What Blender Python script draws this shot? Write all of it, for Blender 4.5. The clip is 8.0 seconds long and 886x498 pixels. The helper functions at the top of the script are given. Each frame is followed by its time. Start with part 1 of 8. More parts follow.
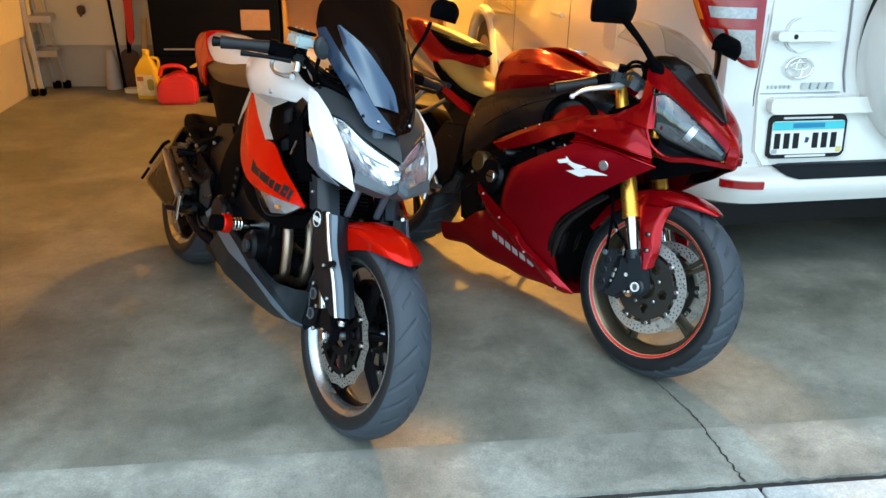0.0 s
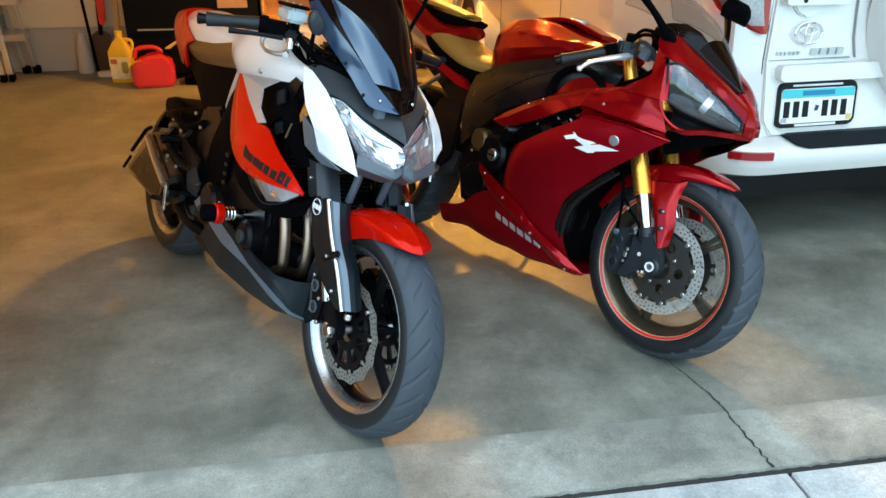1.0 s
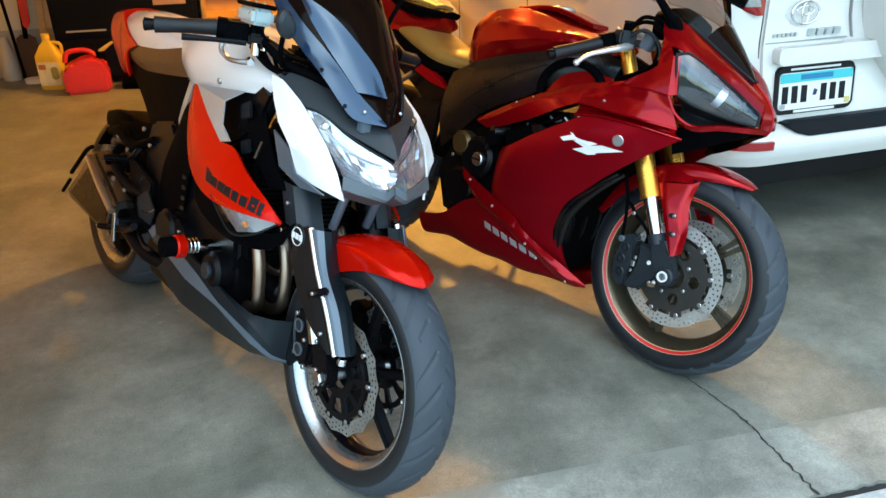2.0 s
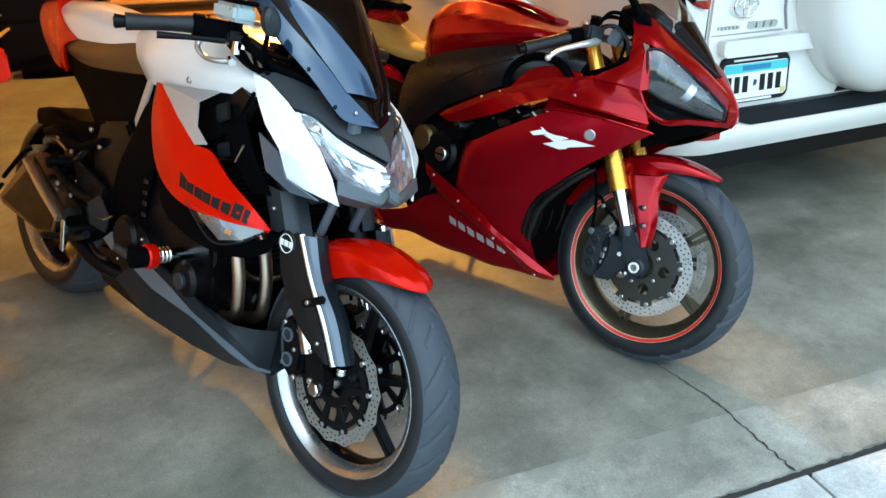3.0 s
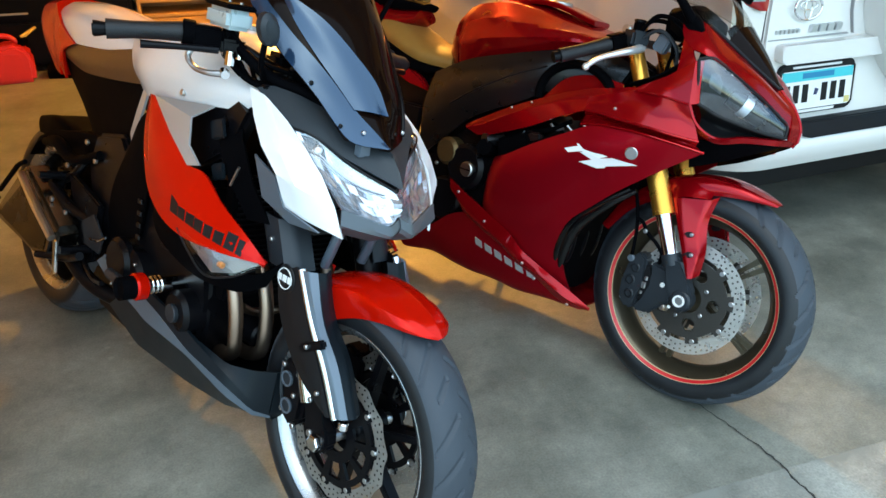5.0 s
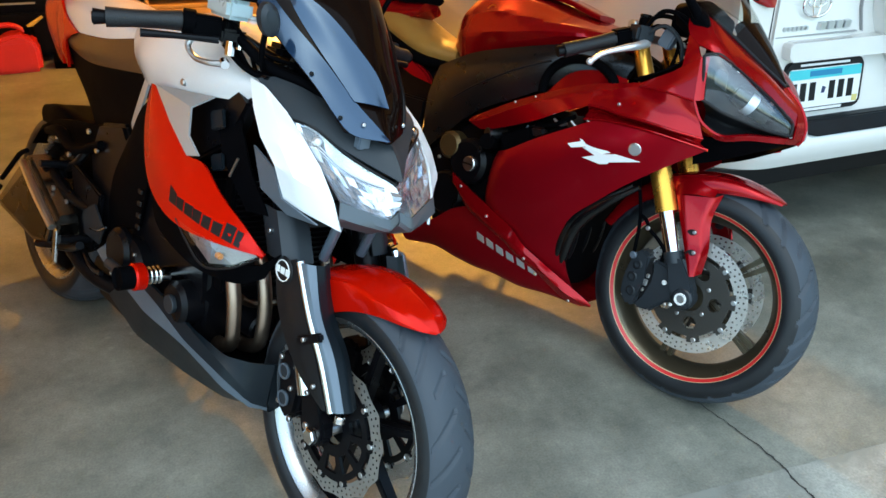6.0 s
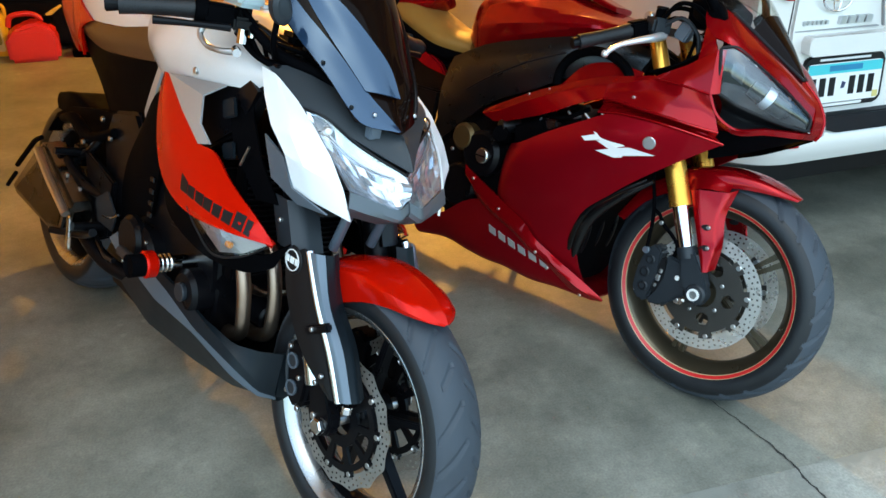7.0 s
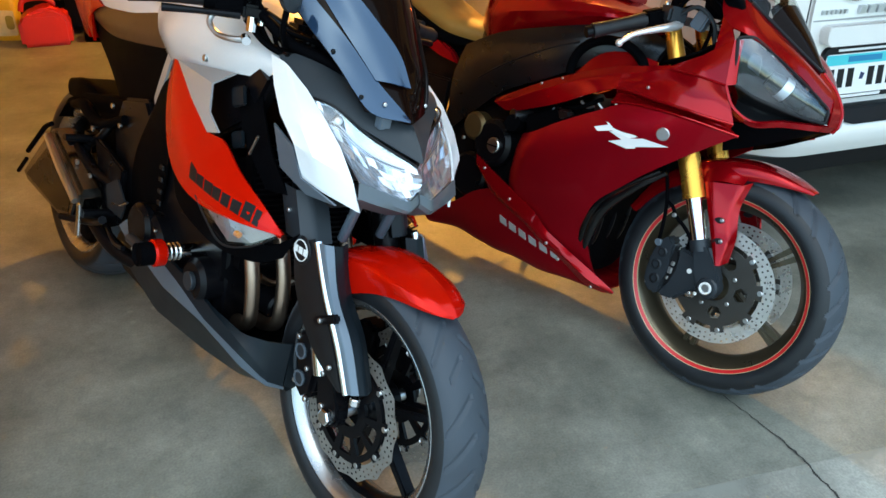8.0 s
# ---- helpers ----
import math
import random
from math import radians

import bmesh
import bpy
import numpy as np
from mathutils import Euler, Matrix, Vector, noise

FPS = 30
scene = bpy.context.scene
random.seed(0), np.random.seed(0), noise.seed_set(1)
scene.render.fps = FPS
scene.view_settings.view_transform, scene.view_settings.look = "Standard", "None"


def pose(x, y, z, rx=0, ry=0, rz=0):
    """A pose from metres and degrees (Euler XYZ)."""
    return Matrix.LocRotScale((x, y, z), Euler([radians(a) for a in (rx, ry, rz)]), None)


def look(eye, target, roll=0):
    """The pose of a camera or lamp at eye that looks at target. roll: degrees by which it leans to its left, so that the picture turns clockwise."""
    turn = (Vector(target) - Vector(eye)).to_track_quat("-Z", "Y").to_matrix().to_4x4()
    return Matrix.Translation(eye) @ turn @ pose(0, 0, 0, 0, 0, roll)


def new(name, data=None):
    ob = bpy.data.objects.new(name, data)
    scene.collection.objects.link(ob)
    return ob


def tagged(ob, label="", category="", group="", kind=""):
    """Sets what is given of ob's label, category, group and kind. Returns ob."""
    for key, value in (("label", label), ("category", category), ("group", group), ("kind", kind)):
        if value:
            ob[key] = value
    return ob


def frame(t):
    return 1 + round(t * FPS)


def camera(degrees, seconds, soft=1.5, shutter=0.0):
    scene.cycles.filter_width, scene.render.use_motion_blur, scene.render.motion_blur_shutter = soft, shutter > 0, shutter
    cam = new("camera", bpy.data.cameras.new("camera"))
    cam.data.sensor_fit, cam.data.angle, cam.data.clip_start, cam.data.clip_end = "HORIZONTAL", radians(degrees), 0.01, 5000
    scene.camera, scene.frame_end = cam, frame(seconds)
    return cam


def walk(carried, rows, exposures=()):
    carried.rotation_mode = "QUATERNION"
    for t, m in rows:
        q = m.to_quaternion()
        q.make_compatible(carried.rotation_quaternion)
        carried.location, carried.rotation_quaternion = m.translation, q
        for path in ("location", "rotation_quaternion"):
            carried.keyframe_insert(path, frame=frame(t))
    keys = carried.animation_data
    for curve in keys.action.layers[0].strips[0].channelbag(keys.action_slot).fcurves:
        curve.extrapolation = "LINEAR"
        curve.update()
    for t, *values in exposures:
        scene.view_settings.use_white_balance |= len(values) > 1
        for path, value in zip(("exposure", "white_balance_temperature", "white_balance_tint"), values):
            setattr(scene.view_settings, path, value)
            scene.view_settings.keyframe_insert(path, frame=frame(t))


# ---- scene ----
cam = camera(59.7, 8.0)
PATH = [
    (0, (-0.138, 0.66, 1.423), (0.117, 2.478, 0.63), 1.4),
    (0.5, (-0.164, 0.662, 1.426), (0.11, 2.472, 0.622), 0.8),
    (1, (-0.197, 0.793, 1.396), (0.104, 2.579, 0.548), 0.3),
    (1.2, (-0.212, 0.892, 1.374), (0.103, 2.677, 0.529), -0.3),
    (2.5, (-0.357, 1.122, 1.391), (0.19, 2.818, 0.482), -0.3),
    (3, (-0.461, 1.19, 1.406), (0.202, 2.838, 0.486), 0.7),
    (3.5, (-0.405, 1.278, 1.398), (0.267, 2.919, 0.473), 0.8),
    (4, (-0.334, 1.375, 1.392), (0.272, 3.038, 0.461), 0.3),
    (4.5, (-0.349, 1.386, 1.389), (0.23, 3.062, 0.463), -0.0),
    (6, (-0.33, 1.391, 1.378), (0.227, 3.066, 0.437), 0.7),
    (6.5, (-0.326, 1.386, 1.378), (0.214, 3.066, 0.437), 0.7),
    (7, (-0.319, 1.393, 1.371), (0.199, 3.071, 0.415), 0.9),
    (7.5, (-0.312, 1.406, 1.374), (0.195, 3.076, 0.397), 1.1),
    (8, (-0.312, 1.409, 1.373), (0.175, 3.079, 0.386), 1.0),
]
walk(cam, [(t, look(eye, target, roll)) for t, eye, target, roll in PATH], [(0, 1.39, 6050, -8), (3, 1.46, 6050, -8), (4.5, 1.38, 6050, -8), (6.2, 1.37, 6050, -8), (8, 1.30, 6050, -8)])

# ---- light ----
world = bpy.data.worlds.new("sky")
scene.world = world
world.use_nodes = True
wn = world.node_tree.nodes
sky = wn.new("ShaderNodeTexSky")
sky.sky_type = "NISHITA"
sky.sun_disc = False
sky.sun_elevation = radians(62)
sky.sun_rotation = radians(200)
sky.dust_density = 1.0
sky.ozone_density = 2.5
wn["Background"].inputs["Strength"].default_value = 0.15
world.node_tree.links.new(sky.outputs[0], wn["Background"].inputs[0])

sun = new("sun", bpy.data.lights.new("sun", "SUN"))
sun.data.energy, sun.data.angle, sun.data.color = 1.0, radians(110), (1.0, 0.98, 0.95)
sun.matrix_world = look((-0.5, -1.6, 9.0), (0, 3, 0))

bulb = new("bulb_light", bpy.data.lights.new("bulb_light", "POINT"))
bulb.data.energy, bulb.data.color, bulb.data.shadow_soft_size = 146.0, (1.0, 0.41, 0.065), 0.09
bulb.location = (0.95, 6.05, 2.33)


# ---- materials ----
def mat(name, col, rough=0.5, metal=0.0, coat=0.0, var=0.06, scale=18.0, bump=0.0, bscale=300.0, rvar=0.08,
        spec=0.5, fine=0.03, trans=0.0, alpha=1.0, emit=0.0, edge=None):
    m = bpy.data.materials.new(name)
    m.use_nodes = True
    nt = m.node_tree
    b = nt.nodes["Principled BSDF"]
    tc = nt.nodes.new("ShaderNodeTexCoord")
    n1 = nt.nodes.new("ShaderNodeTexNoise")
    n1.inputs["Scale"].default_value, n1.inputs["Detail"].default_value = scale, 5
    n2 = nt.nodes.new("ShaderNodeTexNoise")
    n2.inputs["Scale"].default_value, n2.inputs["Detail"].default_value = bscale, 3
    nt.links.new(tc.outputs["Object"], n1.inputs["Vector"])
    nt.links.new(tc.outputs["Object"], n2.inputs["Vector"])
    mix = nt.nodes.new("ShaderNodeMix")
    mix.data_type = "RGBA"
    mix.inputs["A"].default_value = (*[c * (1 - var) for c in col], 1)
    mix.inputs["B"].default_value = (*[min(1, c * (1 + var)) for c in col], 1)
    nt.links.new(n1.outputs["Fac"], mix.inputs["Factor"])
    hs = nt.nodes.new("ShaderNodeHueSaturation")
    mr = nt.nodes.new("ShaderNodeMapRange")
    mr.inputs["To Min"].default_value, mr.inputs["To Max"].default_value = 1 - fine, 1 + fine
    nt.links.new(n2.outputs["Fac"], mr.inputs["Value"])
    nt.links.new(mr.outputs[0], hs.inputs["Value"])
    nt.links.new(mix.outputs["Result"], hs.inputs["Color"])
    nt.links.new(hs.outputs[0], b.inputs["Base Color"])
    rr = nt.nodes.new("ShaderNodeMapRange")
    rr.inputs["To Min"].default_value, rr.inputs["To Max"].default_value = max(0.02, rough - rvar), min(1, rough + rvar)
    nt.links.new(n1.outputs["Fac"], rr.inputs["Value"])
    nt.links.new(rr.outputs[0], b.inputs["Roughness"])
    b.inputs["Metallic"].default_value = metal
    b.inputs["Coat Weight"].default_value = coat
    b.inputs["Coat Roughness"].default_value = 0.05
    b.inputs["Specular IOR Level"].default_value = spec
    b.inputs["Transmission Weight"].default_value = trans
    b.inputs["Alpha"].default_value = alpha
    if edge:
        b.inputs["Specular Tint"].default_value = (*edge, 1)
    if bump:
        bp = nt.nodes.new("ShaderNodeBump")
        bp.inputs["Strength"].default_value, bp.inputs["Distance"].default_value = bump, 0.002
        nt.links.new(n2.outputs["Fac"], bp.inputs["Height"])
        nt.links.new(bp.outputs[0], b.inputs["Normal"])
    if emit:
        b.inputs["Emission Color"].default_value = (*col, 1)
        b.inputs["Emission Strength"].default_value = emit
    return m


def clear(name, tint, gloss):
    """Thin clear plastic: see-through, with a gloss that grows towards grazing angles."""
    m = bpy.data.materials.new(name)
    m.use_nodes = True
    nt = m.node_tree
    nt.nodes.remove(nt.nodes["Principled BSDF"])
    see, shine = nt.nodes.new("ShaderNodeBsdfTransparent"), nt.nodes.new("ShaderNodeBsdfGlossy")
    see.inputs["Color"].default_value = (*tint, 1)
    shine.inputs["Roughness"].default_value = 0.03
    lay, power, gain = nt.nodes.new("ShaderNodeLayerWeight"), nt.nodes.new("ShaderNodeMath"), nt.nodes.new("ShaderNodeMath")
    mixer = nt.nodes.new("ShaderNodeMixShader")
    power.operation, gain.operation = "POWER", "MULTIPLY_ADD"
    lay.inputs["Blend"].default_value = 0.5
    power.inputs[1].default_value = 4.0
    gain.inputs[1].default_value, gain.inputs[2].default_value = 0.32, gloss
    nt.links.new(lay.outputs["Facing"], power.inputs[0])
    nt.links.new(power.outputs[0], gain.inputs[0])
    nt.links.new(gain.outputs[0], mixer.inputs[0])
    nt.links.new(see.outputs[0], mixer.inputs[1])
    nt.links.new(shine.outputs[0], mixer.inputs[2])
    nt.links.new(mixer.outputs[0], nt.nodes["Material Output"].inputs["Surface"])
    return m


def ramp(nt, src, stops):
    r = nt.nodes.new("ShaderNodeValToRGB")
    while len(r.color_ramp.elements) < len(stops):
        r.color_ramp.elements.new(0.5)
    for e, (p, c) in zip(r.color_ramp.elements, stops):
        e.position, e.color = p, (*c, 1)
    nt.links.new(src, r.inputs["Fac"])
    return r


def concrete(name, base, dark, light, rough, stain_scale=1.3, worn_from=None):
    """Trowelled concrete: broad stains, mottling, pale drips and a fine grain."""
    m = bpy.data.materials.new(name)
    m.use_nodes = True
    nt = m.node_tree
    b = nt.nodes["Principled BSDF"]
    tc = nt.nodes.new("ShaderNodeTexCoord")

    def noise_node(s, d=6, dist=0.0):
        n = nt.nodes.new("ShaderNodeTexNoise")
        n.inputs["Scale"].default_value, n.inputs["Detail"].default_value, n.inputs["Distortion"].default_value = s, d, dist
        nt.links.new(tc.outputs["Object"], n.inputs["Vector"])
        return n.outputs["Fac"]
    broad, mott, grain = noise_node(stain_scale, 5, 0.6), noise_node(7, 8), noise_node(160, 3)
    spots = nt.nodes.new("ShaderNodeTexVoronoi")
    spots.inputs["Scale"].default_value = 21
    spots.inputs["Randomness"].default_value = 1.0
    nt.links.new(tc.outputs["Object"], spots.inputs["Vector"])
    c1 = ramp(nt, broad, [(0.38, dark), (0.5, base), (0.62, light)])
    c2 = ramp(nt, mott, [(0.33, (0.76, 0.77, 0.77)), (0.45, (0.94, 0.94, 0.93)), (0.57, (1.03, 1.03, 1.02)), (0.69, (1.20, 1.19, 1.16))])
    c3 = ramp(nt, grain, [(0.3, (0.84, 0.84, 0.84)), (0.7, (1.14, 1.14, 1.14))])
    c4 = ramp(nt, spots.outputs["Distance"], [(0.10, (1.28, 1.28, 1.26)), (0.26, (1, 1, 1))])
    c5 = ramp(nt, noise_node(34, 8, 0.3), [(0.30, (0.88, 0.88, 0.88)), (0.46, (0.98, 0.98, 0.98)), (0.58, (1.02, 1.02, 1.02)), (0.72, (1.13, 1.13, 1.11))])
    out = c1.outputs[0]
    clump = ramp(nt, noise_node(2.3, 3), [(0.54, (0, 0, 0)), (0.66, (1, 1, 1))])
    for c in (c2, c5, c3, c4):
        mx = nt.nodes.new("ShaderNodeMix")
        mx.data_type, mx.blend_type = "RGBA", "MULTIPLY"
        mx.inputs["Factor"].default_value = 1.0
        if c is c4:
            nt.links.new(clump.outputs[0], mx.inputs["Factor"])
        nt.links.new(out, mx.inputs["A"])
        nt.links.new(c.outputs[0], mx.inputs["B"])
        out = mx.outputs["Result"]
    if worn_from:
        # the trowelled skin has worn off past an uneven line
        sep = nt.nodes.new("ShaderNodeSeparateXYZ")
        nt.links.new(tc.outputs["Object"], sep.inputs[0])
        add = nt.nodes.new("ShaderNodeMath")
        add.operation = "MULTIPLY_ADD"
        add.inputs[1].default_value = 0.34
        nt.links.new(noise_node(6.5, 7, 0.4), add.inputs[0])
        nt.links.new(sep.outputs["Y"], add.inputs[2])
        edge_mask = nt.nodes.new("ShaderNodeMapRange")
        edge_mask.inputs["From Min"].default_value, edge_mask.inputs["From Max"].default_value = worn_from[0] + 0.17 - 0.03, worn_from[0] + 0.17 + 0.03
        nt.links.new(add.outputs[0], edge_mask.inputs["Value"])
        mx = nt.nodes.new("ShaderNodeMix")
        mx.data_type = "RGBA"
        nt.links.new(edge_mask.outputs[0], mx.inputs["Factor"])
        nt.links.new(out, mx.inputs["A"])
        mx.inputs["B"].default_value = (*worn_from[1], 1)
        out = mx.outputs["Result"]
    nt.links.new(out, b.inputs["Base Color"])
    rr = nt.nodes.new("ShaderNodeMapRange")
    rr.inputs["To Min"].default_value, rr.inputs["To Max"].default_value = rough - 0.14, rough + 0.14
    nt.links.new(mott, rr.inputs["Value"])
    nt.links.new(rr.outputs[0], b.inputs["Roughness"])
    bp = nt.nodes.new("ShaderNodeBump")
    bp.inputs["Strength"].default_value, bp.inputs["Distance"].default_value = 0.25, 0.003
    nt.links.new(grain, bp.inputs["Height"])
    nt.links.new(bp.outputs[0], b.inputs["Normal"])
    return m


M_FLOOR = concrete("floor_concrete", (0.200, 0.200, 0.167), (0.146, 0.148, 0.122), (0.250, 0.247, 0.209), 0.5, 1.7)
M_LIP = concrete("lip_concrete", (0.265, 0.258, 0.222), (0.200, 0.196, 0.168), (0.335, 0.328, 0.288), 0.80, 2.5, (2.475, (0.210, 0.212, 0.182)))
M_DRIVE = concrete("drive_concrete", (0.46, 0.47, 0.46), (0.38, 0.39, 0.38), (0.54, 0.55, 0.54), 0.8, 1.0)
M_DIRT = mat("joint_dirt", (0.03, 0.028, 0.025), 0.95, bump=0.6, var=0.4)
M_DRYWALL = mat("drywall_cream", (0.76, 0.67, 0.47), 0.75, var=0.05, scale=3, bump=0.15, bscale=120)
M_BLOCK = mat("parged_foundation", (0.52, 0.47, 0.38), 0.9, var=0.14, scale=4, bump=0.5, bscale=90)
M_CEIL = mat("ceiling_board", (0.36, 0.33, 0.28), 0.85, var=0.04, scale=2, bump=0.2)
M_GRASS = mat("far_ground", (0.10, 0.11, 0.07), 0.9, var=0.3, scale=0.4)
M_ORANGE = mat("candy_orange_paint", (0.55, 0.0042, 0.0006), 0.22, 0.40, 0.36, var=0.03, rvar=0.03, spec=0.10, edge=(0.9, 0.12, 0.05))
M_PEARL = mat("pearl_white_paint", (0.80, 0.80, 0.80), 0.25, 0.0, 0.8, var=0.015, rvar=0.04)
M_RED = mat("candy_red_paint", (0.31, 0.0010, 0.0055), 0.17, 0.60, 0.50, var=0.03, rvar=0.03, spec=0.15, edge=(0.7, 0.06, 0.06))
M_SATIN_RED = mat("satin_wine_red", (0.285, 0.0028, 0.0105), 0.33, 0.62, 0.10, var=0.08, scale=8, rvar=0.06, spec=0.2, edge=(0.7, 0.10, 0.12))
M_BLACK = mat("black_plastic", (0.002, 0.002, 0.0025), 0.55, var=0.25, spec=0.018, bump=0.08, bscale=600, edge=(0.35, 0.36, 0.40))
M_SATIN = mat("satin_black_metal", (0.003, 0.003, 0.004), 0.30, 0.02, var=0.2, spec=0.15)
M_GREY = mat("dark_grey_satin_paint", (0.017, 0.021, 0.026), 0.42, 0.1, 0.0, var=0.10, spec=0.4)
M_DARK = mat("belly_dark_grey", (0.006, 0.009, 0.012), 0.34, 0.0, 0.0, var=0.15, spec=0.16)
M_COWL = mat("satin_grey_cowl", (0.030, 0.035, 0.040), 0.46, 0.0, 0.0, var=0.08, spec=0.30)
M_CHIN = mat("grey_trim_paint", (0.085, 0.095, 0.105), 0.34, 0.2, 0.2, var=0.06)
M_MUFFLER = mat("polished_muffler_steel", (0.25, 0.235, 0.215), 0.22, 1.0, var=0.2, scale=6, rvar=0.08)
M_MUFPANEL = mat("dark_brushed_steel", (0.035, 0.030, 0.026), 0.26, 1.0, var=0.25, scale=9, rvar=0.1)
M_GREYL = mat("blue_grey_paint", (0.105, 0.130, 0.160), 0.34, 0.25, 0.2, var=0.05)
M_SILVER = mat("silver_paint", (0.42, 0.42, 0.42), 0.34, 0.3, 0.4, var=0.04)
M_CHROME = mat("chrome", (0.82, 0.82, 0.82), 0.08, 1.0, var=0.03, rvar=0.04)
M_RIM = mat("machined_rim", (0.42, 0.42, 0.42), 0.27, 0.92, var=0.06, rvar=0.06)
M_ALU = mat("brushed_aluminium", (0.55, 0.55, 0.55), 0.34, 1.0, var=0.1, rvar=0.1)
M_STEEL = mat("brake_disc_steel", (0.86, 0.85, 0.82), 0.30, 0.65, var=0.12, scale=40, rvar=0.1)
M_WORNSTEEL = mat("worn_disc_steel", (0.50, 0.485, 0.455), 0.36, 0.65, var=0.15, scale=40, rvar=0.1)
M_SEAM = mat("panel_seam", (0.30, 0.30, 0.30), 0.5)
M_HEAT = mat("heat_stained_steel", (0.36, 0.27, 0.205), 0.36, 1.0, var=0.35, scale=9, rvar=0.1)
M_GOLD = mat("gold_anodised", (0.80, 0.40, 0.06), 0.28, 0.9, var=0.06)
M_BRONZE = mat("bronze_wheel_paint", (0.088, 0.073, 0.047), 0.30, 0.7, 0.15, var=0.1)
M_CARRIER = mat("grey_anodised_carrier", (0.060, 0.056, 0.050), 0.34, 0.6, var=0.12, rvar=0.1)
M_SIDEWALL = mat("black_sidewall_rubber", (0.0085, 0.0095, 0.0115), 0.42, var=0.3, scale=20, spec=0.4, bump=0.15, bscale=260)
M_RUBBER = mat("tyre_rubber", (0.033, 0.041, 0.053), 0.62, var=0.3, scale=14, bump=0.2, bscale=500, rvar=0.1)
M_GRIP = mat("grip_rubber", (0.006, 0.0065, 0.008), 0.55, var=0.2, bump=0.4, bscale=350)
# brown base holds the warm lamp light seen on black leather
M_LEATHER = mat("seat_leather", (0.075, 0.036, 0.017), 0.34, var=0.2, bump=0.3, bscale=420)
M_TAN = mat("tan_seat_leather", (0.34, 0.19, 0.04), 0.45, var=0.12, bump=0.3, bscale=380)
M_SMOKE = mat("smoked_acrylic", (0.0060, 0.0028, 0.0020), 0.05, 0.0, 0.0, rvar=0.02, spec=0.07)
M_TINT = clear("clear_screen", (0.90, 0.90, 0.88), 0.012)
M_REFLECTOR = mat("headlight_reflector", (0.70, 0.73, 0.78), 0.18, 0.85, var=0.08, scale=60, rvar=0.10, bump=0.3, bscale=140)
M_BRASS = mat("dull_brass", (0.11, 0.075, 0.03), 0.42, 0.7, var=0.15)
M_LENS = clear("clear_lens", (0.97, 0.98, 0.99), 0.035)
M_SIGNAL = mat("aged_signal_reflector", (0.34, 0.31, 0.30), 0.30, 0.6, var=0.2, scale=30, rvar=0.1, bump=0.3, bscale=160)
M_AMBER = mat("amber_bulb", (0.8, 0.28, 0.04), 0.2, trans=0.4)
M_TAIL = mat("red_lens", (0.30, 0.003, 0.004), 0.10, coat=0.35, var=0.1, scale=60)
M_STRIPE = mat("red_rim_tape", (0.52, 0.012, 0.018), 0.35, var=0.05)
M_GOLDLINE = mat("gold_line", (0.50, 0.42, 0.24), 0.4)
M_WHITE = mat("white_print", (0.78, 0.78, 0.76), 0.5)
M_INK = mat("black_print", (0.006, 0.006, 0.007), 0.45, spec=0.25)
M_CARWHITE = mat("car_white_paint", (0.755, 0.74, 0.70), 0.22, 0.0, 1.0, var=0.015, rvar=0.03)
M_GLASS = mat("dark_car_glass", (0.02, 0.025, 0.025), 0.04, coat=1.0)
M_RESERVOIR = mat("milky_reservoir", (0.50, 0.62, 0.64), 0.3, trans=0.25, var=0.08)
# blue base colour stands for sky mirrored in the screen
M_SKYSHEEN = mat("acrylic_painted_sky_sheen", (0.015, 0.030, 0.062), 0.09, 0.0, 0.25, rvar=0.03, spec=0.9, edge=(0.55, 0.75, 1.0))
M_SLIDER = mat("hard_chrome_slider", (0.85, 0.85, 0.85), 0.30, 0.7, var=0.03)
M_FRAME = mat("cast_frame", (0.0035, 0.0040, 0.0050), 0.29, 0.0, 0.0, spec=0.45, var=0.15, bump=0.06, bscale=700)
M_STANCHION = mat("hard_chrome_stanchion", (0.86, 0.86, 0.86), 0.10, 1.0, var=0.03, rvar=0.03)
M_GLOSSBLACK = mat("gloss_black_plastic", (0.003, 0.003, 0.0035), 0.14, 0.0, 0.0, spec=0.5, var=0.1, rvar=0.03)
M_BOWL = mat("headlight_bowl", (0.003, 0.0034, 0.004), 0.30, 0.0, var=0.2, spec=0.10)
M_CLEARBAND = mat("clear_lamp_facets", (0.36, 0.36, 0.37), 0.22, 0.4, var=0.5, scale=90, bump=0.3, bscale=160)
M_AMBERLENS = mat("amber_lens", (0.75, 0.16, 0.01), 0.15, coat=1.0)
M_WOODTOOL = mat("ash_tool_wood", (0.50, 0.34, 0.15), 0.55, var=0.2, scale=30)
M_REDTOOL = mat("red_enamel", (0.65, 0.02, 0.015), 0.35)
M_BROWN = mat("brown_tool", (0.09, 0.045, 0.025), 0.6, var=0.3)
M_CHEST = mat("black_enamel", (0.003, 0.0035, 0.006), 0.5, var=0.2, spec=0.08)
M_PINE = mat("pine_wood", (0.52, 0.31, 0.10), 0.5, var=0.15, scale=12)


# ---- mesh helpers ----
def part(name, bm, material, parent=None, label="", sharp=35):
    """Links a bmesh as one mesh object under a thing or a part."""
    bmesh.ops.recalc_face_normals(bm, faces=bm.faces[:])
    me = bpy.data.meshes.new(name)
    bm.to_mesh(me)
    bm.free()
    me.materials.append(material)
    me.shade_smooth()
    me.set_sharp_from_angle(angle=radians(sharp))
    ob = new(name, me)
    if parent is not None:
        ob.parent = parent
    if label:
        tagged(ob, label)
    return ob


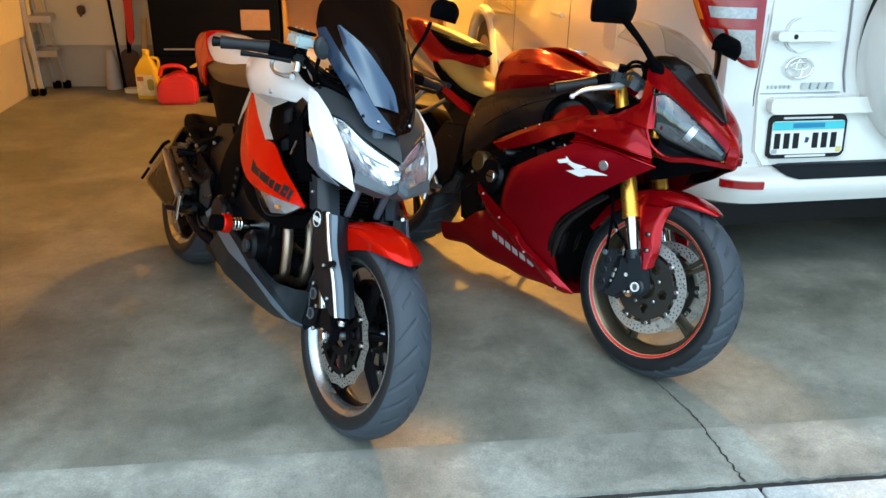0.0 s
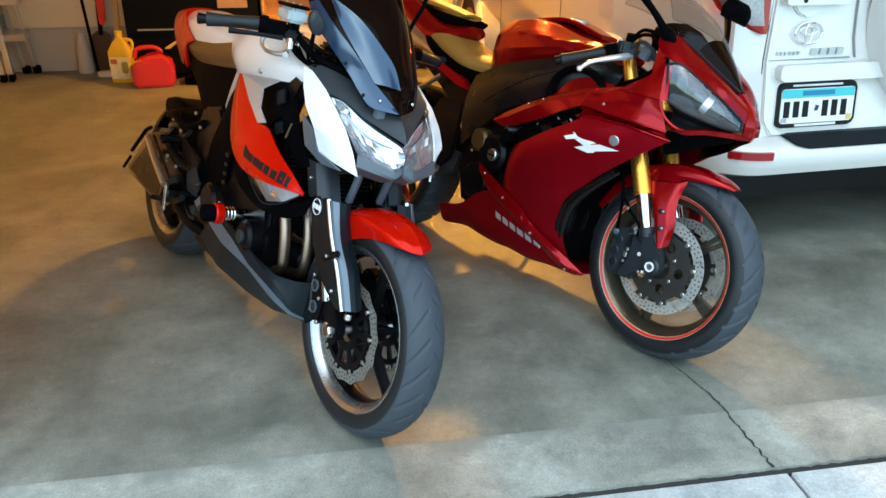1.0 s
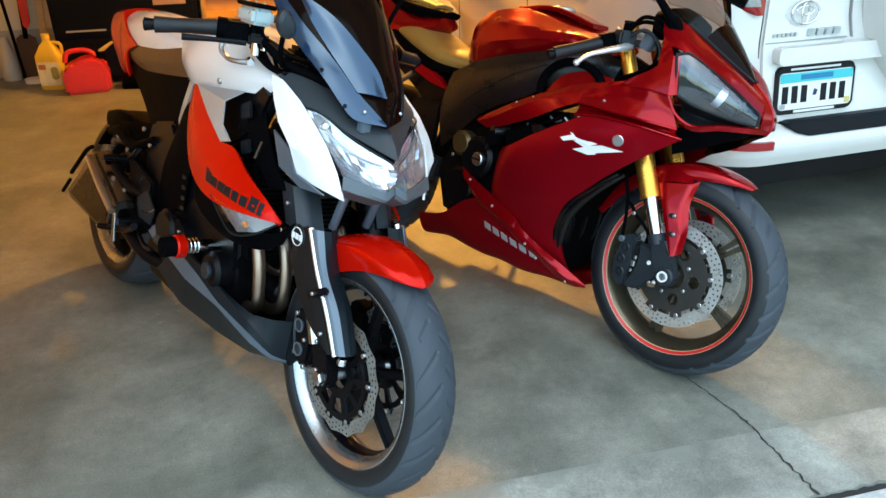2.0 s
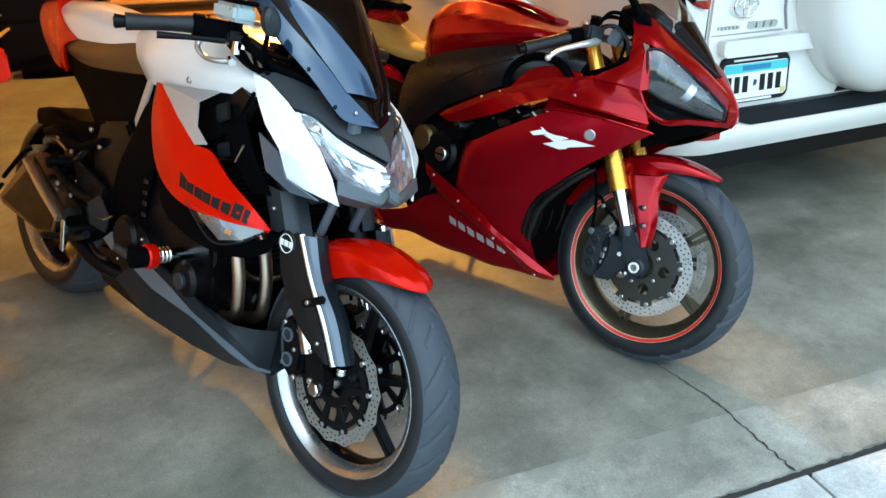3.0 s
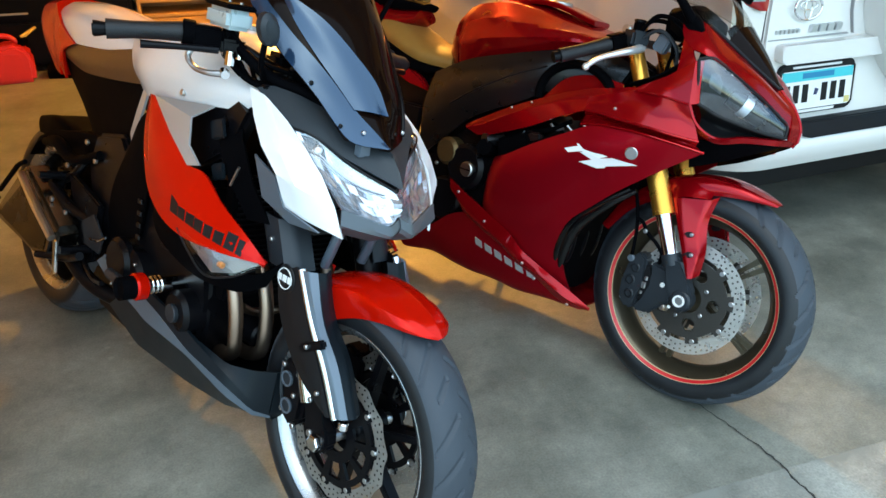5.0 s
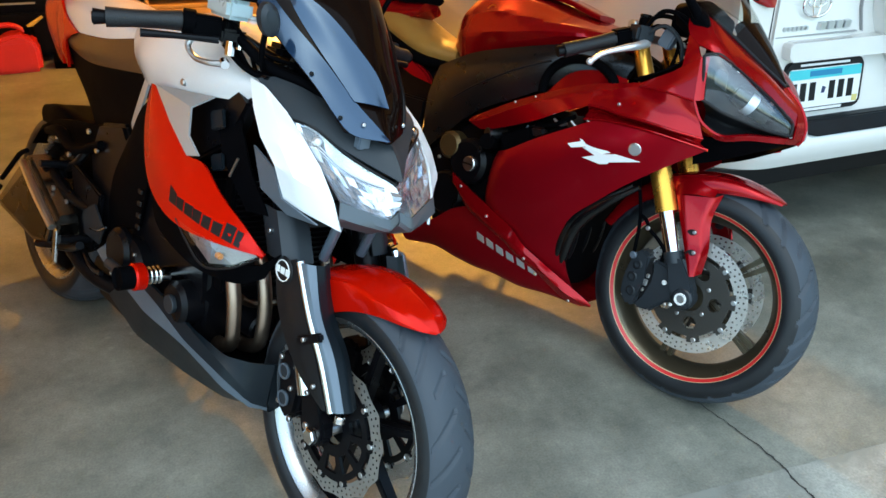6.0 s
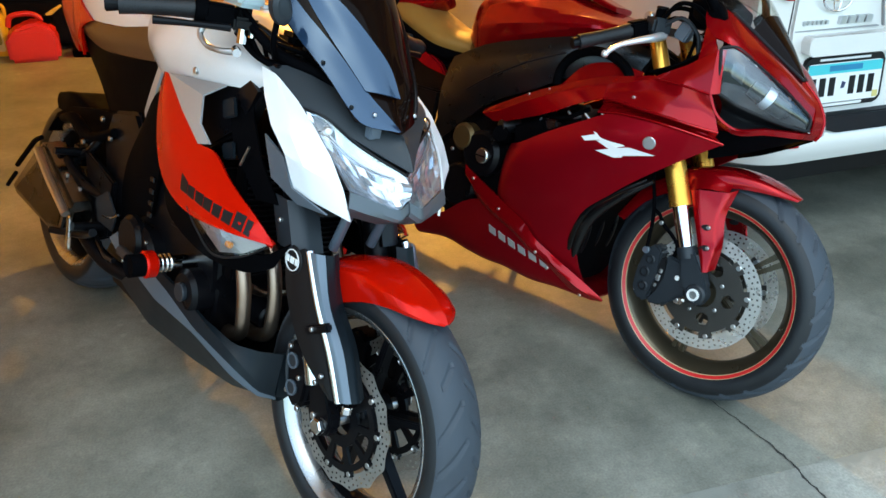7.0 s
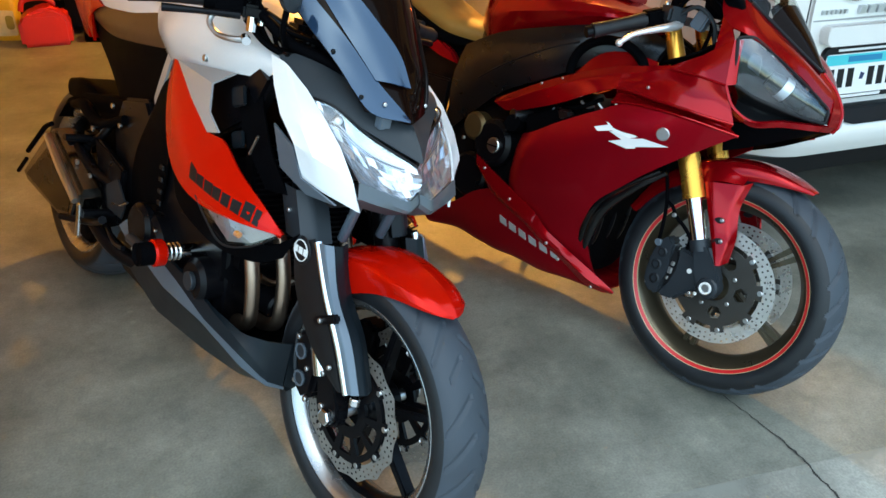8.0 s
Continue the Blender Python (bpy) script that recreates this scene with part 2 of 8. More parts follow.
def thing(name, m, label, category, group="", kind=""):
    ob = new(name)
    ob.empty_display_size = 0.1
    ob.matrix_world = m
    return tagged(ob, label, category, group, kind)


def resample(pts, n, smooth=True):
    p = np.array(pts, float)
    if len(p) == 1:
        return np.repeat(p, n, 0)
    d = np.r_[0, np.cumsum(np.linalg.norm(np.diff(p, axis=0), axis=1) + 1e-6)]
    s = np.linspace(0, d[-1], n)
    if not smooth or len(p) < 3:
        return np.stack([np.interp(s, d, p[:, k]) for k in range(p.shape[1])], 1)
    tan = np.gradient(p, d, axis=0)
    i = np.clip(np.searchsorted(d, s, "right") - 1, 0, len(p) - 2)
    h = (d[i + 1] - d[i])[:, None]
    u = ((s - d[i])[:, None]) / h
    return ((2 * u**3 - 3 * u**2 + 1) * p[i] + (u**3 - 2 * u**2 + u) * h * tan[i]
            + (-2 * u**3 + 3 * u**2) * p[i + 1] + (u**3 - u**2) * h * tan[i + 1])


class Sheet:
    """A curved sheet through rows of points."""

    def __init__(self, rows, nu=28, nv=14, su=True, sv=True):
        a = np.array([resample(r, nu, su) for r in rows])
        self.g = np.stack([resample(a[:, k], nv, sv) for k in range(nu)], 1)
        du, dv = np.gradient(self.g, axis=1), np.gradient(self.g, axis=0)
        n = np.cross(du, dv)
        self.n = n / (np.linalg.norm(n, axis=2, keepdims=True) + 1e-9)
        if self.n[..., 1].mean() > 0:
            self.n = -self.n

    def solid(self, thick=0.004, lift=0.0):
        return slab_grid(self.g + self.n * lift, self.n, thick)

    def spot(self, x, z):
        """The point of the sheet, and its normal, at x and z in the side view."""
        d = (self.g[..., 0] - x) ** 2 + (self.g[..., 2] - z) ** 2
        v, u = np.unravel_index(d.argmin(), d.shape)
        n = self.n[v, u]
        p = self.g[v, u].copy()
        off = np.array([x - p[0], 0, z - p[2]])
        if abs(n[1]) > 0.2:
            off[1] = -(n[0] * off[0] + n[2] * off[2]) / n[1]
        return p + off, n

    def decal(self, bm, quad, lift=0.0012):
        """Adds a thin flat piece with its corners, given in the side view, on the sheet."""
        k = [self.spot(*q) for q in quad]
        top = [bm.verts.new(p + n * lift) for p, n in k]
        low = [bm.verts.new(p - n * 0.0005) for p, n in k]
        bm.faces.new(top)
        bm.faces.new(low[::-1])
        for i in range(len(k)):
            j = (i + 1) % len(k)
            bm.faces.new((top[i], low[i], low[j], top[j]))


def slab_grid(g, n, thick):
    nv, nu = g.shape[:2]
    bm = bmesh.new()
    a = [[bm.verts.new(p) for p in r] for r in g]
    b = [[bm.verts.new(p) for p in r] for r in g - n * thick]
    for i in range(nv - 1):
        for j in range(nu - 1):
            bm.faces.new((a[i][j], a[i][j + 1], a[i + 1][j + 1], a[i + 1][j]))
            bm.faces.new((b[i][j], b[i + 1][j], b[i + 1][j + 1], b[i][j + 1]))
    for i in range(nv - 1):
        for j in (0, nu - 1):
            bm.faces.new((a[i][j], a[i + 1][j], b[i + 1][j], b[i][j]))
    for j in range(nu - 1):
        for i in (0, nv - 1):
            bm.faces.new((a[i][j], b[i][j], b[i][j + 1], a[i][j + 1]))
    bmesh.ops.remove_doubles(bm, verts=bm.verts[:], dist=1e-5)
    return bm


def skin(sections, nu=32, nv=24, thick=None, su=True, sv=True):
    """A hull through half sections (right side), mirrored to the left; closed with end caps."""
    rows = []
    for s in sections:
        half = resample(s, nu // 2 + 1, su)
        other = half[:-1][::-1] * (1, -1, 1)
        rows.append(np.r_[half, other])
    a = np.array(rows)
    g = np.stack([resample(a[:, k], nv, sv) for k in range(a.shape[1])], 1)
    bm = bmesh.new()
    v = [[bm.verts.new(p) for p in r] for r in g]
    for i in range(nv - 1):
        for j in range(g.shape[1] - 1):
            bm.faces.new((v[i][j], v[i][j + 1], v[i + 1][j + 1], v[i + 1][j]))
        bm.faces.new((v[i][-1], v[i][0], v[i + 1][0], v[i + 1][-1]))
    bm.faces.new(v[0])
    bm.faces.new(v[-1][::-1])
    return bm


def prism(poly, a, b, axis="y", bevel=0.0, seg=2):
    """A flat outline extruded between a and b. y: outline in x, z; x: in y, z; z: in x, y."""
    bm = bmesh.new()

    def at(p, h):
        return {"y": (p[0], h, p[1]), "x": (h, p[0], p[1]), "z": (p[0], p[1], h)}[axis]
    lo = [bm.verts.new(at(p, a)) for p in poly]
    hi = [bm.verts.new(at(p, b)) for p in poly]
    bm.faces.new(lo)
    bm.faces.new(hi[::-1])
    for i in range(len(poly)):
        j = (i + 1) % len(poly)
        bm.faces.new((lo[i], hi[i], hi[j], lo[j]))
    if bevel:
        bmesh.ops.bevel(bm, geom=bm.edges[:], offset=bevel, segments=seg, affect="EDGES", clamp_overlap=True)
    return bm


def block(x0, x1, y0, y1, z0, z1, bevel=0.0, seg=2):
    return prism([(x0, z0), (x1, z0), (x1, z1), (x0, z1)], y0, y1, "y", bevel, seg)


def tube(path, r, n=12, res=24, smooth=True, caps=True):
    """A round bar along a path; r is a radius or a list of radii."""
    p = resample(path, res, smooth)
    rad = np.interp(np.linspace(0, 1, res), np.linspace(0, 1, len(r)), r) if isinstance(r, (list, tuple)) else np.full(res, r)
    bm = bmesh.new()
    t = np.gradient(p, axis=0)
    t /= np.linalg.norm(t, axis=1, keepdims=True) + 1e-9
    up = np.array([0, 0, 1.0]) if abs(t[0][2]) < 0.9 else np.array([1.0, 0, 0])
    rings = []
    for i in range(res):
        s = np.cross(t[i], up)
        s /= np.linalg.norm(s) + 1e-9
        up = np.cross(s, t[i])
        rings.append([bm.verts.new(p[i] + rad[i] * (s * math.cos(a) + up * math.sin(a))) for a in np.linspace(0, 2 * math.pi, n, endpoint=False)])
    for i in range(res - 1):
        for j in range(n):
            bm.faces.new((rings[i][j], rings[i][(j + 1) % n], rings[i + 1][(j + 1) % n], rings[i + 1][j]))
    if caps:
        bm.faces.new(rings[0][::-1])
        bm.faces.new(rings[-1])
    return bm


def lathe(profile, seg=64, closed=True, centre=(0, 0, 0), axis="y"):
    """A profile of (radius, height) turned round an axis."""
    bm = bmesh.new()
    rings = []
    for k in range(seg):
        a = 2 * math.pi * k / seg
        c, s = math.cos(a), math.sin(a)
        ring = []
        for r, h in profile:
            q = {"y": (r * c, h, r * s), "x": (h, r * c, r * s), "z": (r * c, r * s, h)}[axis]
            ring.append(bm.verts.new(Vector(q) + Vector(centre)))
        rings.append(ring)
    m = len(profile)
    for k in range(seg):
        a, b = rings[k], rings[(k + 1) % seg]
        for i in range(m if closed else m - 1):
            j = (i + 1) % m
            bm.faces.new((a[i], a[j], b[j], b[i]))
    if not closed:
        bm.faces.new([r[0] for r in rings])
        bm.faces.new([r[-1] for r in rings][::-1])
    return bm


def drum(c, r, h0, h1, axis="y", bevel=0.002, seg=24):
    """A short round bar with softened rims, centred on c, from h0 to h1 along its axis."""
    b = min(bevel, r * 0.45, abs(h1 - h0) * 0.45)
    return lathe([(r - b, h0), (r, h0 + b), (r, h1 - b), (r - b, h1)], seg, False, c, axis)


def facets(verts, faces, thick=0.004):
    bm = bmesh.new()
    v = [bm.verts.new(p) for p in verts]
    for f in faces:
        bm.faces.new([v[i] for i in f])
    bmesh.ops.recalc_face_normals(bm, faces=bm.faces[:])
    bmesh.ops.solidify(bm, geom=bm.faces[:], thickness=thick)
    return bm


def flipped(bm):
    """The mirror image of a bmesh, left for right."""
    c = bm.copy()
    for v in c.verts:
        v.co.y = -v.co.y
    return c


def turned(bm, m):
    bm.transform(m)
    return bm


def both(name, bm, material, parent, label=""):
    """A piece of the right side and its mirror image on the left."""
    other = flipped(bm)
    return part(name, bm, material, parent, label), part(name, other, material, parent, label)


# ---- the garage ----
def wall(name, bm, material, label):
    return tagged(part(name, bm, material), label, "wall" if "wall" in name else name, kind="structure")


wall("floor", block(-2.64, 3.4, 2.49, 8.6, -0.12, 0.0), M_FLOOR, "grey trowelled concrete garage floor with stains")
lip = bmesh.new()
edge = random.Random(4)
xs = np.linspace(-2.64, 3.4, 240)
lip_rows = [[(x, 2.4898, -0.0003) for x in xs],
            [(x, 2.30 + edge.uniform(-0.004, 0.004), -0.007) for x in xs],
            [(x, 2.252 + edge.uniform(-0.004, 0.006), -0.010) for x in xs],
            [(x, 2.256 + edge.uniform(-0.003, 0.003), -0.03) for x in xs],
            [(x, 2.256, -0.12) for x in xs]]
lv = [[lip.verts.new(p) for p in r] for r in lip_rows]
for i in range(len(lv) - 1):
    for j in range(len(xs) - 1):
        lip.faces.new((lv[i][j], lv[i][j + 1], lv[i + 1][j + 1], lv[i + 1][j]))
wall("threshold", lip, M_LIP, "pale rough concrete lip at the door line")
wall("ground", block(-300, 300, -300, 300, -0.45, -0.124), M_GRASS, "ground beyond the drive")
for x0, x1 in ((-3.6, 0.985), (0.995, 4.4)):
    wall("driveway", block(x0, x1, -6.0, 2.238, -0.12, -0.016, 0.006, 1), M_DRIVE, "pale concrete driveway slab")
wall("joint", block(-2.6, 3.4, 2.236, 2.262, -0.115, -0.022), M_DIRT, "dirt-filled joint in front of the slab")

# crack from the slab's edge towards the front wheel
crack = bmesh.new()
rnd = random.Random(9)
cp = resample([(0.952, 2.25, 0), (0.944, 2.37, 0), (0.938, 2.484, 0), (0.932, 2.56, 0), (0.905, 2.68, 0), (0.875, 2.80, 0)], 46)
cp[:, 0] += np.array([rnd.uniform(-0.006, 0.006) for _ in cp]) * np.linspace(1, 0.3, len(cp))
ca, cb = [], []
for i, p in enumerate(cp):
    w = (0.0032 * (1 - i / len(cp)) + 0.0008) * rnd.uniform(0.6, 1.4)
    z = 0.0015 if p[1] > 2.489 else -0.0012 - (2.487 - p[1]) * 0.030
    ca.append(crack.verts.new((p[0] - w, p[1], z + 0.001)))
    cb.append(crack.verts.new((p[0] + w, p[1], z + 0.001)))
for i in range(len(cp) - 1):
    crack.faces.new((ca[i], cb[i], cb[i + 1], ca[i + 1]))
wall("crack", crack, M_DIRT, "thin jagged dark crack in the slab")

# walls: low parged foundation, cream board above it
wall("wall_left_foundation", block(-2.84, -2.64, 2.75, 7.87, -0.1, 0.47), M_BLOCK, "parged concrete foundation wall")
wall("wall_left", block(-2.84, -2.60, 2.75, 7.87, 0.47, 2.6), M_DRYWALL, "cream painted wall board over the foundation")
wall("wall_back_foundation", block(-2.64, 0.9, 7.67, 7.87, -0.1, 0.35), M_BLOCK, "parged grey foundation wall")
wall("wall_back", block(-2.60, 0.9, 7.64, 7.84, 0.355, 2.6), M_DRYWALL, "cream painted wall board at the back")
wall("wall_niche", block(0.9, 3.6, 8.4, 8.6, -0.1, 2.6), M_DRYWALL, "cream painted wall")
wall("wall_niche_side", block(0.8, 0.9, 7.84, 8.6, -0.1, 2.6), M_DRYWALL, "cream painted wall")
wall("wall_right", block(3.4, 3.6, 2.75, 8.4, -0.1, 2.6), M_DRYWALL, "cream painted wall")
# unseen door surround: left jamb and header placed to limit sky light inside
wall("wall_front_left", block(-2.84, -1.23, 2.55, 2.75, -0.1, 2.6), M_DRYWALL, "unseen wall beside the door opening")
wall("wall_front_right", block(3.1, 3.6, 2.55, 2.75, -0.1, 2.6), M_DRYWALL, "unseen wall beside the door opening")
wall("wall_header", block(-1.23, 3.1, 2.55, 2.75, 2.15, 2.6), M_DRYWALL, "unseen wall above the door opening")
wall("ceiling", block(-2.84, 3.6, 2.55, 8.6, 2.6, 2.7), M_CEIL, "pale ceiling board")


# ---- wheels and other parts that both motorcycles have ----
def tyre_mesh(radius, half, bead, grooves, slant, depth):
    """A tyre with cut tread grooves, round the y axis."""
    nt_, ns = 780, 57
    th = np.linspace(0, 2 * np.pi, nt_, endpoint=False)
    s = np.linspace(-1, 1, ns)
    ang = s * radians(118)
    h = (radius - bead) / 1.47
    y = half * np.sin(ang) * (1 - 0.02 * np.abs(s))
    r = radius - h + h * np.cos(ang)
    T, S = np.meshgrid(th, s, indexing="ij")
    a = np.abs(S) * 118 / 90
    phase = T / (2 * np.pi) * grooves + slant * a + np.where(S > 0, 0.5, 0)
    u = np.abs((phase % 1) - 0.5)
    width = 0.085 + 0.03 * np.sin(a * 3)
    zone = ((a > 0.07) & (a < 0.72)) * (np.where((np.floor(phase) % 3) == 0, (a < 0.45), True))
    cut = np.clip((width - u) / 0.03, 0, 1) * zone * depth
    R = r[None, :] - cut
    X, Z, Y = R * np.cos(T), R * np.sin(T), np.broadcast_to(y[None, :], R.shape)
    verts = np.stack([X, Y, Z], -1).reshape(-1, 3)
    idx = np.arange(nt_ * ns).reshape(nt_, ns)
    nxt = np.roll(idx, -1, 0)
    quads = np.stack([idx[:, :-1], idx[:, 1:], nxt[:, 1:], nxt[:, :-1]], -1).reshape(-1, 4)
    inner = np.stack([idx[:, -1], idx[:, 0], nxt[:, 0], nxt[:, -1]], -1)
    me = bpy.data.meshes.new("tyre")
    me.from_pydata(verts.tolist(), [], np.r_[quads, inner].tolist())
    bm = bmesh.new()
    bm.from_mesh(me)
    bpy.data.meshes.remove(me)
    return bm


def disc_mesh(r_in, r_out, y, thick, waves, wave_h, hole_rows, seg=180):
    """A drilled brake disc; waves shape its rim."""
    rr = np.linspace(r_in, r_out, 9)
    bm = bmesh.new()
    vs = []
    for k in range(seg):
        a = 2 * math.pi * k / seg
        out = wave_h * (0.5 + 0.5 * math.cos(a * waves)) ** 0.6 if waves else 0
        vs.append([bm.verts.new(((r - out * (i / 8)) * math.cos(a), y, (r - out * (i / 8)) * math.sin(a))) for i, r in enumerate(rr)])
    for k in range(seg):
        for i in range(8):
            if (k % 6, i) in hole_rows:
                continue
            p, q = vs[k], vs[(k + 1) % seg]
            bm.faces.new((p[i], p[i + 1], q[i + 1], q[i]))
    bmesh.ops.solidify(bm, geom=bm.faces[:], thickness=thick)
    return bm


def carrier_mesh(r0, r1, y, thick, n):
    """A disc carrier: hub ring, windows, outer ring and one tab for each button."""
    rr = [r0, r0 + 0.016, r0 + 0.024, r1 - 0.034, r1 - 0.026, r1 - 0.012, r1]
    seg = n * 12
    bm = bmesh.new()
    vs = [[bm.verts.new((r * math.cos(a), y, r * math.sin(a))) for r in rr] for a in (2 * math.pi * (k - 6 + 0.3 * 12) / seg for k in range(seg))]
    for k in range(seg):
        m = k % 12
        for i in range(6):
            if (i in (2, 3) and m not in (4, 5, 6, 7)) or (i == 5 and m not in (4, 5, 6, 7)):
                continue
            p, q = vs[k], vs[(k + 1) % seg]
            bm.faces.new((p[i], p[i + 1], q[i + 1], q[i]))
    loose = [v for v in bm.verts if not v.link_faces]
    bmesh.ops.delete(bm, geom=loose, context="VERTS")
    bmesh.ops.solidify(bm, geom=bm.faces[:], thickness=thick)
    return bm


def plate_mesh(r0, r1, y, thick, n, rc, rh, tabs):
    """A round carrier plate with n holes on the circle rc and a tabbed rim."""
    seg, rr = 150, np.linspace(r0, r1, 22)
    spots = [(rc * math.cos(a), rc * math.sin(a)) for a in (2 * math.pi * k / n for k in range(n))]
    bm = bmesh.new()
    vs = [[bm.verts.new((r * math.cos(a), y, r * math.sin(a))) for r in rr] for a in (2 * math.pi * k / seg for k in range(seg))]
    for k in range(seg):
        a = 2 * math.pi * (k + 0.5) / seg
        tab = math.cos(tabs * (a - 2 * math.pi * 0.3 / tabs)) > 0.2
        for i in range(21):
            r = (rr[i] + rr[i + 1]) / 2
            if any((r * math.cos(a) - p) ** 2 + (r * math.sin(a) - q) ** 2 < rh * rh for p, q in spots) or (r > r1 - 0.016 and not tab):
                continue
            p, q = vs[k], vs[(k + 1) % seg]
            bm.faces.new((p[i], p[i + 1], q[i + 1], q[i]))
    bmesh.ops.delete(bm, geom=[v for v in bm.verts if not v.link_faces], context="VERTS")
    bmesh.ops.solidify(bm, geom=bm.faces[:], thickness=thick)
    return bm


def arm(a, r0, r1, w0, w1, h0, h1, y=0.0):
    """A tapered wheel spoke at the angle a."""
    bm = bmesh.new()
    ring = []
    for r, w, h in ((r0, w0, h0), ((r0 + r1) / 2, (w0 + w1) / 2 * 0.85, (h0 + h1) / 2), (r1, w1, h1)):
        ring.append([bm.verts.new((r, y + sy * h, sz * w)) for sy, sz in ((-1, -1), (-1, 1), (1, 1), (1, -1))])
    for p, q in zip(ring, ring[1:]):
        for i in range(4):
            bm.faces.new((p[i], p[(i + 1) % 4], q[(i + 1) % 4], q[i]))
    bm.faces.new(ring[0][::-1])
    bm.faces.new(ring[-1])
    bmesh.ops.bevel(bm, geom=bm.edges[:], offset=min(w1, h1) * 0.35, segments=2, affect="EDGES")
    return turned(bm, Matrix.Rotation(-a, 4, "Y"))


def wheel(bike, name, x, z, radius, half, rim_half, spokes, style, rim_mat, tyre_label, rim_label, disc_r, disc_y, waves, spin=0.0):
    c = Matrix.Translation((x, 0, z))
    f = 0.231
    w = rim_half
    prof = [(f, -w), (f + 0.002, -w - 0.002), (f - 0.003, -w - 0.004), (f - 0.013, -w + 0.004), (f - 0.019, -w + 0.016), (f - 0.030, -w + 0.030),
            (f - 0.034, 0), (f - 0.030, w - 0.030), (f - 0.019, w - 0.016), (f - 0.013, w - 0.004), (f - 0.003, w + 0.004), (f + 0.002, w + 0.002), (f, w),
            (f - 0.010, w - 0.012), (f - 0.022, 0), (f - 0.010, -w + 0.012)]
    bm = lathe(prof, 96)
    pieces = []
    for k in range(spokes):
        a = spin + 2 * math.pi * k / spokes
        if style == "y":
            pieces += [arm(a, 0.035, 0.13, 0.013, 0.010, 0.017, 0.013), arm(a + 0.06, 0.10, 0.205, 0.006, 0.008, 0.012, 0.012), arm(a - 0.06, 0.10, 0.205, 0.006, 0.008, 0.012, 0.012)]
        else:
            pieces += [arm(a, 0.035, 0.206, 0.012, 0.008, 0.016, 0.014)]
    rim = part(name, turned(bm, c), rim_mat, bike, rim_label)
    part("hub", turned(drum((0, 0, 0), 0.044, -0.045, 0.045, bevel=0.006), c), rim_mat, rim)
    for sp_ in pieces:
        part("spoke", turned(sp_, c), rim_mat, rim)
    tyre = part("tyre", turned(tyre_mesh(radius, half, f, 26, 1.5, 0.0065 if style == "y" else 0.0035), c), M_RUBBER, rim, tyre_label)
    tyre.data.materials.append(M_SIDEWALL)
    column = np.r_[np.tile(np.abs(np.linspace(-1, 1, 57)[:-1] + 1 / 56) > (0.50 if style == "y" else 0.62), 780), np.ones(780, bool)]
    tyre.data.polygons.foreach_set("material_index", column.astype(np.int32))
    for side in (-1, 1):
        if style == "y":
            ring = [(f - 0.0040, side * (w + 0.0085)), (f + 0.0040, side * (w + 0.0142)), (f + 0.0040, side * (w + 0.0122)), (f - 0.0040, side * (w + 0.0020))]
            part("rim_tape", turned(lathe(ring, 96), c), M_STRIPE, rim, "red rim tape")
            for r_, h_ in ((f - 0.0052, 0.0072), (f + 0.0040, 0.0143)):
                ring = [(r_, side * (w + h_)), (r_ + 0.0012, side * (w + h_ + 0.0009)), (r_ + 0.0012, side * (w + h_ - 0.0020)), (r_, side * (w + h_ - 0.0040))]
                part("gold_line", turned(lathe(ring, 96), c), M_GOLDLINE, rim, "thin gold line")
        else:
            ring = [(f - 0.027, side * (w - 0.0235)), (f - 0.0145, side * (w - 0.0005)), (f - 0.003, side * (w + 0.0058)), (f + 0.003, side * (w + 0.0040)), (f + 0.0025, side * (w + 0.0015)), (f - 0.004, side * (w + 0.0045)), (f - 0.0145, side * (w - 0.0025)), (f - 0.027, side * (w - 0.0255))]
            part("rim_lip", turned(lathe(ring, 96), c), M_RIM, rim, "polished rim lip")
        if not disc_r:
            continue
        holes = {(0, 2), (0, 5), (3, 3), (3, 6)}
        disc = part("brake_disc", turned(disc_mesh(disc_r - 0.036, disc_r, side * disc_y, 0.005, waves, 0.007, holes), c), M_WORNSTEEL if waves else M_STEEL, rim, "drilled steel brake disc")
        n = 10 if waves else 9
        carrier = plate_mesh(0.040, disc_r - 0.030, disc_y - 0.0015, 0.006, 5, 0.072, 0.017, n) if style == "y" else carrier_mesh(0.034, disc_r - 0.030, disc_y - 0.0015, 0.007, n)
        if side < 0:
            carrier = flipped(carrier)
        part("disc_carrier", turned(carrier, c), M_CARRIER if style == "y" else M_SATIN, rim, "grey disc carrier" if style == "y" else "black disc carrier")
        for k in range(n):
            a = 2 * math.pi * (k + 0.3) / n
            q = (x + (disc_r - 0.036) * math.cos(a), side * disc_y, z + (disc_r - 0.036) * math.sin(a))
            part("disc_button", drum(q, 0.0075, side * 0.006, -side * 0.004, seg=14), M_ALU, rim)
        for k in range(5 if style == "y" else 0):
            a = 2 * math.pi * (k + 0.5) / 5
            part("carrier_bolt", drum((x + 0.058 * math.cos(a), side * disc_y, z + 0.058 * math.sin(a)), 0.006, side * 0.007, -side * 0.002, seg=12), M_ALU, rim)
    return rim


def bolt(parent, c, r=0.006, axis="y", h=0.004, label=""):
    return part("bolt", drum(c, r * 0.85, -h, h, axis, 0.0015, 14), M_ALU, parent, label)


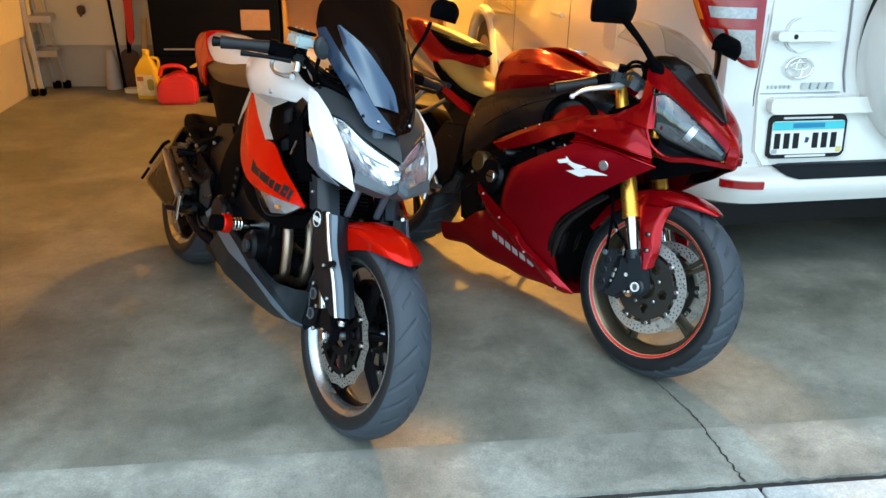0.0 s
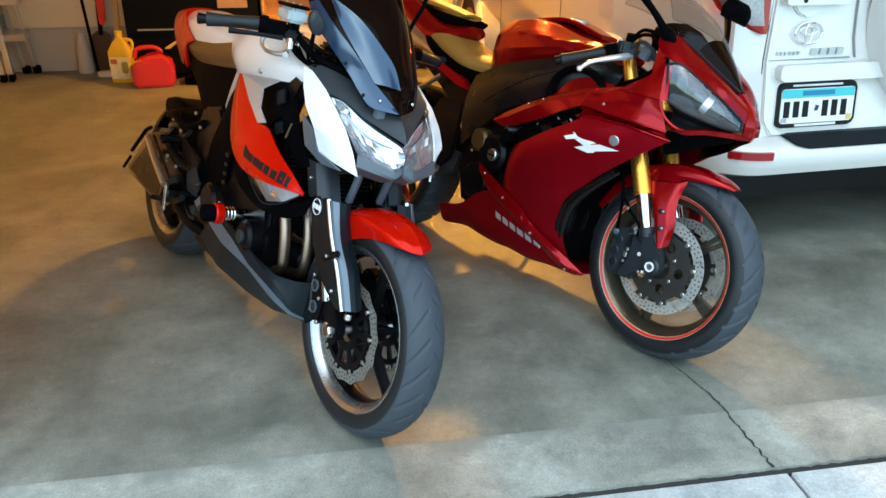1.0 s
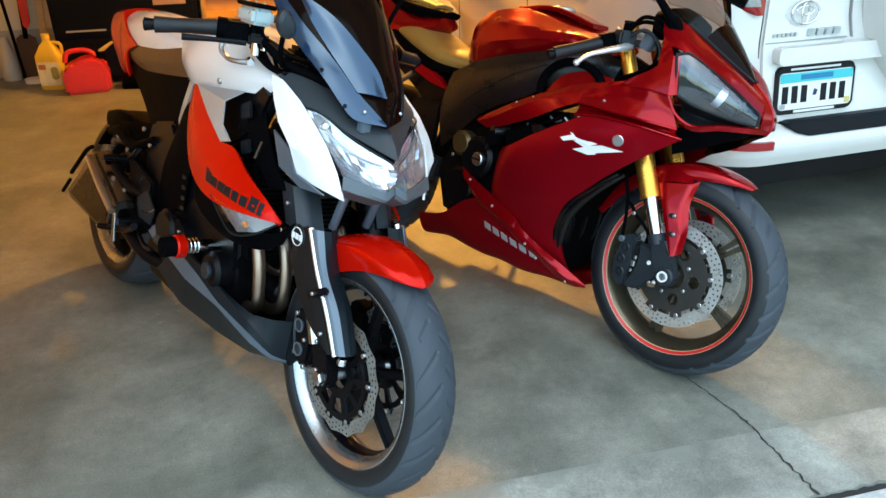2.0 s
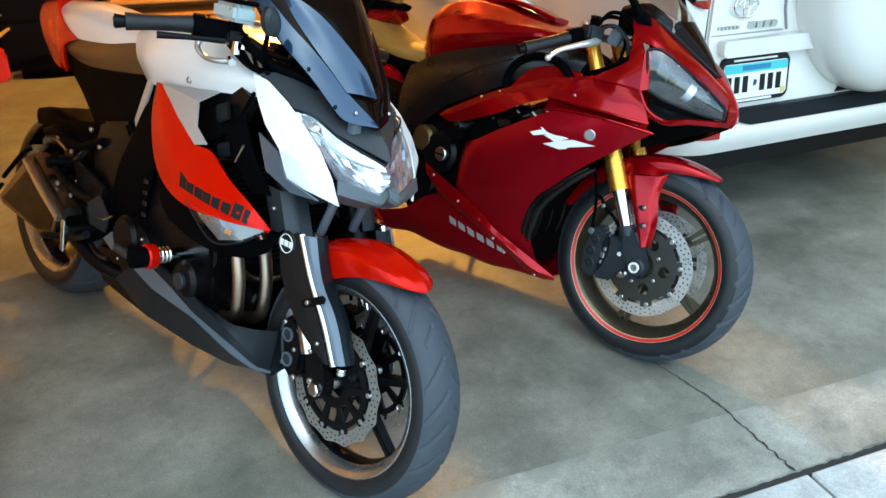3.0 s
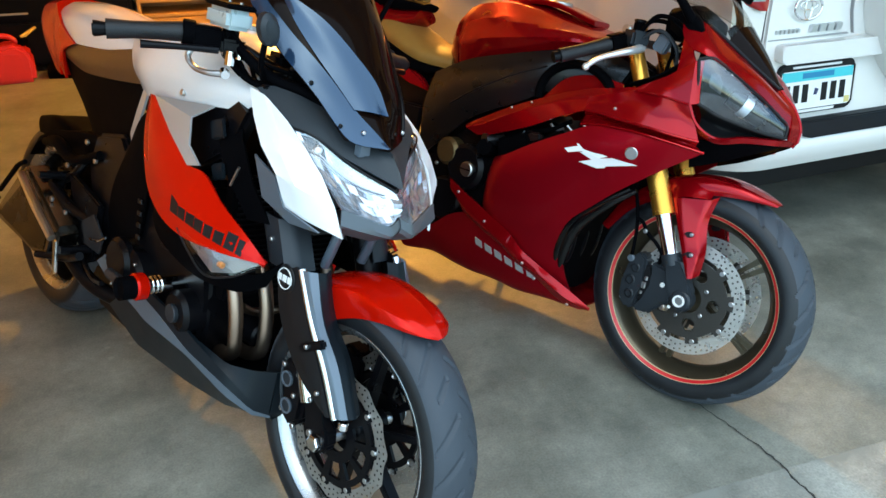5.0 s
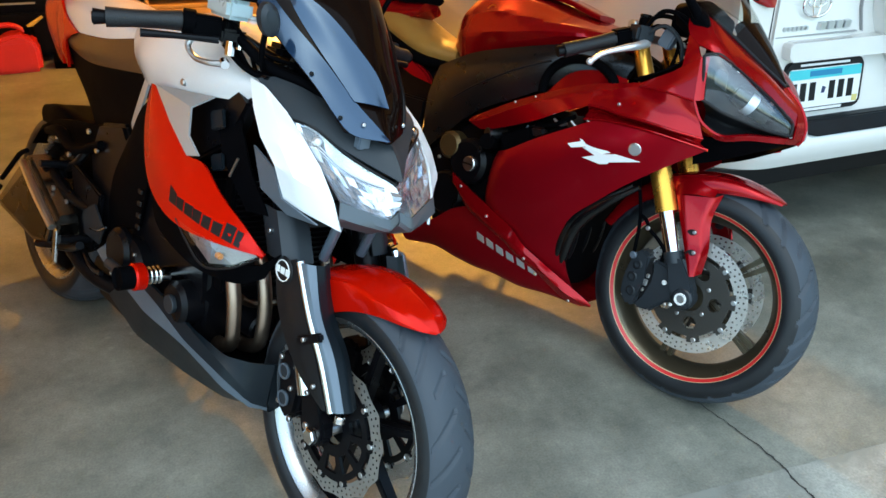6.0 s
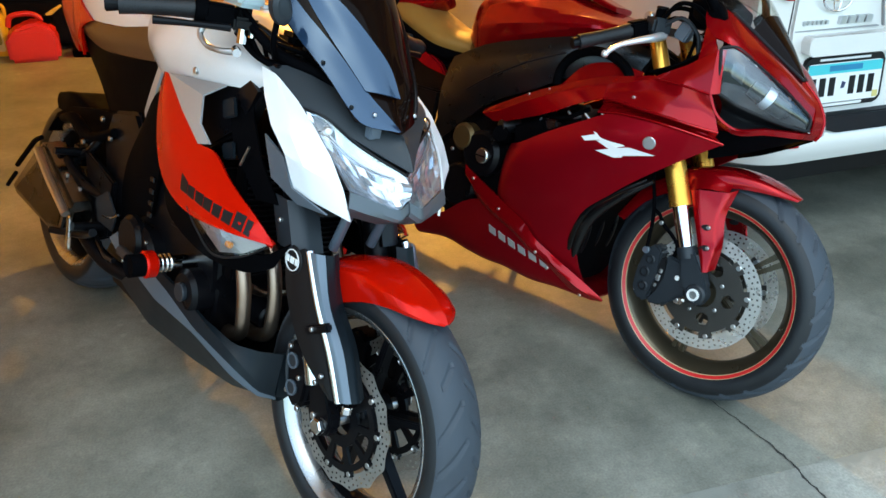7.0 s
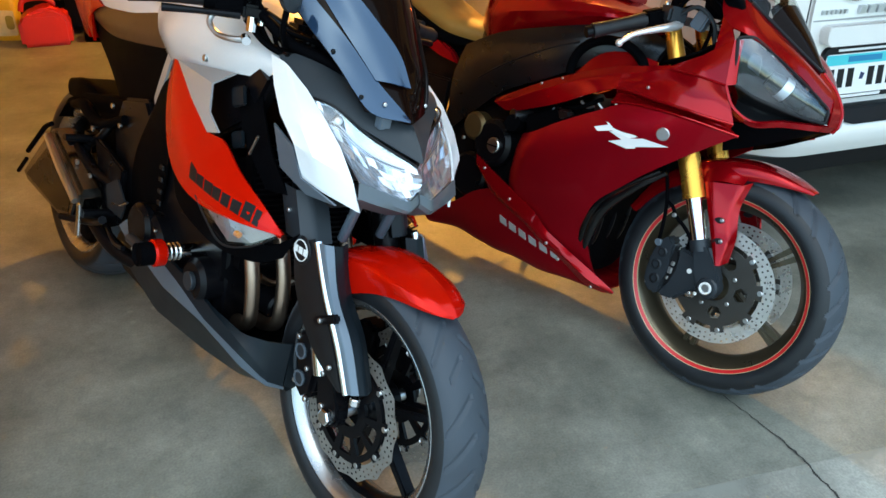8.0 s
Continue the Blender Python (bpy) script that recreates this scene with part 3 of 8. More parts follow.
def rounded(cx, cz, w, h, n=6, r=0.25):
    """The outline of a box with round corners."""
    pts, q = [], min(w, h) * r
    for sx, sz, a0 in ((1, 1, 0), (-1, 1, 90), (-1, -1, 180), (1, -1, 270)):
        for k in range(n + 1):
            a = radians(a0 + 90 * k / n)
            pts.append((cx + sx * (w / 2 - q) + q * math.cos(a), cz + sz * (h / 2 - q) + q * math.sin(a)))
    return pts


def bike_at(name, contact, heading, lean, label):
    m = Matrix.Translation(contact) @ Matrix.Rotation(radians(heading), 4, "Z") @ Matrix.Rotation(radians(-lean), 4, "X")
    return thing(name, m, label, "motorcycle", "parked motorcycles")


def fender_mesh(cx, cz, radius, rows, thick=0.004, creased=False):
    """Rows: angle round the wheel, half width, depth of the skirt, height of the crown and, where it stands off, the lift."""
    out = []
    base = radius
    for a, half, skirt, crown, *lift in rows:
        radius = base + sum(lift)
        sec = [(-half * 0.98, radius - skirt), (-half, radius - skirt * 0.45), (-half * 0.9, radius + 0.002), (-half * 0.5, radius + crown * 0.75), (0, radius + crown),
               (half * 0.5, radius + crown * 0.75), (half * 0.9, radius + 0.002), (half, radius - skirt * 0.45), (half * 0.98, radius - skirt)]
        if creased:
            sec = [(-half * 0.96, radius - skirt), (-half * 0.99, radius - skirt * 0.5), (-half, radius - skirt * 0.06), (-half * 0.60, radius + crown * 0.62), (0, radius + crown),
                   (half * 0.60, radius + crown * 0.62), (half, radius - skirt * 0.06), (half * 0.99, radius - skirt * 0.5), (half * 0.96, radius - skirt)]
        a = radians(a)
        out.append([(cx + r * math.cos(a), y, cz + r * math.sin(a)) for y, r in sec])
    s = Sheet(out, 33, 40, su=not creased)
    c = s.g - np.array((cx, 0, cz))
    if (s.n * c).sum(-1).mean() < 0:
        s.n = -s.n
    return s.solid(thick)


# ---- orange and white street motorcycle ----
HEAD_PARTS = {"headlight", "cowl_side", "cowl_top"}


def head_side(s, rows):
    """Rows of the cowl's right side, or their mirror image about its own middle."""
    return [[(x, y if s < 0 else 0.029 - y, z) for x, y, z in r] for r in rows]


def naked_bike():
    B = bike_at("motorcycle", (-0.165, 2.616, 0), -63.5, 15, "orange and pearl-white naked motorcycle with a tall smoked windscreen")
    fx = lambda z: -0.028 - 0.456 * (z - 0.30)

    wheel(B, "front_wheel", 0, 0.298, 0.301, 0.062, 0.047, 6, "straight", M_SATIN, "worn black front tyre with cut tread", "black six-spoke wheel", 0.150, 0.064, 14, 0.35)
    wheel(B, "rear_wheel", -1.44, 0.310, 0.312, 0.095, 0.078, 6, "straight", M_SATIN, "wide black rear tyre", "black rear wheel", 0.115, 0.085, 12, 0.1)
    part("axle", drum((0, 0, 0.298), 0.013, -0.125, 0.125, bevel=0.003), M_ALU, B)
    part("axle_nut", drum((0, 0, 0.298), 0.018, -0.133, -0.118, bevel=0.003, seg=6), M_CHROME, B, "bright axle nut")

    # fork
    for s in (-1, 1):
        y = s * 0.098
        leg = part("fork_leg", tube([(fx(0.56), y, 0.56), (fx(0.93), y, 0.93)], 0.0285, 20, 6, False), M_SATIN, B, "black upper fork tube")
        part("slider", tube([(fx(0.36), y, 0.36), (fx(0.58), y, 0.58)], 0.0245, 18, 6, False), M_CHROME, leg, "chromed fork slider")
        part("axle_clamp", prism([(-0.062, 0.40), (-0.066, 0.36), (-0.050, 0.30), (-0.024, 0.272), (0.010, 0.270), (0.024, 0.292), (0.020, 0.322), (-0.008, 0.345), (-0.024, 0.41)],
                                 y - 0.016, y + 0.016, bevel=0.006), M_SATIN, leg, "black fork foot")
        guard_rows = [[(-0.102, 0.132, 0.631), (-0.050, 0.134, 0.549), (0.010, 0.132, 0.469), (0.054, 0.128, 0.381)],
                      [(-0.086, 0.129, 0.634), (-0.040, 0.131, 0.550), (0.018, 0.129, 0.473), (0.064, 0.125, 0.383)],
                      [(-0.074, 0.116, 0.634), (-0.034, 0.118, 0.546), (0.024, 0.116, 0.477), (0.073, 0.114, 0.385)],
                      [(-0.072, 0.098, 0.632), (-0.034, 0.098, 0.538), (0.024, 0.098, 0.479), (0.078, 0.100, 0.385)],
                      [(-0.085, 0.078, 0.632), (-0.045, 0.078, 0.538), (0.012, 0.078, 0.479), (0.066, 0.080, 0.385)]]
        guard = part("fork_guard", Sheet([[(x, s * q, z) for x, q, z in r] for r in guard_rows[:3]], 18, 10, sv=False).solid(0.003), M_GREYL, leg, "blue-grey plastic fork guard")
        # same guard's inner side, its shade put into a darker material
        part("guard_side_shade", Sheet([[(x, s * q, z) for x, q, z in r] for r in guard_rows[2:]], 18, 10, sv=False).solid(0.003), M_DARK, guard, "inner side of the guard, shade painted as dark colour")
        part("chrome_strip", tube([(-0.110, s * 0.127, 0.630), (-0.056, s * 0.129, 0.542), (0.002, s * 0.127, 0.461), (0.046, s * 0.122, 0.375)], 0.0085, 14, 20), M_CHROME, leg, "bright fork slider")
        shield_rows = [[(-0.181, 0.130, 0.592), (-0.160, 0.134, 0.535), (-0.129, 0.136, 0.487), (-0.054, 0.136, 0.416), (0.024, 0.130, 0.372)],
                       [(-0.150, 0.137, 0.614), (-0.122, 0.139, 0.560), (-0.090, 0.140, 0.515), (-0.032, 0.139, 0.438), (0.030, 0.132, 0.374)],
                       [(-0.119, 0.134, 0.633), (-0.090, 0.136, 0.585), (-0.063, 0.137, 0.541), (-0.006, 0.136, 0.459), (0.038, 0.130, 0.376)]]
        part("fork_shield", Sheet([[(x, s * q, z) for x, q, z in r] for r in shield_rows], 20, 8).solid(0.006), M_INK, leg, "black plastic fork shield")
        part("brace_clip", turned(block(-0.040, 0.034, -0.008, 0.008, -0.009, 0.009, 0.004), Matrix.Translation((-0.028, s * 0.139, 0.503)) @ Matrix.Rotation(radians(-28), 4, "Y")), M_SATIN, leg)
        bolt(leg, (-0.038, s * 0.149, 0.498), 0.006)
        bolt(leg, (0.003, s * 0.141, 0.415), 0.006)
        part("clamp_bolt", drum((0.062, s * 0.112, 0.366), 0.011, -0.008, 0.008, "z", 0.002, 16), M_CHROME, leg, "bright clamp bolt")
        bolt(leg, (-0.042, y + s * 0.017, 0.372), 0.007)
        bolt(leg, (-0.030, y + s * 0.017, 0.302), 0.009)
        bolt(leg, (0.004, y + s * 0.017, 0.285), 0.006)
        upper = [[(fx(z) + dx, y + s * dy, z) for z in (0.615, 0.66, 0.71)] for dx, dy in ((-0.050, 0.030), (-0.030, 0.042), (0.024, 0.042), (0.042, 0.018), (0.044, -0.020))]
        part("fork_cover", Sheet(upper, 10, 16, sv=False).solid(0.004), M_GREY, leg, "dark grey fork cover")
        bolt(leg, (fx(0.66) - 0.008, y + s * 0.044, 0.665), 0.006)
        # round badge on the fork shield
        badge = part("badge_ring", turned(lathe([(0.0205, -0.001), (0.0222, -0.001), (0.0222, 0.001), (0.0205, 0.001)], 48), Matrix.Translation((-0.144, s * 0.1405, 0.600))), M_WHITE, leg, "white ring badge")
        for k in (-1, 0, 1):
            part("badge_bar", block(-0.144 + k * 0.0165 - 0.0065, -0.144 + k * 0.0165 + 0.0065, s * 0.1405 - 0.001, s * 0.1405 + 0.001, 0.593, 0.607, 0.0005, 1), M_WHITE, badge)
        part("badge_plate", drum((-0.144, s * 0.1375, 0.600), 0.030, -0.002, 0.002), M_INK, leg)
        # caliper behind the leg
        cal = part("brake_caliper", prism([(-0.085, 0.405), (-0.135, 0.425), (-0.165, 0.400), (-0.170, 0.345), (-0.150, 0.285), (-0.115, 0.262), (-0.085, 0.290), (-0.080, 0.340)],
                                          s * 0.050, s * 0.104, bevel=0.010), M_SATIN, B, "black four-piston brake caliper")
        for q in ((-0.132, 0.375), (-0.124, 0.315)):
            cup = part("piston_cap", drum((q[0], s * 0.105, q[1]), 0.017, -0.004, 0.004), M_GREY, cal)
            part("cap_ring", lathe([(0.0135, -0.0020), (0.0175, -0.0020), (0.0175, 0.0020), (0.0135, 0.0020)], 28, True, (q[0], s * 0.1090, q[1])), M_GREYL, cup, "pale ring of the piston cap")
        for q in ((-0.150, 0.400), (-0.108, 0.345), (-0.142, 0.300)):
            bolt(cal, (q[0], s * 0.105, q[1]), 0.0065)
        part("caliper_rib", tube([(-0.158, s * 0.102, 0.405), (-0.150, s * 0.106, 0.345), (-0.135, s * 0.102, 0.290)], 0.004, 8, 14), M_GREY, cal)
        bolt(cal, (-0.098, s * 0.105, 0.278), 0.008)
        bolt(cal, (-0.098, s * 0.105, 0.398), 0.008)
        hose = [(-0.135, s * 0.085, 0.43), (-0.17, s * 0.10, 0.50), (-0.20, s * 0.085, 0.60), (-0.24, s * 0.06, 0.72), (-0.30, s * 0.05, 0.86)]
        part("brake_hose", tube(hose, 0.0045, 8, 20), M_BLACK, cal)
    part("lower_clamp", prism([(-0.235, -0.125), (-0.16, -0.13), (-0.135, -0.05), (-0.135, 0.05), (-0.16, 0.13), (-0.235, 0.125)], 0.715, 0.745, "z", 0.006), M_SATIN, B)
    part("upper_clamp", prism([(-0.345, -0.125), (-0.27, -0.13), (-0.255, -0.05), (-0.255, 0.05), (-0.27, 0.13), (-0.345, 0.125)], 0.925, 0.95, "z", 0.006), M_SATIN, B)

    # front fender
    fen = part("front_fender", fender_mesh(0, 0.298, 0.318, [(59, 0.006, 0.000, 0.006, 0.005), (61, 0.030, 0.001, 0.012, 0.004), (65, 0.052, 0.007, 0.018, 0.002), (77, 0.065, 0.032, 0.022), (90, 0.070, 0.055, 0.022), (103, 0.080, 0.073, 0.016),
                                                           (112, 0.083, 0.080, 0.014), (122, 0.074, 0.060, 0.012), (135, 0.066, 0.040, 0.008)], creased=True), M_ORANGE, B, "glossy candy-orange front fender", 32)
    # headlight and its cowl: it sits a little to the left of the tank's middle line
    lamp = part("headlight", skin([[(-0.225, -0.128, 0.76), (-0.235, -0.132, 0.83), (-0.245, -0.125, 0.885), (-0.235, 0, 0.89)],
                                   [(-0.155, -0.112, 0.752), (-0.163, -0.118, 0.80), (-0.170, -0.09, 0.858), (-0.145, 0, 0.85)],
                                   [(-0.120, -0.095, 0.758), (-0.125, -0.098, 0.79), (-0.135, -0.075, 0.835), (-0.095, 0, 0.815)],
                                   [(-0.085, -0.060, 0.757), (-0.090, -0.060, 0.775), (-0.095, -0.04, 0.80), (-0.080, 0, 0.795)]], 26, 16, su=False), M_GREY, B, "headlight unit")
    for s in (-1, 1):
        # reflector, bulb bowls, flutes and clear lens
        sh = Sheet(head_side(s, [[(-0.180, -0.142, 0.897), (-0.139, -0.126, 0.892), (-0.094, -0.062, 0.847), (-0.029, 0.0145, 0.806)],
                                 [(-0.105, -0.134, 0.842), (-0.075, -0.105, 0.825), (-0.040, -0.050, 0.800), (-0.008, 0.0145, 0.783)],
                                 [(-0.043, -0.106, 0.775), (-0.028, -0.075, 0.765), (-0.002, -0.012, 0.748), (-0.010, 0.0145, 0.759)]]), 24, 18)
        if (sh.n[..., 0].mean()) < 0:
            sh.n = -sh.n
        dip = np.sin(np.linspace(0, np.pi, 18))[:, None, None] * np.sin(np.linspace(0, np.pi, 24))[None, :, None]
        back = slab_grid(sh.g - sh.n * (0.004 + 0.024 * dip ** 0.7), sh.n, 0.003)
        part("reflector", back, M_REFLECTOR, lamp, "bright faceted reflector")
        deep = lambda v, u, lift=0.0: sh.g[v, u] - sh.n[v, u] * (0.004 + 0.024 * dip[v, u] ** 0.7 - lift)
        tilt = random.Random(21)
        cells = bmesh.new()
        for u0 in range(1, 22, 2):
            for v0 in range(5, 16, 3):
                v1 = min(v0 + 3, 16)
                lift = [0.0012 + tilt.uniform(0.0, 0.0085) for _ in range(4)]
                quad = [cells.verts.new(deep(v, u, h)) for (v, u), h in zip(((v0, u0), (v0, u0 + 2), (v1, u0 + 2), (v1, u0)), lift)]
                cells.faces.new(quad)
        part("reflector_facets", cells, M_REFLECTOR, lamp, "", 5)
        corner = Sheet([[deep(v, u, 0.003) for u in (1, 3, 5, 7)] for v in (1, 2, 3, 4)], 10, 6)
        if corner.n[..., 0].mean() < 0:
            corner.n = -corner.n
        part("corner_pocket", corner.solid(0.002), M_CHIN, lamp, "grey corner pocket")
        p, n = Vector(deep(3, 4, 0.006)), Vector(sh.n[3, 4])
        at_bowl = Matrix.Translation(p) @ n.to_track_quat("Z", "Y").to_matrix().to_4x4()
        part("lamp_bulb", turned(lathe([(0.010, 0.000), (0.009, 0.003), (0.006, 0.005), (0.002, 0.006)], 22, False, axis="z"), at_bowl), M_ALU, lamp, "small round corner lamp")
        for v, r in ((4, 0.0016), (5, 0.0010)):
            part("reflector_step", tube([deep(v, u, 0.006) for u in range(2, 21)], r, 6, 24), M_ALU, lamp)
        lens = part("lens", sh.solid(0.002), M_LENS, lamp, "clear headlight lens")
        lens.visible_shadow = False
        rim = [sh.g[0, u] + sh.n[0, u] * 0.001 for u in range(24)]
        part("lens_seal", tube(rim, 0.0025, 6, 30), M_INK, lamp)
        # white cheek with a sharp lower corner
        cheek = Sheet(head_side(s, [[(-0.300, -0.166, 0.950), (-0.255, -0.180, 0.899), (-0.206, -0.190, 0.855), (-0.152, -0.188, 0.814), (-0.142, -0.166, 0.752)],
                                    [(-0.248, -0.164, 0.944), (-0.186, -0.176, 0.898), (-0.138, -0.182, 0.850), (-0.098, -0.176, 0.805), (-0.100, -0.148, 0.737)],
                                    [(-0.189, -0.148, 0.907), (-0.135, -0.140, 0.868), (-0.087, -0.130, 0.826), (-0.050, -0.118, 0.773), (-0.032, -0.105, 0.717)]]), 25, 9, su=False, sv=False)
        if s > 0:
            cheek.n = -cheek.n
        part("cheek_panel", cheek.solid(0.005), M_PEARL, B, "pearl-white headlight side panel", 20)
        fold = [(-0.238, s * 0.180, 0.830), (-0.160, s * 0.184, 0.806), (-0.138, s * 0.172, 0.752), (-0.062, s * 0.140, 0.722), (-0.130, s * 0.160, 0.722), (-0.203, s * 0.176, 0.753)]
        part("cheek_fold", facets([(x, y if s < 0 else y + 0.029, z) for x, y, z in fold], [(0, 1, 2, 5), (5, 2, 3, 4)], 0.004), M_GREYL, B, "blue-grey fold behind the cheek")
        # dark grey side under and behind the cheek
        side = [[(-0.225, s * 0.140, 0.815), (-0.205, s * 0.138, 0.755), (-0.16, s * 0.128, 0.722), (-0.105, s * 0.115, 0.702)],
                [(-0.18, s * 0.140, 0.805), (-0.165, s * 0.134, 0.760), (-0.13, s * 0.122, 0.735), (-0.07, s * 0.105, 0.716)]]
        part("cowl_side", Sheet(side, 16, 5).solid(0.004), M_SATIN, B, "black cowl side")
        chin = Sheet(head_side(s, [[(-0.043, -0.108, 0.773), (-0.002, -0.012, 0.745), (-0.010, 0.0145, 0.757)],
                                   [(-0.034, -0.112, 0.742), (0.007, -0.012, 0.723), (-0.001, 0.0145, 0.737)],
                                   [(-0.075, -0.105, 0.720), (-0.045, -0.020, 0.702), (-0.040, 0.0145, 0.710)]]), 17, 9, sv=False, su=False)
        part("chin", chin.solid(0.004), M_CHIN, B, "grey trim below the headlight", 20)
        top = [[(-0.286, s * 0.152, 0.952), (-0.235, s * 0.154, 0.924), (-0.174, s * 0.138, 0.899), (-0.116, s * 0.086, 0.865), (-0.060, s * 0.036, 0.836), (-0.018, 0, 0.816)],
               [(-0.260, s * 0.105, 0.965), (-0.215, s * 0.105, 0.940), (-0.165, s * 0.090, 0.912), (-0.120, s * 0.055, 0.885), (-0.075, s * 0.022, 0.862), (-0.038, 0, 0.845)],
               [(-0.245, s * 0.055, 0.968), (-0.205, s * 0.055, 0.945), (-0.165, s * 0.045, 0.922), (-0.125, s * 0.028, 0.900), (-0.090, s * 0.012, 0.884), (-0.060, 0, 0.868)],
               [(-0.240, 0, 0.970), (-0.200, 0, 0.948), (-0.160, 0, 0.926), (-0.120, 0, 0.905), (-0.090, 0, 0.890), (-0.062, 0, 0.870)]]
        part("cowl_top", Sheet(top, 26, 14).solid(0.004), M_COWL, B, "dark grey satin headlight cowl")
        part("fork_stay", tube([(-0.10, s * 0.05, 0.715), (-0.135, s * 0.05, 0.62)], 0.011, 12, 5, False), M_GREYL, B, "grey stay under the headlight")

    for ob in B.children_recursive:
        if ob.name.split(".")[0] in HEAD_PARTS:
            for v in ob.data.vertices:
                v.co.y = v.co.y * 1.14 + 0.0145

    # tall smoked screen: dark sheet, a paler wing along its lower right edge and a raised leaf, both coloured as sky
    # reflection
    scr = [[(-0.385, -0.142, 1.125), (-0.398, -0.132, 1.190), (-0.370, -0.065, 1.240), (-0.347, 0, 1.252), (-0.342, 0.060, 1.246), (-0.356, 0.118, 1.222), (-0.335, 0.134, 1.155)],
           [(-0.330, -0.140, 1.070), (-0.285, -0.100, 1.100), (-0.252, -0.050, 1.115), (-0.234, 0, 1.120), (-0.226, 0.045, 1.115), (-0.232, 0.092, 1.100), (-0.252, 0.130, 1.072)],
           [(-0.245, -0.122, 1.010), (-0.210, -0.085, 1.020), (-0.185, -0.040, 1.030), (-0.172, 0, 1.033), (-0.168, 0.040, 1.030), (-0.172, 0.078, 1.020), (-0.186, 0.112, 1.006)],
           [(-0.165, -0.100, 0.955), (-0.145, -0.065, 0.960), (-0.130, -0.030, 0.962), (-0.120, 0, 0.962), (-0.118, 0.030, 0.960), (-0.121, 0.062, 0.956), (-0.134, 0.096, 0.950)],
           [(-0.104, -0.074, 0.893), (-0.089, -0.050, 0.890), (-0.070, -0.025, 0.886), (-0.054, 0, 0.883), (-0.069, 0.028, 0.886), (-0.086, 0.055, 0.890), (-0.103, 0.079, 0.894)]]
    ws = Sheet(scr, 40, 40)
    if ws.n[..., 0].mean() < 0:
        ws.n = -ws.n
    screen = part("windscreen", ws.solid(0.004), M_SMOKE, B, "tall dark smoked acrylic windscreen")

    def over(p, lift):
        k = ((ws.g - np.array(p)) ** 2).sum(-1)
        v, u = np.unravel_index(k.argmin(), k.shape)
        n = ws.n[v, u]
        return np.array(p) + n * ((ws.g[v, u] - np.array(p)) @ n + lift)

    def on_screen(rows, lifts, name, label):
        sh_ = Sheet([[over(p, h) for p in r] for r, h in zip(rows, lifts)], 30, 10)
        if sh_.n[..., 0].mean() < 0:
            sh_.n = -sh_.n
        return part(name, sh_.solid(0.003), M_SKYSHEEN, screen, label)
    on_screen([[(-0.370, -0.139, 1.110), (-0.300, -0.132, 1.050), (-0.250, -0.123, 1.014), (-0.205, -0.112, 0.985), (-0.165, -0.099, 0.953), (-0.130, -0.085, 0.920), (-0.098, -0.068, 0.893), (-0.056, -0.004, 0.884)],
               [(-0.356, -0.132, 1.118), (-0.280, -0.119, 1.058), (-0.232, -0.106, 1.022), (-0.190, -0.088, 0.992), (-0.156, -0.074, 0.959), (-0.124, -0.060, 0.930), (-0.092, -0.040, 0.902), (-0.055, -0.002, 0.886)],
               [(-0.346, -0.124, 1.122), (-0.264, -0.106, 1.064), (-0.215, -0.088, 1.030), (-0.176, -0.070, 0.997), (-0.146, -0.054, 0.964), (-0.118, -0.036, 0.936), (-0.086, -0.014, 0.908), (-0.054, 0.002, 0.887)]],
              (0.003, 0.004, 0.003), "screen_sheen", "painted blue-grey sky sheen along the lower screen edge")
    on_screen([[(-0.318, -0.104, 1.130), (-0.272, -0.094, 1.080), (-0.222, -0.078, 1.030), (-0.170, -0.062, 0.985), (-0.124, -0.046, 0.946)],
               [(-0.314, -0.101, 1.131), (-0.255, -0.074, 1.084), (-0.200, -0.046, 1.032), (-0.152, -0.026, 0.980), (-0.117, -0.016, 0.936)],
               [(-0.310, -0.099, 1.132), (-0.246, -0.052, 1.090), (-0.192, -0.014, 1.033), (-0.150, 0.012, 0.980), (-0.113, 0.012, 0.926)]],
              (0.005, 0.012, 0.014), "screen_blade", "raised leaf of the screen with painted sky sheen")
    part("screen_edge", tube([ws.g[v, -1] for v in range(2, 40, 4)], 0.0045, 10, 40), M_SATIN, screen, "rolled far edge of the screen")
    for q in ((-0.097, 0.059, 0.910), (-0.095, -0.039, 0.906)):
        part("screen_bolt", drum(tuple(over(q, 0.008)), 0.0042, -0.003, 0.003, "x", 0.001, 12), M_CHROME, screen, "bright screen bolt")
    for q in ((-0.118, -0.078, 0.915), (-0.190, -0.104, 0.982)):
        part("screen_bolt", drum(tuple(over(q, 0.006)), 0.0042, -0.003, 0.003, "x", 0.001, 12), M_INK, screen)
    part("screen_tab", block(-0.104, -0.086, -0.048, -0.018, 0.862, 0.890, 0.003), M_GREYL, screen, "grey tab under the screen")
    part("screen_tab", block(-0.104, -0.086, 0.030, 0.036, 0.868, 0.892, 0.002), M_GREYL, screen)

    # clocks, handlebar and controls
    part("instrument_pod", skin([[(-0.30, -0.07, 0.97), (-0.30, -0.075, 1.03), (-0.30, 0, 1.05)], [(-0.24, -0.08, 0.97), (-0.25, -0.085, 1.04), (-0.25, 0, 1.06)], [(-0.20, -0.04, 0.98), (-0.205, -0.04, 1.02), (-0.205, 0, 1.03)]], 20, 10), M_BLACK, B, "black instrument pod")
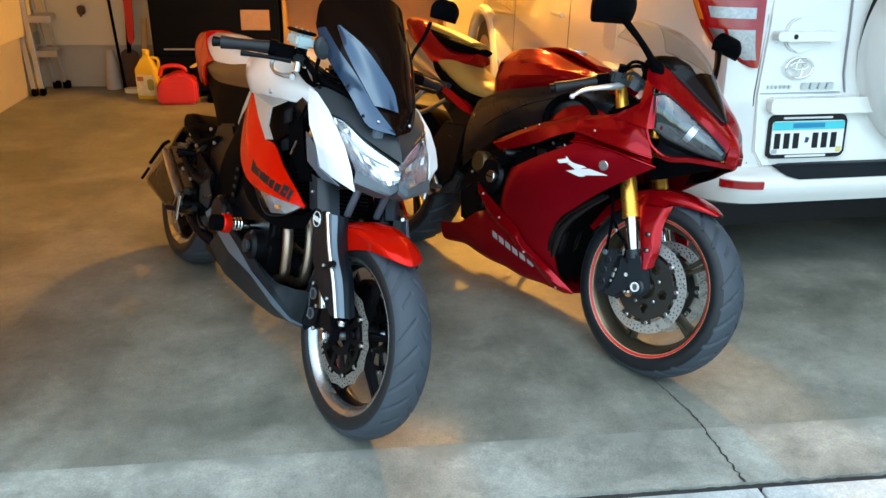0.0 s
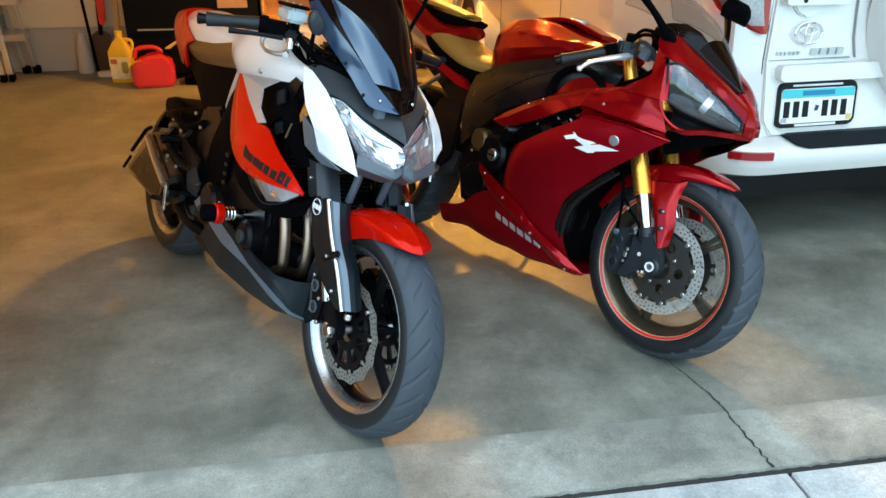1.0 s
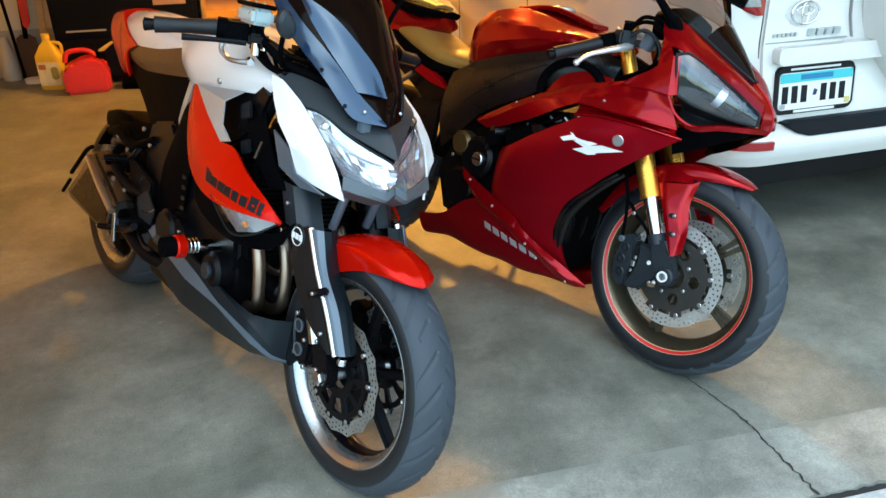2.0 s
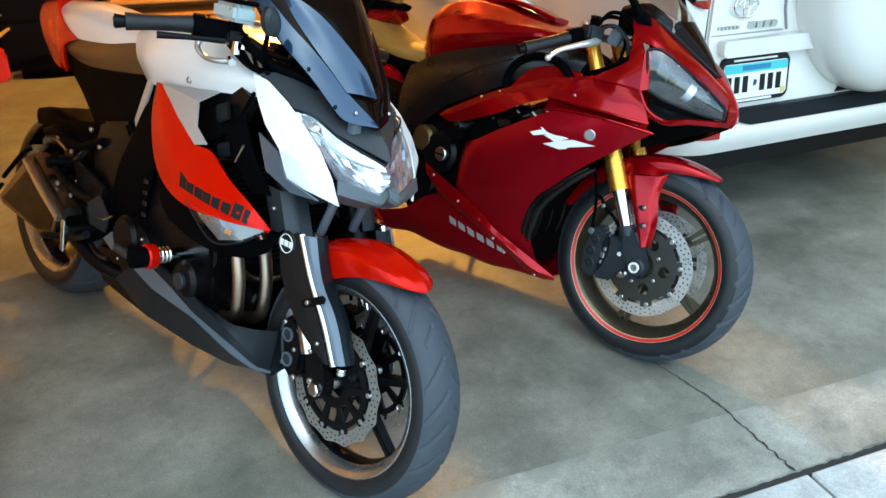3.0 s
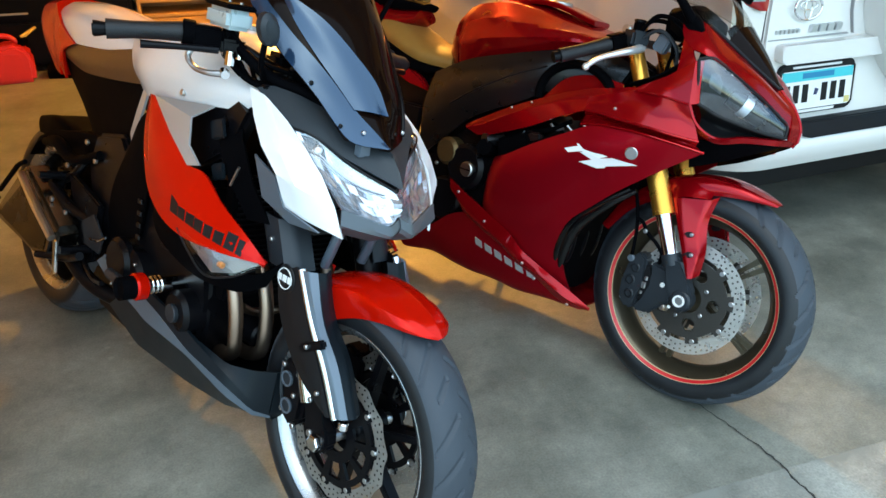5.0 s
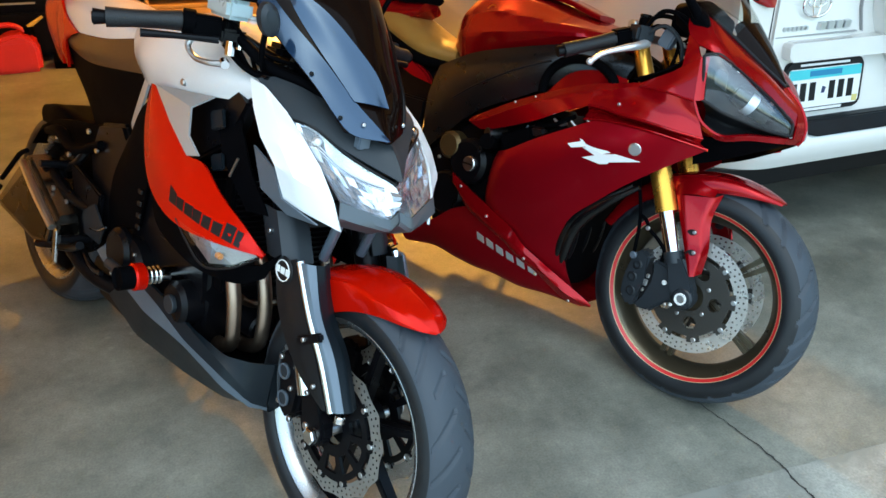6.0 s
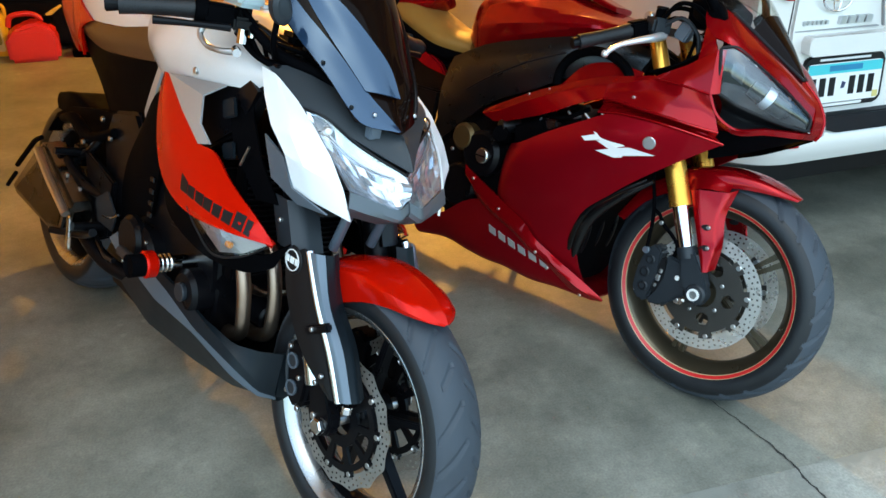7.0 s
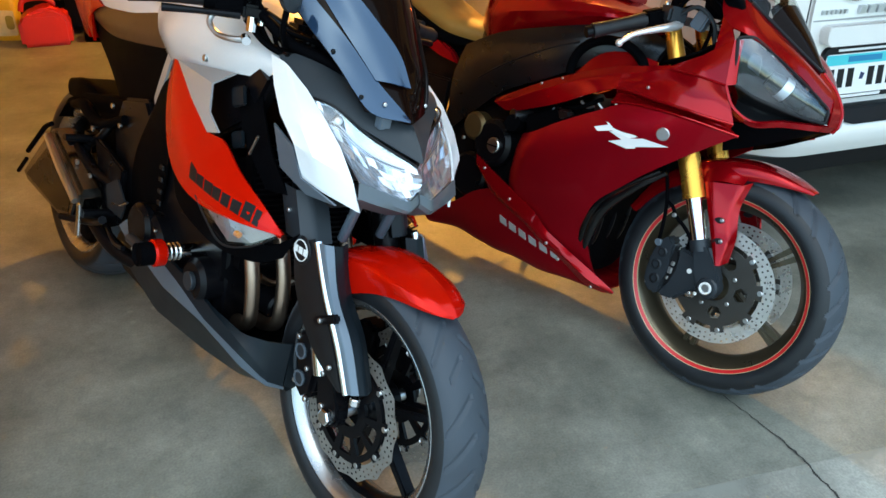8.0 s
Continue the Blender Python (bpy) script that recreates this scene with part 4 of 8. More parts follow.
    bar = part("handlebar", tube([(-0.470, -0.405, 1.008), (-0.402, -0.262, 1.030), (-0.360, -0.175, 1.022), (-0.32, -0.09, 0.985), (-0.31, 0, 0.98), (-0.32, 0.09, 0.985), (-0.360, 0.175, 1.022), (-0.402, 0.262, 1.030), (-0.470, 0.405, 1.008)], 0.011, 14, 60), M_SATIN, B, "black handlebar")
    for s in (-1, 1):
        g0, g1 = np.array((-0.402, s * 0.262, 1.030)), np.array((-0.459, s * 0.384, 1.013))
        grip = part("grip", tube([g0, g0 * 0.9 + g1 * 0.1, g1 * 0.95 + g0 * 0.05, g1], [0.0195, 0.0170, 0.0165, 0.0190], 18, 16, False), M_GRIP, bar, "black ribbed rubber grip")
        part("bar_end", tube([g1, g1 * 1.0 + (g1 - g0) * 0.16], [0.0125, 0.0155], 14, 5, False), M_SATIN, bar)
        part("switch_box", turned(block(-0.024, 0.024, -0.032, 0.032, -0.021, 0.021, 0.006), Matrix.Translation((-0.382, s * 0.222, 1.028)) @ Matrix.Rotation(radians(s * 25), 4, "Z")), M_BLACK, bar, "black switch housing")
        part("throttle_collar", turned(drum((0, 0, 0), 0.026, -0.012, 0.012), Matrix.Translation((-0.396, s * 0.252, 1.029)) @ Matrix.Rotation(radians(s * 25), 4, "Z")), M_BLACK, bar)
        part("lever_perch", turned(block(-0.020, 0.040, -0.020, 0.020, -0.016, 0.016, 0.006), Matrix.Translation((-0.375, s * 0.175, 1.015)) @ Matrix.Rotation(radians(s * 25), 4, "Z")), M_SATIN, bar)
        lever = [(-0.310, s * 0.212, 0.970), (-0.345, s * 0.234, 0.964), (-0.378, s * 0.246, 0.969), (-0.396, s * 0.250, 0.986), (-0.392, s * 0.240, 1.010)]
        if s < 0:
            part("brake_line", tube(lever, [0.0075, 0.006, 0.0055, 0.006, 0.007], 10, 24), M_ALU, bar, "bright metal line")
        part("lever_blade", tube([(-0.352, s * 0.212, 1.008), (-0.380, s * 0.292, 1.003), (-0.406, s * 0.342, 0.998)], [0.008, 0.006, 0.008], 10, 12), M_SATIN, bar, "black lever blade")
    for q0, q1, r in (((-0.318, -0.205, 0.985), (-0.318, -0.205, 1.012), 0.010), ((-0.345, -0.168, 0.995), (-0.345, -0.168, 1.030), 0.009), ((-0.302, -0.222, 0.968), (-0.322, -0.214, 0.972), 0.0085)):
        part("banjo_bolt", tube([q0, q1], r, 10, 4, False), M_CHROME, bar, "bright banjo bolt")
    for k, dy in enumerate((0.0, 0.018, 0.036)):
        part("cable", tube([(-0.375 + dy, -0.185 + dy, 1.000), (-0.330, -0.165 + dy, 0.965 - 0.006 * k), (-0.275, -0.125 + dy, 0.945), (-0.225, -0.080 + dy, 0.925)], 0.0065 - 0.001 * k, 8, 20), M_BLACK, bar, "black control cable")
    part("wiring_loom", tube([(-0.352, -0.180, 1.024), (-0.326, -0.168, 1.008), (-0.291, -0.143, 0.980), (-0.266, -0.115, 0.966), (-0.231, -0.088, 0.958), (-0.200, -0.060, 0.940)], [0.009, 0.011, 0.012, 0.012, 0.011, 0.008], 12, 28), M_BLACK, bar, "thick black wiring loom")
    for s in (-1, 1):
        part("bar_riser", block(-0.372, -0.318, min(s * 0.035, s * 0.095), max(s * 0.035, s * 0.095), 0.945, 1.018, 0.010), M_SATIN, bar, "black handlebar riser")
        cap = part("fork_cap", drum((-0.318, s * 0.098, 0.966), 0.027, -0.020, 0.016, "z", 0.004, 24), M_SATIN, bar, "black fork cap")
        part("adjuster", drum((-0.318, s * 0.098, 0.988), 0.010, -0.006, 0.006, "z", 0.002, 6), M_GOLD, cap, "small gold adjuster nut")
        part("pod_stay", tube([(-0.310, s * 0.070, 0.960), (-0.285, s * 0.075, 1.000), (-0.250, s * 0.070, 1.018)], 0.007, 8, 12), M_ALU, bar, "bare metal instrument stay")
    part("ignition_switch", drum((-0.292, -0.040, 0.985), 0.026, -0.028, 0.022, "z", 0.005, 24), M_BLACK, bar, "black ignition switch")
    part("cable_clamp", block(-0.292, -0.272, -0.150, -0.118, 0.940, 0.958, 0.003), M_SATIN, bar)
    part("red_switch", block(-0.388, -0.372, -0.232, -0.216, 1.040, 1.049, 0.002), M_ORANGE, bar)
    res = part("brake_reservoir", turned(block(-0.058, 0.058, -0.026, 0.026, -0.020, 0.018, 0.008), Matrix.Translation((-0.352, -0.195, 1.072)) @ Matrix.Rotation(radians(-10), 4, "Z")), M_RESERVOIR, B, "milky brake-fluid reservoir")
    part("cap", turned(block(-0.061, 0.061, -0.029, 0.029, 0.018, 0.028, 0.003), Matrix.Translation((-0.352, -0.195, 1.072)) @ Matrix.Rotation(radians(-10), 4, "Z")), M_BLACK, res)
    part("bracket", block(-0.375, -0.355, -0.195, -0.165, 1.02, 1.055, 0.003), M_SATIN, res)
    for k in range(3):
        bolt(res, (-0.395 + 0.04 * k, -0.195, 1.102), 0.004, "z", 0.003)
    for a, b, c, d in (((-0.37, -0.15, 1.0), (-0.31, -0.12, 0.975), (-0.26, -0.07, 0.965), (-0.27, 0.0, 0.92)), ((-0.38, -0.17, 1.0), (-0.33, -0.15, 0.962), (-0.27, -0.12, 0.955), (-0.24, -0.05, 0.93)),
                       ((-0.37, 0.15, 1.0), (-0.31, 0.12, 0.975), (-0.26, 0.07, 0.965), (-0.27, 0.0, 0.92)), ((-0.34, -0.10, 0.99), (-0.29, -0.10, 0.97), (-0.25, -0.11, 0.95), (-0.30, -0.13, 0.90)),
                       ((-0.36, -0.19, 1.05), (-0.31, -0.15, 1.00), (-0.27, -0.09, 0.985), (-0.28, -0.02, 0.95))):
        part("cable", tube([a, b, c, d], 0.0055, 8, 20), M_BLACK, bar)
    # mirrors
    for s, tip in ((1, (-0.36, 0.235, 1.215)),):
        mir = part("mirror", tube([(-0.385, s * 0.20, 1.03), (-0.375, s * 0.205, 1.10), (-0.365, s * 0.23, 1.175), tip], 0.006, 10, 20), M_BLACK, B, "black mirror on a thin stem")
        part("mirror_head", turned(skin([[(-0.015, -0.055, -0.03), (-0.015, -0.06, 0.01), (-0.015, -0.03, 0.035), (-0.015, 0, 0.035)], [(0.005, -0.075, -0.035), (0.008, -0.08, 0.012), (0.008, -0.04, 0.045), (0.008, 0, 0.045)], [(0.025, -0.035, -0.015), (0.028, -0.035, 0.01), (0.028, -0.02, 0.02), (0.028, 0, 0.02)]], 20, 10),
                                        Matrix.Translation((-0.36, s * 0.275, 1.255)) @ Matrix.Scale(0.80, 4) @ Matrix.Rotation(radians(s * 12), 4, "Z")), M_BLACK, mir)
    knob = drum((0, 0, 0), 0.024, -0.020, 0.014, "x", 0.008)
    for v in knob.verts:
        v.co.z *= 1.55
    part("clutch_pot", turned(knob, Matrix.Translation((-0.236, -0.182, 1.067)) @ Matrix.Rotation(radians(20), 4, "X") @ Matrix.Scale(0.86, 4)), M_GREY, bar, "dark grey fluid pot")
    part("pot_stem", tube([(-0.245, -0.180, 1.05), (-0.262, -0.172, 1.0), (-0.285, -0.15, 0.97)], 0.006, 8, 10), M_BLACK, bar)

    # tank and side panels
    tank = part("fuel_tank", skin([[(-0.790, -0.138, 0.848), (-0.845, -0.142, 0.905), (-0.885, -0.118, 0.960), (-0.890, 0, 0.975)],
                                   [(-0.74, -0.152, 0.845), (-0.76, -0.168, 0.905), (-0.765, -0.130, 0.990), (-0.76, 0, 1.015)],
                                   [(-0.62, -0.172, 0.862), (-0.62, -0.186, 0.925), (-0.62, -0.140, 1.015), (-0.62, 0, 1.045)],
                                   [(-0.46, -0.172, 0.880), (-0.46, -0.186, 0.925), (-0.46, -0.140, 1.005), (-0.46, 0, 1.035)],
                                   [(-0.30, -0.140, 0.898), (-0.30, -0.150, 0.925), (-0.30, -0.100, 0.965), (-0.30, 0, 0.985)]], 36, 30), M_PEARL, B, "pearl-white fuel tank")
    part("filler_cap", drum((-0.55, 0, 1.045), 0.036, -0.006, 0.006, "z"), M_ALU, tank)
    for s in (-1, 1):
        bolt(tank, (-0.520, s * 0.182, 0.893), 0.009, "y", 0.006)
        strip = [[(-0.735, s * 0.150, 0.866), (-0.748, s * 0.158, 0.80), (-0.805, s * 0.150, 0.712)], [(-0.760, s * 0.148, 0.866), (-0.783, s * 0.155, 0.79), (-0.815, s * 0.150, 0.735)]]
        part("knee_trim", Sheet(strip, 14, 4).solid(0.006), M_SILVER, tank, "pale grey knee trim")
    shroud_rows = [[(-0.660, -0.185, 0.862), (-0.645, -0.200, 0.790), (-0.620, -0.210, 0.735), (-0.560, -0.225, 0.668), (-0.460, -0.236, 0.626), (-0.399, -0.236, 0.617), (-0.317, -0.232, 0.619), (-0.242, -0.214, 0.622), (-0.162, -0.180, 0.626)],
                   [(-0.645, -0.190, 0.864), (-0.605, -0.206, 0.808), (-0.560, -0.218, 0.762), (-0.490, -0.230, 0.708), (-0.410, -0.230, 0.680), (-0.310, -0.221, 0.656), (-0.212, -0.200, 0.634), (-0.163, -0.179, 0.626)],
                   [(-0.620, -0.190, 0.864), (-0.565, -0.200, 0.830), (-0.490, -0.206, 0.793), (-0.425, -0.208, 0.757), (-0.378, -0.206, 0.757), (-0.310, -0.198, 0.712), (-0.212, -0.186, 0.662), (-0.160, -0.178, 0.630)]]
    for s in (-1, 1):
        sh = Sheet([[(x, y * -s, z) for x, y, z in r] for r in shroud_rows], 40, 16)
        if s > 0:
            sh.n = -sh.n
        shroud = part("tank_shroud", sh.solid(0.006), M_ORANGE, B, "glossy candy-orange radiator shroud")
        for k in range(8):
            x0 = -0.440 + k * 0.0305
            x1 = x0 + (0.0275, 0.0250, 0.0280, 0.0250, 0.0235, 0.0250, 0.0260, 0.0140)[k]
            zz = 0.655 - k * 0.0035
            bm = bmesh.new()
            sh.decal(bm, [(x0, zz), (x1, zz - 0.003), (x1 - 0.004, zz + (0.022, 0.021, 0.021, 0.021, 0.021, 0.021, 0.028, 0.026)[k]), (x0 - 0.004, zz + (0.034, 0.022, 0.022, 0.022, 0.022, 0.022, 0.031, 0.028)[k])])
            part("letter_block", bm, M_INK, shroud, "black lettering block")
        A, Bp, C, D, E_, F_ = (-0.625, -0.192, 0.866), (-0.405, -0.176, 0.888), (-0.440, -0.206, 0.857), (-0.428, -0.212, 0.800), (-0.384, -0.210, 0.768), (-0.428, -0.212, 0.757)
        tri = [(p[0], p[1] * -s, p[2]) for p in (A, Bp, C, D, E_, F_, (-0.52, -0.206, 0.806))]
        part("trim", facets(tri, [(0, 2, 1), (0, 6, 5, 3, 2), (3, 5, 4)], 0.004), M_SILVER, shroud, "silver-painted angular trim")
        sig = [(-0.405, 0.235, 0.628), (-0.300, 0.232, 0.624), (-0.165, 0.186, 0.622), (-0.362, 0.232, 0.594), (-0.288, 0.226, 0.562), (-0.232, 0.206, 0.578), (-0.270, 0.236, 0.604)]
        planes = [(0, 1, 6, 3), (3, 6, 4), (4, 6, 5), (5, 6, 1, 2)]
        pod = [(x, s * y, z) for x, y, z in sig]
        lens = part("turn_signal", facets(pod, planes, 0.002), M_LENS, shroud, "clear angular turn-signal lens", 10)
        lens.visible_shadow = False
        part("signal_reflector", facets([(x - 0.006, s * y * 0.94, z + 0.004) for x, y, z in sig], planes, 0.002), M_SIGNAL, shroud, "", 10)
        part("signal_rim", tube([pod[k] for k in (0, 3, 4, 5, 2)], 0.0022, 6, 40), M_INK, shroud)
        part("signal_bulb", drum((-0.262, s * 0.212, 0.594), 0.007, -0.008, 0.008, "x"), M_AMBER, shroud, "amber bulb")
        black = [[(-0.635, s * 0.170, 0.750), (-0.56, s * 0.185, 0.655), (-0.45, s * 0.195, 0.600), (-0.33, s * 0.190, 0.580), (-0.20, s * 0.160, 0.590), (-0.15, s * 0.145, 0.63)],
                 [(-0.66, s * 0.165, 0.640), (-0.60, s * 0.180, 0.560), (-0.48, s * 0.182, 0.520), (-0.34, s * 0.176, 0.515), (-0.24, s * 0.155, 0.535), (-0.20, s * 0.140, 0.56)]]
        part("inner_shroud", Sheet(black, 20, 8).solid(0.004), M_BLACK, B, "black plastic inner shroud")
        duct = [[(-0.42, s * 0.130, 0.915), (-0.40, s * 0.165, 0.850), (-0.36, s * 0.170, 0.770), (-0.28, s * 0.150, 0.680)], [(-0.365, s * 0.125, 0.915), (-0.325, s * 0.155, 0.845), (-0.275, s * 0.155, 0.765), (-0.215, s * 0.142, 0.690)]]
        part("air_duct", Sheet(duct, 16, 6, su=False).solid(0.005), M_BLACK, B, "black plastic air duct")
        part("duct_tip", prism([(-0.425, 0.870), (-0.415, 0.925), (-0.395, 0.908), (-0.372, 0.918), (-0.345, 0.880)], s * 0.132, s * 0.140, bevel=0.002), M_BLACK, B)
        for q, w, h in (((-0.385, s * 0.173, 0.845), 0.050, 0.040), ((-0.365, s * 0.175, 0.760), 0.045, 0.035)):
            part("duct_plate", turned(block(-w / 2, w / 2, -0.004, 0.004, -h / 2, h / 2, 0.003), Matrix.Translation(q) @ Matrix.Rotation(radians(-20), 4, "Y")), M_DARK, B, "black duct plate")
        part("wire_clip", tube([(-0.315, s * 0.176, 0.745), (-0.285, s * 0.180, 0.790)], 0.003, 6, 4, False), M_ALU, B)

    # frame, engine, radiator and exhaust
    part("radiator", block(-0.372, -0.335, -0.150, 0.150, 0.47, 0.75, 0.006), M_BLACK, B, "black radiator")
    for k in range(20):
        part("radiator_fin", block(-0.336, -0.330, -0.14, 0.14, 0.485 + 0.0125 * k, 0.489 + 0.0125 * k), M_SATIN, B)
    eng = part("engine", prism([(-0.40, 0.44), (-0.41, 0.60), (-0.50, 0.70), (-0.68, 0.66), (-0.80, 0.52), (-0.86, 0.40), (-0.78, 0.27), (-0.45, 0.25), (-0.41, 0.32)], -0.155, 0.155, bevel=0.02), M_SATIN, B, "black four-cylinder engine")
    for k in range(6):
        part("cooling_fin", block(-0.60, -0.395, -0.165, 0.165, 0.515 + 0.022 * k, 0.522 + 0.022 * k, 0.002, 1), M_SATIN, eng)
    for s in (-1, 1):
        part("engine_cover", drum((-0.70, s * 0.165, 0.39), 0.085, -0.03, 0.03, bevel=0.012, seg=40), M_SATIN, eng, "round black engine cover")
        part("engine_cover", drum((-0.455, s * 0.165, 0.405), 0.052, -0.03, 0.034, bevel=0.010, seg=36), M_SATIN, eng)
        part("cover_cap", drum((-0.455, s * 0.200, 0.405), 0.022, -0.006, 0.006), M_GREY, eng)
        for k in range(7):
            a = 2 * math.pi * k / 7
            bolt(eng, (-0.70 + 0.076 * math.cos(a), s * 0.194, 0.39 + 0.076 * math.sin(a)), 0.005)
        spar = [(-0.30, 0.90), (-0.36, 0.80), (-0.55, 0.70), (-0.75, 0.60), (-0.86, 0.44), (-0.95, 0.36), (-0.98, 0.44), (-0.90, 0.62), (-0.80, 0.72), (-0.62, 0.84), (-0.36, 0.93)]
        part("frame_spar", prism(spar, s * 0.120, s * 0.158, bevel=0.010), M_SATIN, B, "satin-black frame spar")
        cover = [[(-0.64, s * 0.168, 0.84), (-0.72, s * 0.168, 0.80), (-0.80, s * 0.160, 0.70)], [(-0.66, s * 0.172, 0.66), (-0.76, s * 0.172, 0.62), (-0.87, s * 0.160, 0.58)], [(-0.70, s * 0.165, 0.50), (-0.80, s * 0.165, 0.46), (-0.90, s * 0.155, 0.42)]]
        part("frame_cover", Sheet(cover, 12, 12).solid(0.005), M_BLACK, B, "black plastic frame cover")
        for z in (0.50, 0.53, 0.56, 0.59):
            part("vent_slot", block(-0.70, -0.68, s * 0.174 - 0.003, s * 0.174 + 0.003, z, z + 0.012, 0.002, 1), M_INK, B)
        # crash bobbin
        bob = part("frame_slider", drum((-0.495, s * 0.262, 0.463), 0.031, -0.014, 0.014, bevel=0.004, seg=32), M_ORANGE, B, "red-anodised frame slider ring")
        part("slider_cap", drum((-0.495, s * 0.262, 0.463), 0.026, s * 0.013, s * 0.040, bevel=0.006), M_BLACK, bob)
        part("slider_stub", drum((-0.495, s * 0.20, 0.463), 0.017, -0.048, 0.048, bevel=0.003), M_CHROME, bob, "bright slider stub")
        for k in range(3):
            part("stub_ring", drum((-0.495, s * (0.213 + 0.010 * k), 0.463), 0.0205, -0.003, 0.003, bevel=0.001), M_CHROME, bob)
    for y, dx, dz in ((-0.128, -0.012, 0.0), (-0.062, 0.012, 0.0), (0.055, -0.012, 0.0), (0.125, 0.0, 0.0)):
        part("exhaust_header", tube([(-0.43, y, 0.575), (-0.345 + dx, y, 0.545), (-0.312 + dx, y * 0.98, 0.475), (-0.306 + dx, y * 0.94, 0.400), (-0.318 + dx, y * 0.88, 0.348), (-0.360 + dx, y * 0.80, 0.322), (-0.45, y * 0.65, 0.300), (-0.62, y * 0.5, 0.26)], 0.0165, 14, 40), M_HEAT, B, "heat-stained exhaust header")
        part("header_flange", drum((-0.415, y, 0.572), 0.026, -0.006, 0.006, "x", 0.002, 18), M_SATIN, B)
    part("collector_pipe", tube([(-0.335, -0.10, 0.455), (-0.352, -0.06, 0.430), (-0.352, 0.06, 0.430), (-0.335, 0.10, 0.455)], 0.010, 10, 16), M_HEAT, B)
    part("oil_filter", drum((-0.375, -0.02, 0.36), 0.035, -0.05, 0.03, "x", 0.006, 28), M_SATIN, B)
    # belly cowl in flat facets: upper flank, pale facet, lower flank
    edge_a = [(-0.590, -0.206, 0.430), (-0.480, -0.186, 0.400), (-0.385, -0.172, 0.366), (-0.290, -0.150, 0.343), (-0.225, -0.118, 0.348), (-0.196, -0.085, 0.352)]
    edge_r = [(-0.600, -0.214, 0.428), (-0.470, -0.192, 0.398), (-0.370, -0.180, 0.362), (-0.270, -0.158, 0.322), (-0.222, -0.128, 0.280), (-0.206, -0.085, 0.250)]
    edge_b = [(-0.620, -0.218, 0.420), (-0.505, -0.206, 0.385), (-0.392, -0.194, 0.342), (-0.262, -0.160, 0.297), (-0.218, -0.124, 0.258), (-0.206, -0.082, 0.240)]
    edge_c = [(-0.660, -0.216, 0.376), (-0.550, -0.212, 0.348), (-0.398, -0.192, 0.328), (-0.272, -0.160, 0.276), (-0.222, -0.122, 0.245), (-0.208, -0.080, 0.232)]
    edge_d = [(-0.770, -0.196, 0.300), (-0.650, -0.176, 0.236), (-0.462, -0.142, 0.215), (-0.330, -0.120, 0.214), (-0.250, -0.092, 0.225), (-0.226, -0.060, 0.212)]
    for s in (-1, 1):
        rows_b = [[(x, -s * y, z) for x, y, z in r] for r in (edge_a, edge_r, edge_b, edge_c, edge_d)]
        up_, rid_, mid_, low_ = (Sheet(rows_b[k:k + 2], 25, 5, su=False) for k in range(4))
        for piece in (up_, rid_, mid_, low_):
            if s > 0:
                piece.n = -piece.n
        pan = part("belly_pan", low_.solid(0.005), M_DARK, B, "dark grey belly cowl")
        part("cowl_top", up_.solid(0.005), M_DARK, pan)
        part("cowl_ridge", rid_.solid(0.005), M_DARK, pan)
        part("cowl_stripe", mid_.solid(0.005, 0.001), M_GREYL, pan, "blue-grey facet of the belly cowl")
        part("cowl_nose", Sheet([[(x, y, z) for x, y, z in (rows_b[0][-1], rows_b[2][-1], rows_b[4][-1])], [(-0.178, 0, 0.350), (-0.190, 0, 0.255), (-0.215, 0, 0.205)]], 8, 6, su=False).solid(0.005), M_DARK, pan)
        part("cowl_floor", Sheet([rows_b[4], [(x, 0, z - 0.015) for x, y, z in edge_d]], 12, 4, su=False).solid(0.004), M_DARK, pan)
        # muffler: a wedge with a slash-cut end
        face = [(-1.239, 0.542), (-1.455, 0.350), (-1.400, 0.318), (-1.133, 0.304), (-1.030, 0.330), (-0.990, 0.424)]
        bm = bmesh.new()
        outer = [bm.verts.new((x, s * 0.250, z)) for x, z in face]
        inner = [bm.verts.new((x * 0.98 - 0.02, s * 0.165, z + 0.01)) for x, z in face]
        bm.faces.new(outer)
        bm.faces.new(inner[::-1])
        for i in range(len(face)):
            j = (i + 1) % len(face)
            bm.faces.new((outer[i], inner[i], inner[j], outer[j]))
        bmesh.ops.recalc_face_normals(bm, faces=bm.faces[:])
        bmesh.ops.bevel(bm, geom=bm.edges[:], offset=0.018, segments=4, affect="EDGES", clamp_overlap=True)
        muf = part("muffler", bm, M_MUFFLER, B, "brushed-steel angular muffler")
        part("heat_shield", tube([(-1.232, s * 0.252, 0.518), (-1.11, s * 0.256, 0.462), (-1.000, s * 0.254, 0.405)], [0.011, 0.013, 0.011], 10, 12), M_ALU, muf, "pale edge strip")
        part("muffler_panel", prism([(-1.225, 0.492), (-1.400, 0.352), (-1.145, 0.330), (-1.060, 0.350), (-1.040, 0.400)], s * 0.2485, s * 0.2515, bevel=0.001), M_MUFPANEL, muf, "darker brushed face of the muffler")
        part("end_cap", tube([(-1.215, s * 0.248, 0.556), (-1.250, s * 0.252, 0.540), (-1.390, s * 0.252, 0.425)], 0.007, 8, 10, False), M_BLACK, muf, "black rim of the slash-cut end")
        part("end_cap", tube([(-1.400, s * 0.252, 0.398), (-1.470, s * 0.252, 0.338)], 0.006, 8, 6, False), M_BLACK, muf)
        part("hanger", block(-0.968, -0.948, s * 0.256, s * 0.264, 0.322, 0.415, 0.003), M_CHROME, muf, "bright muffler hanger")
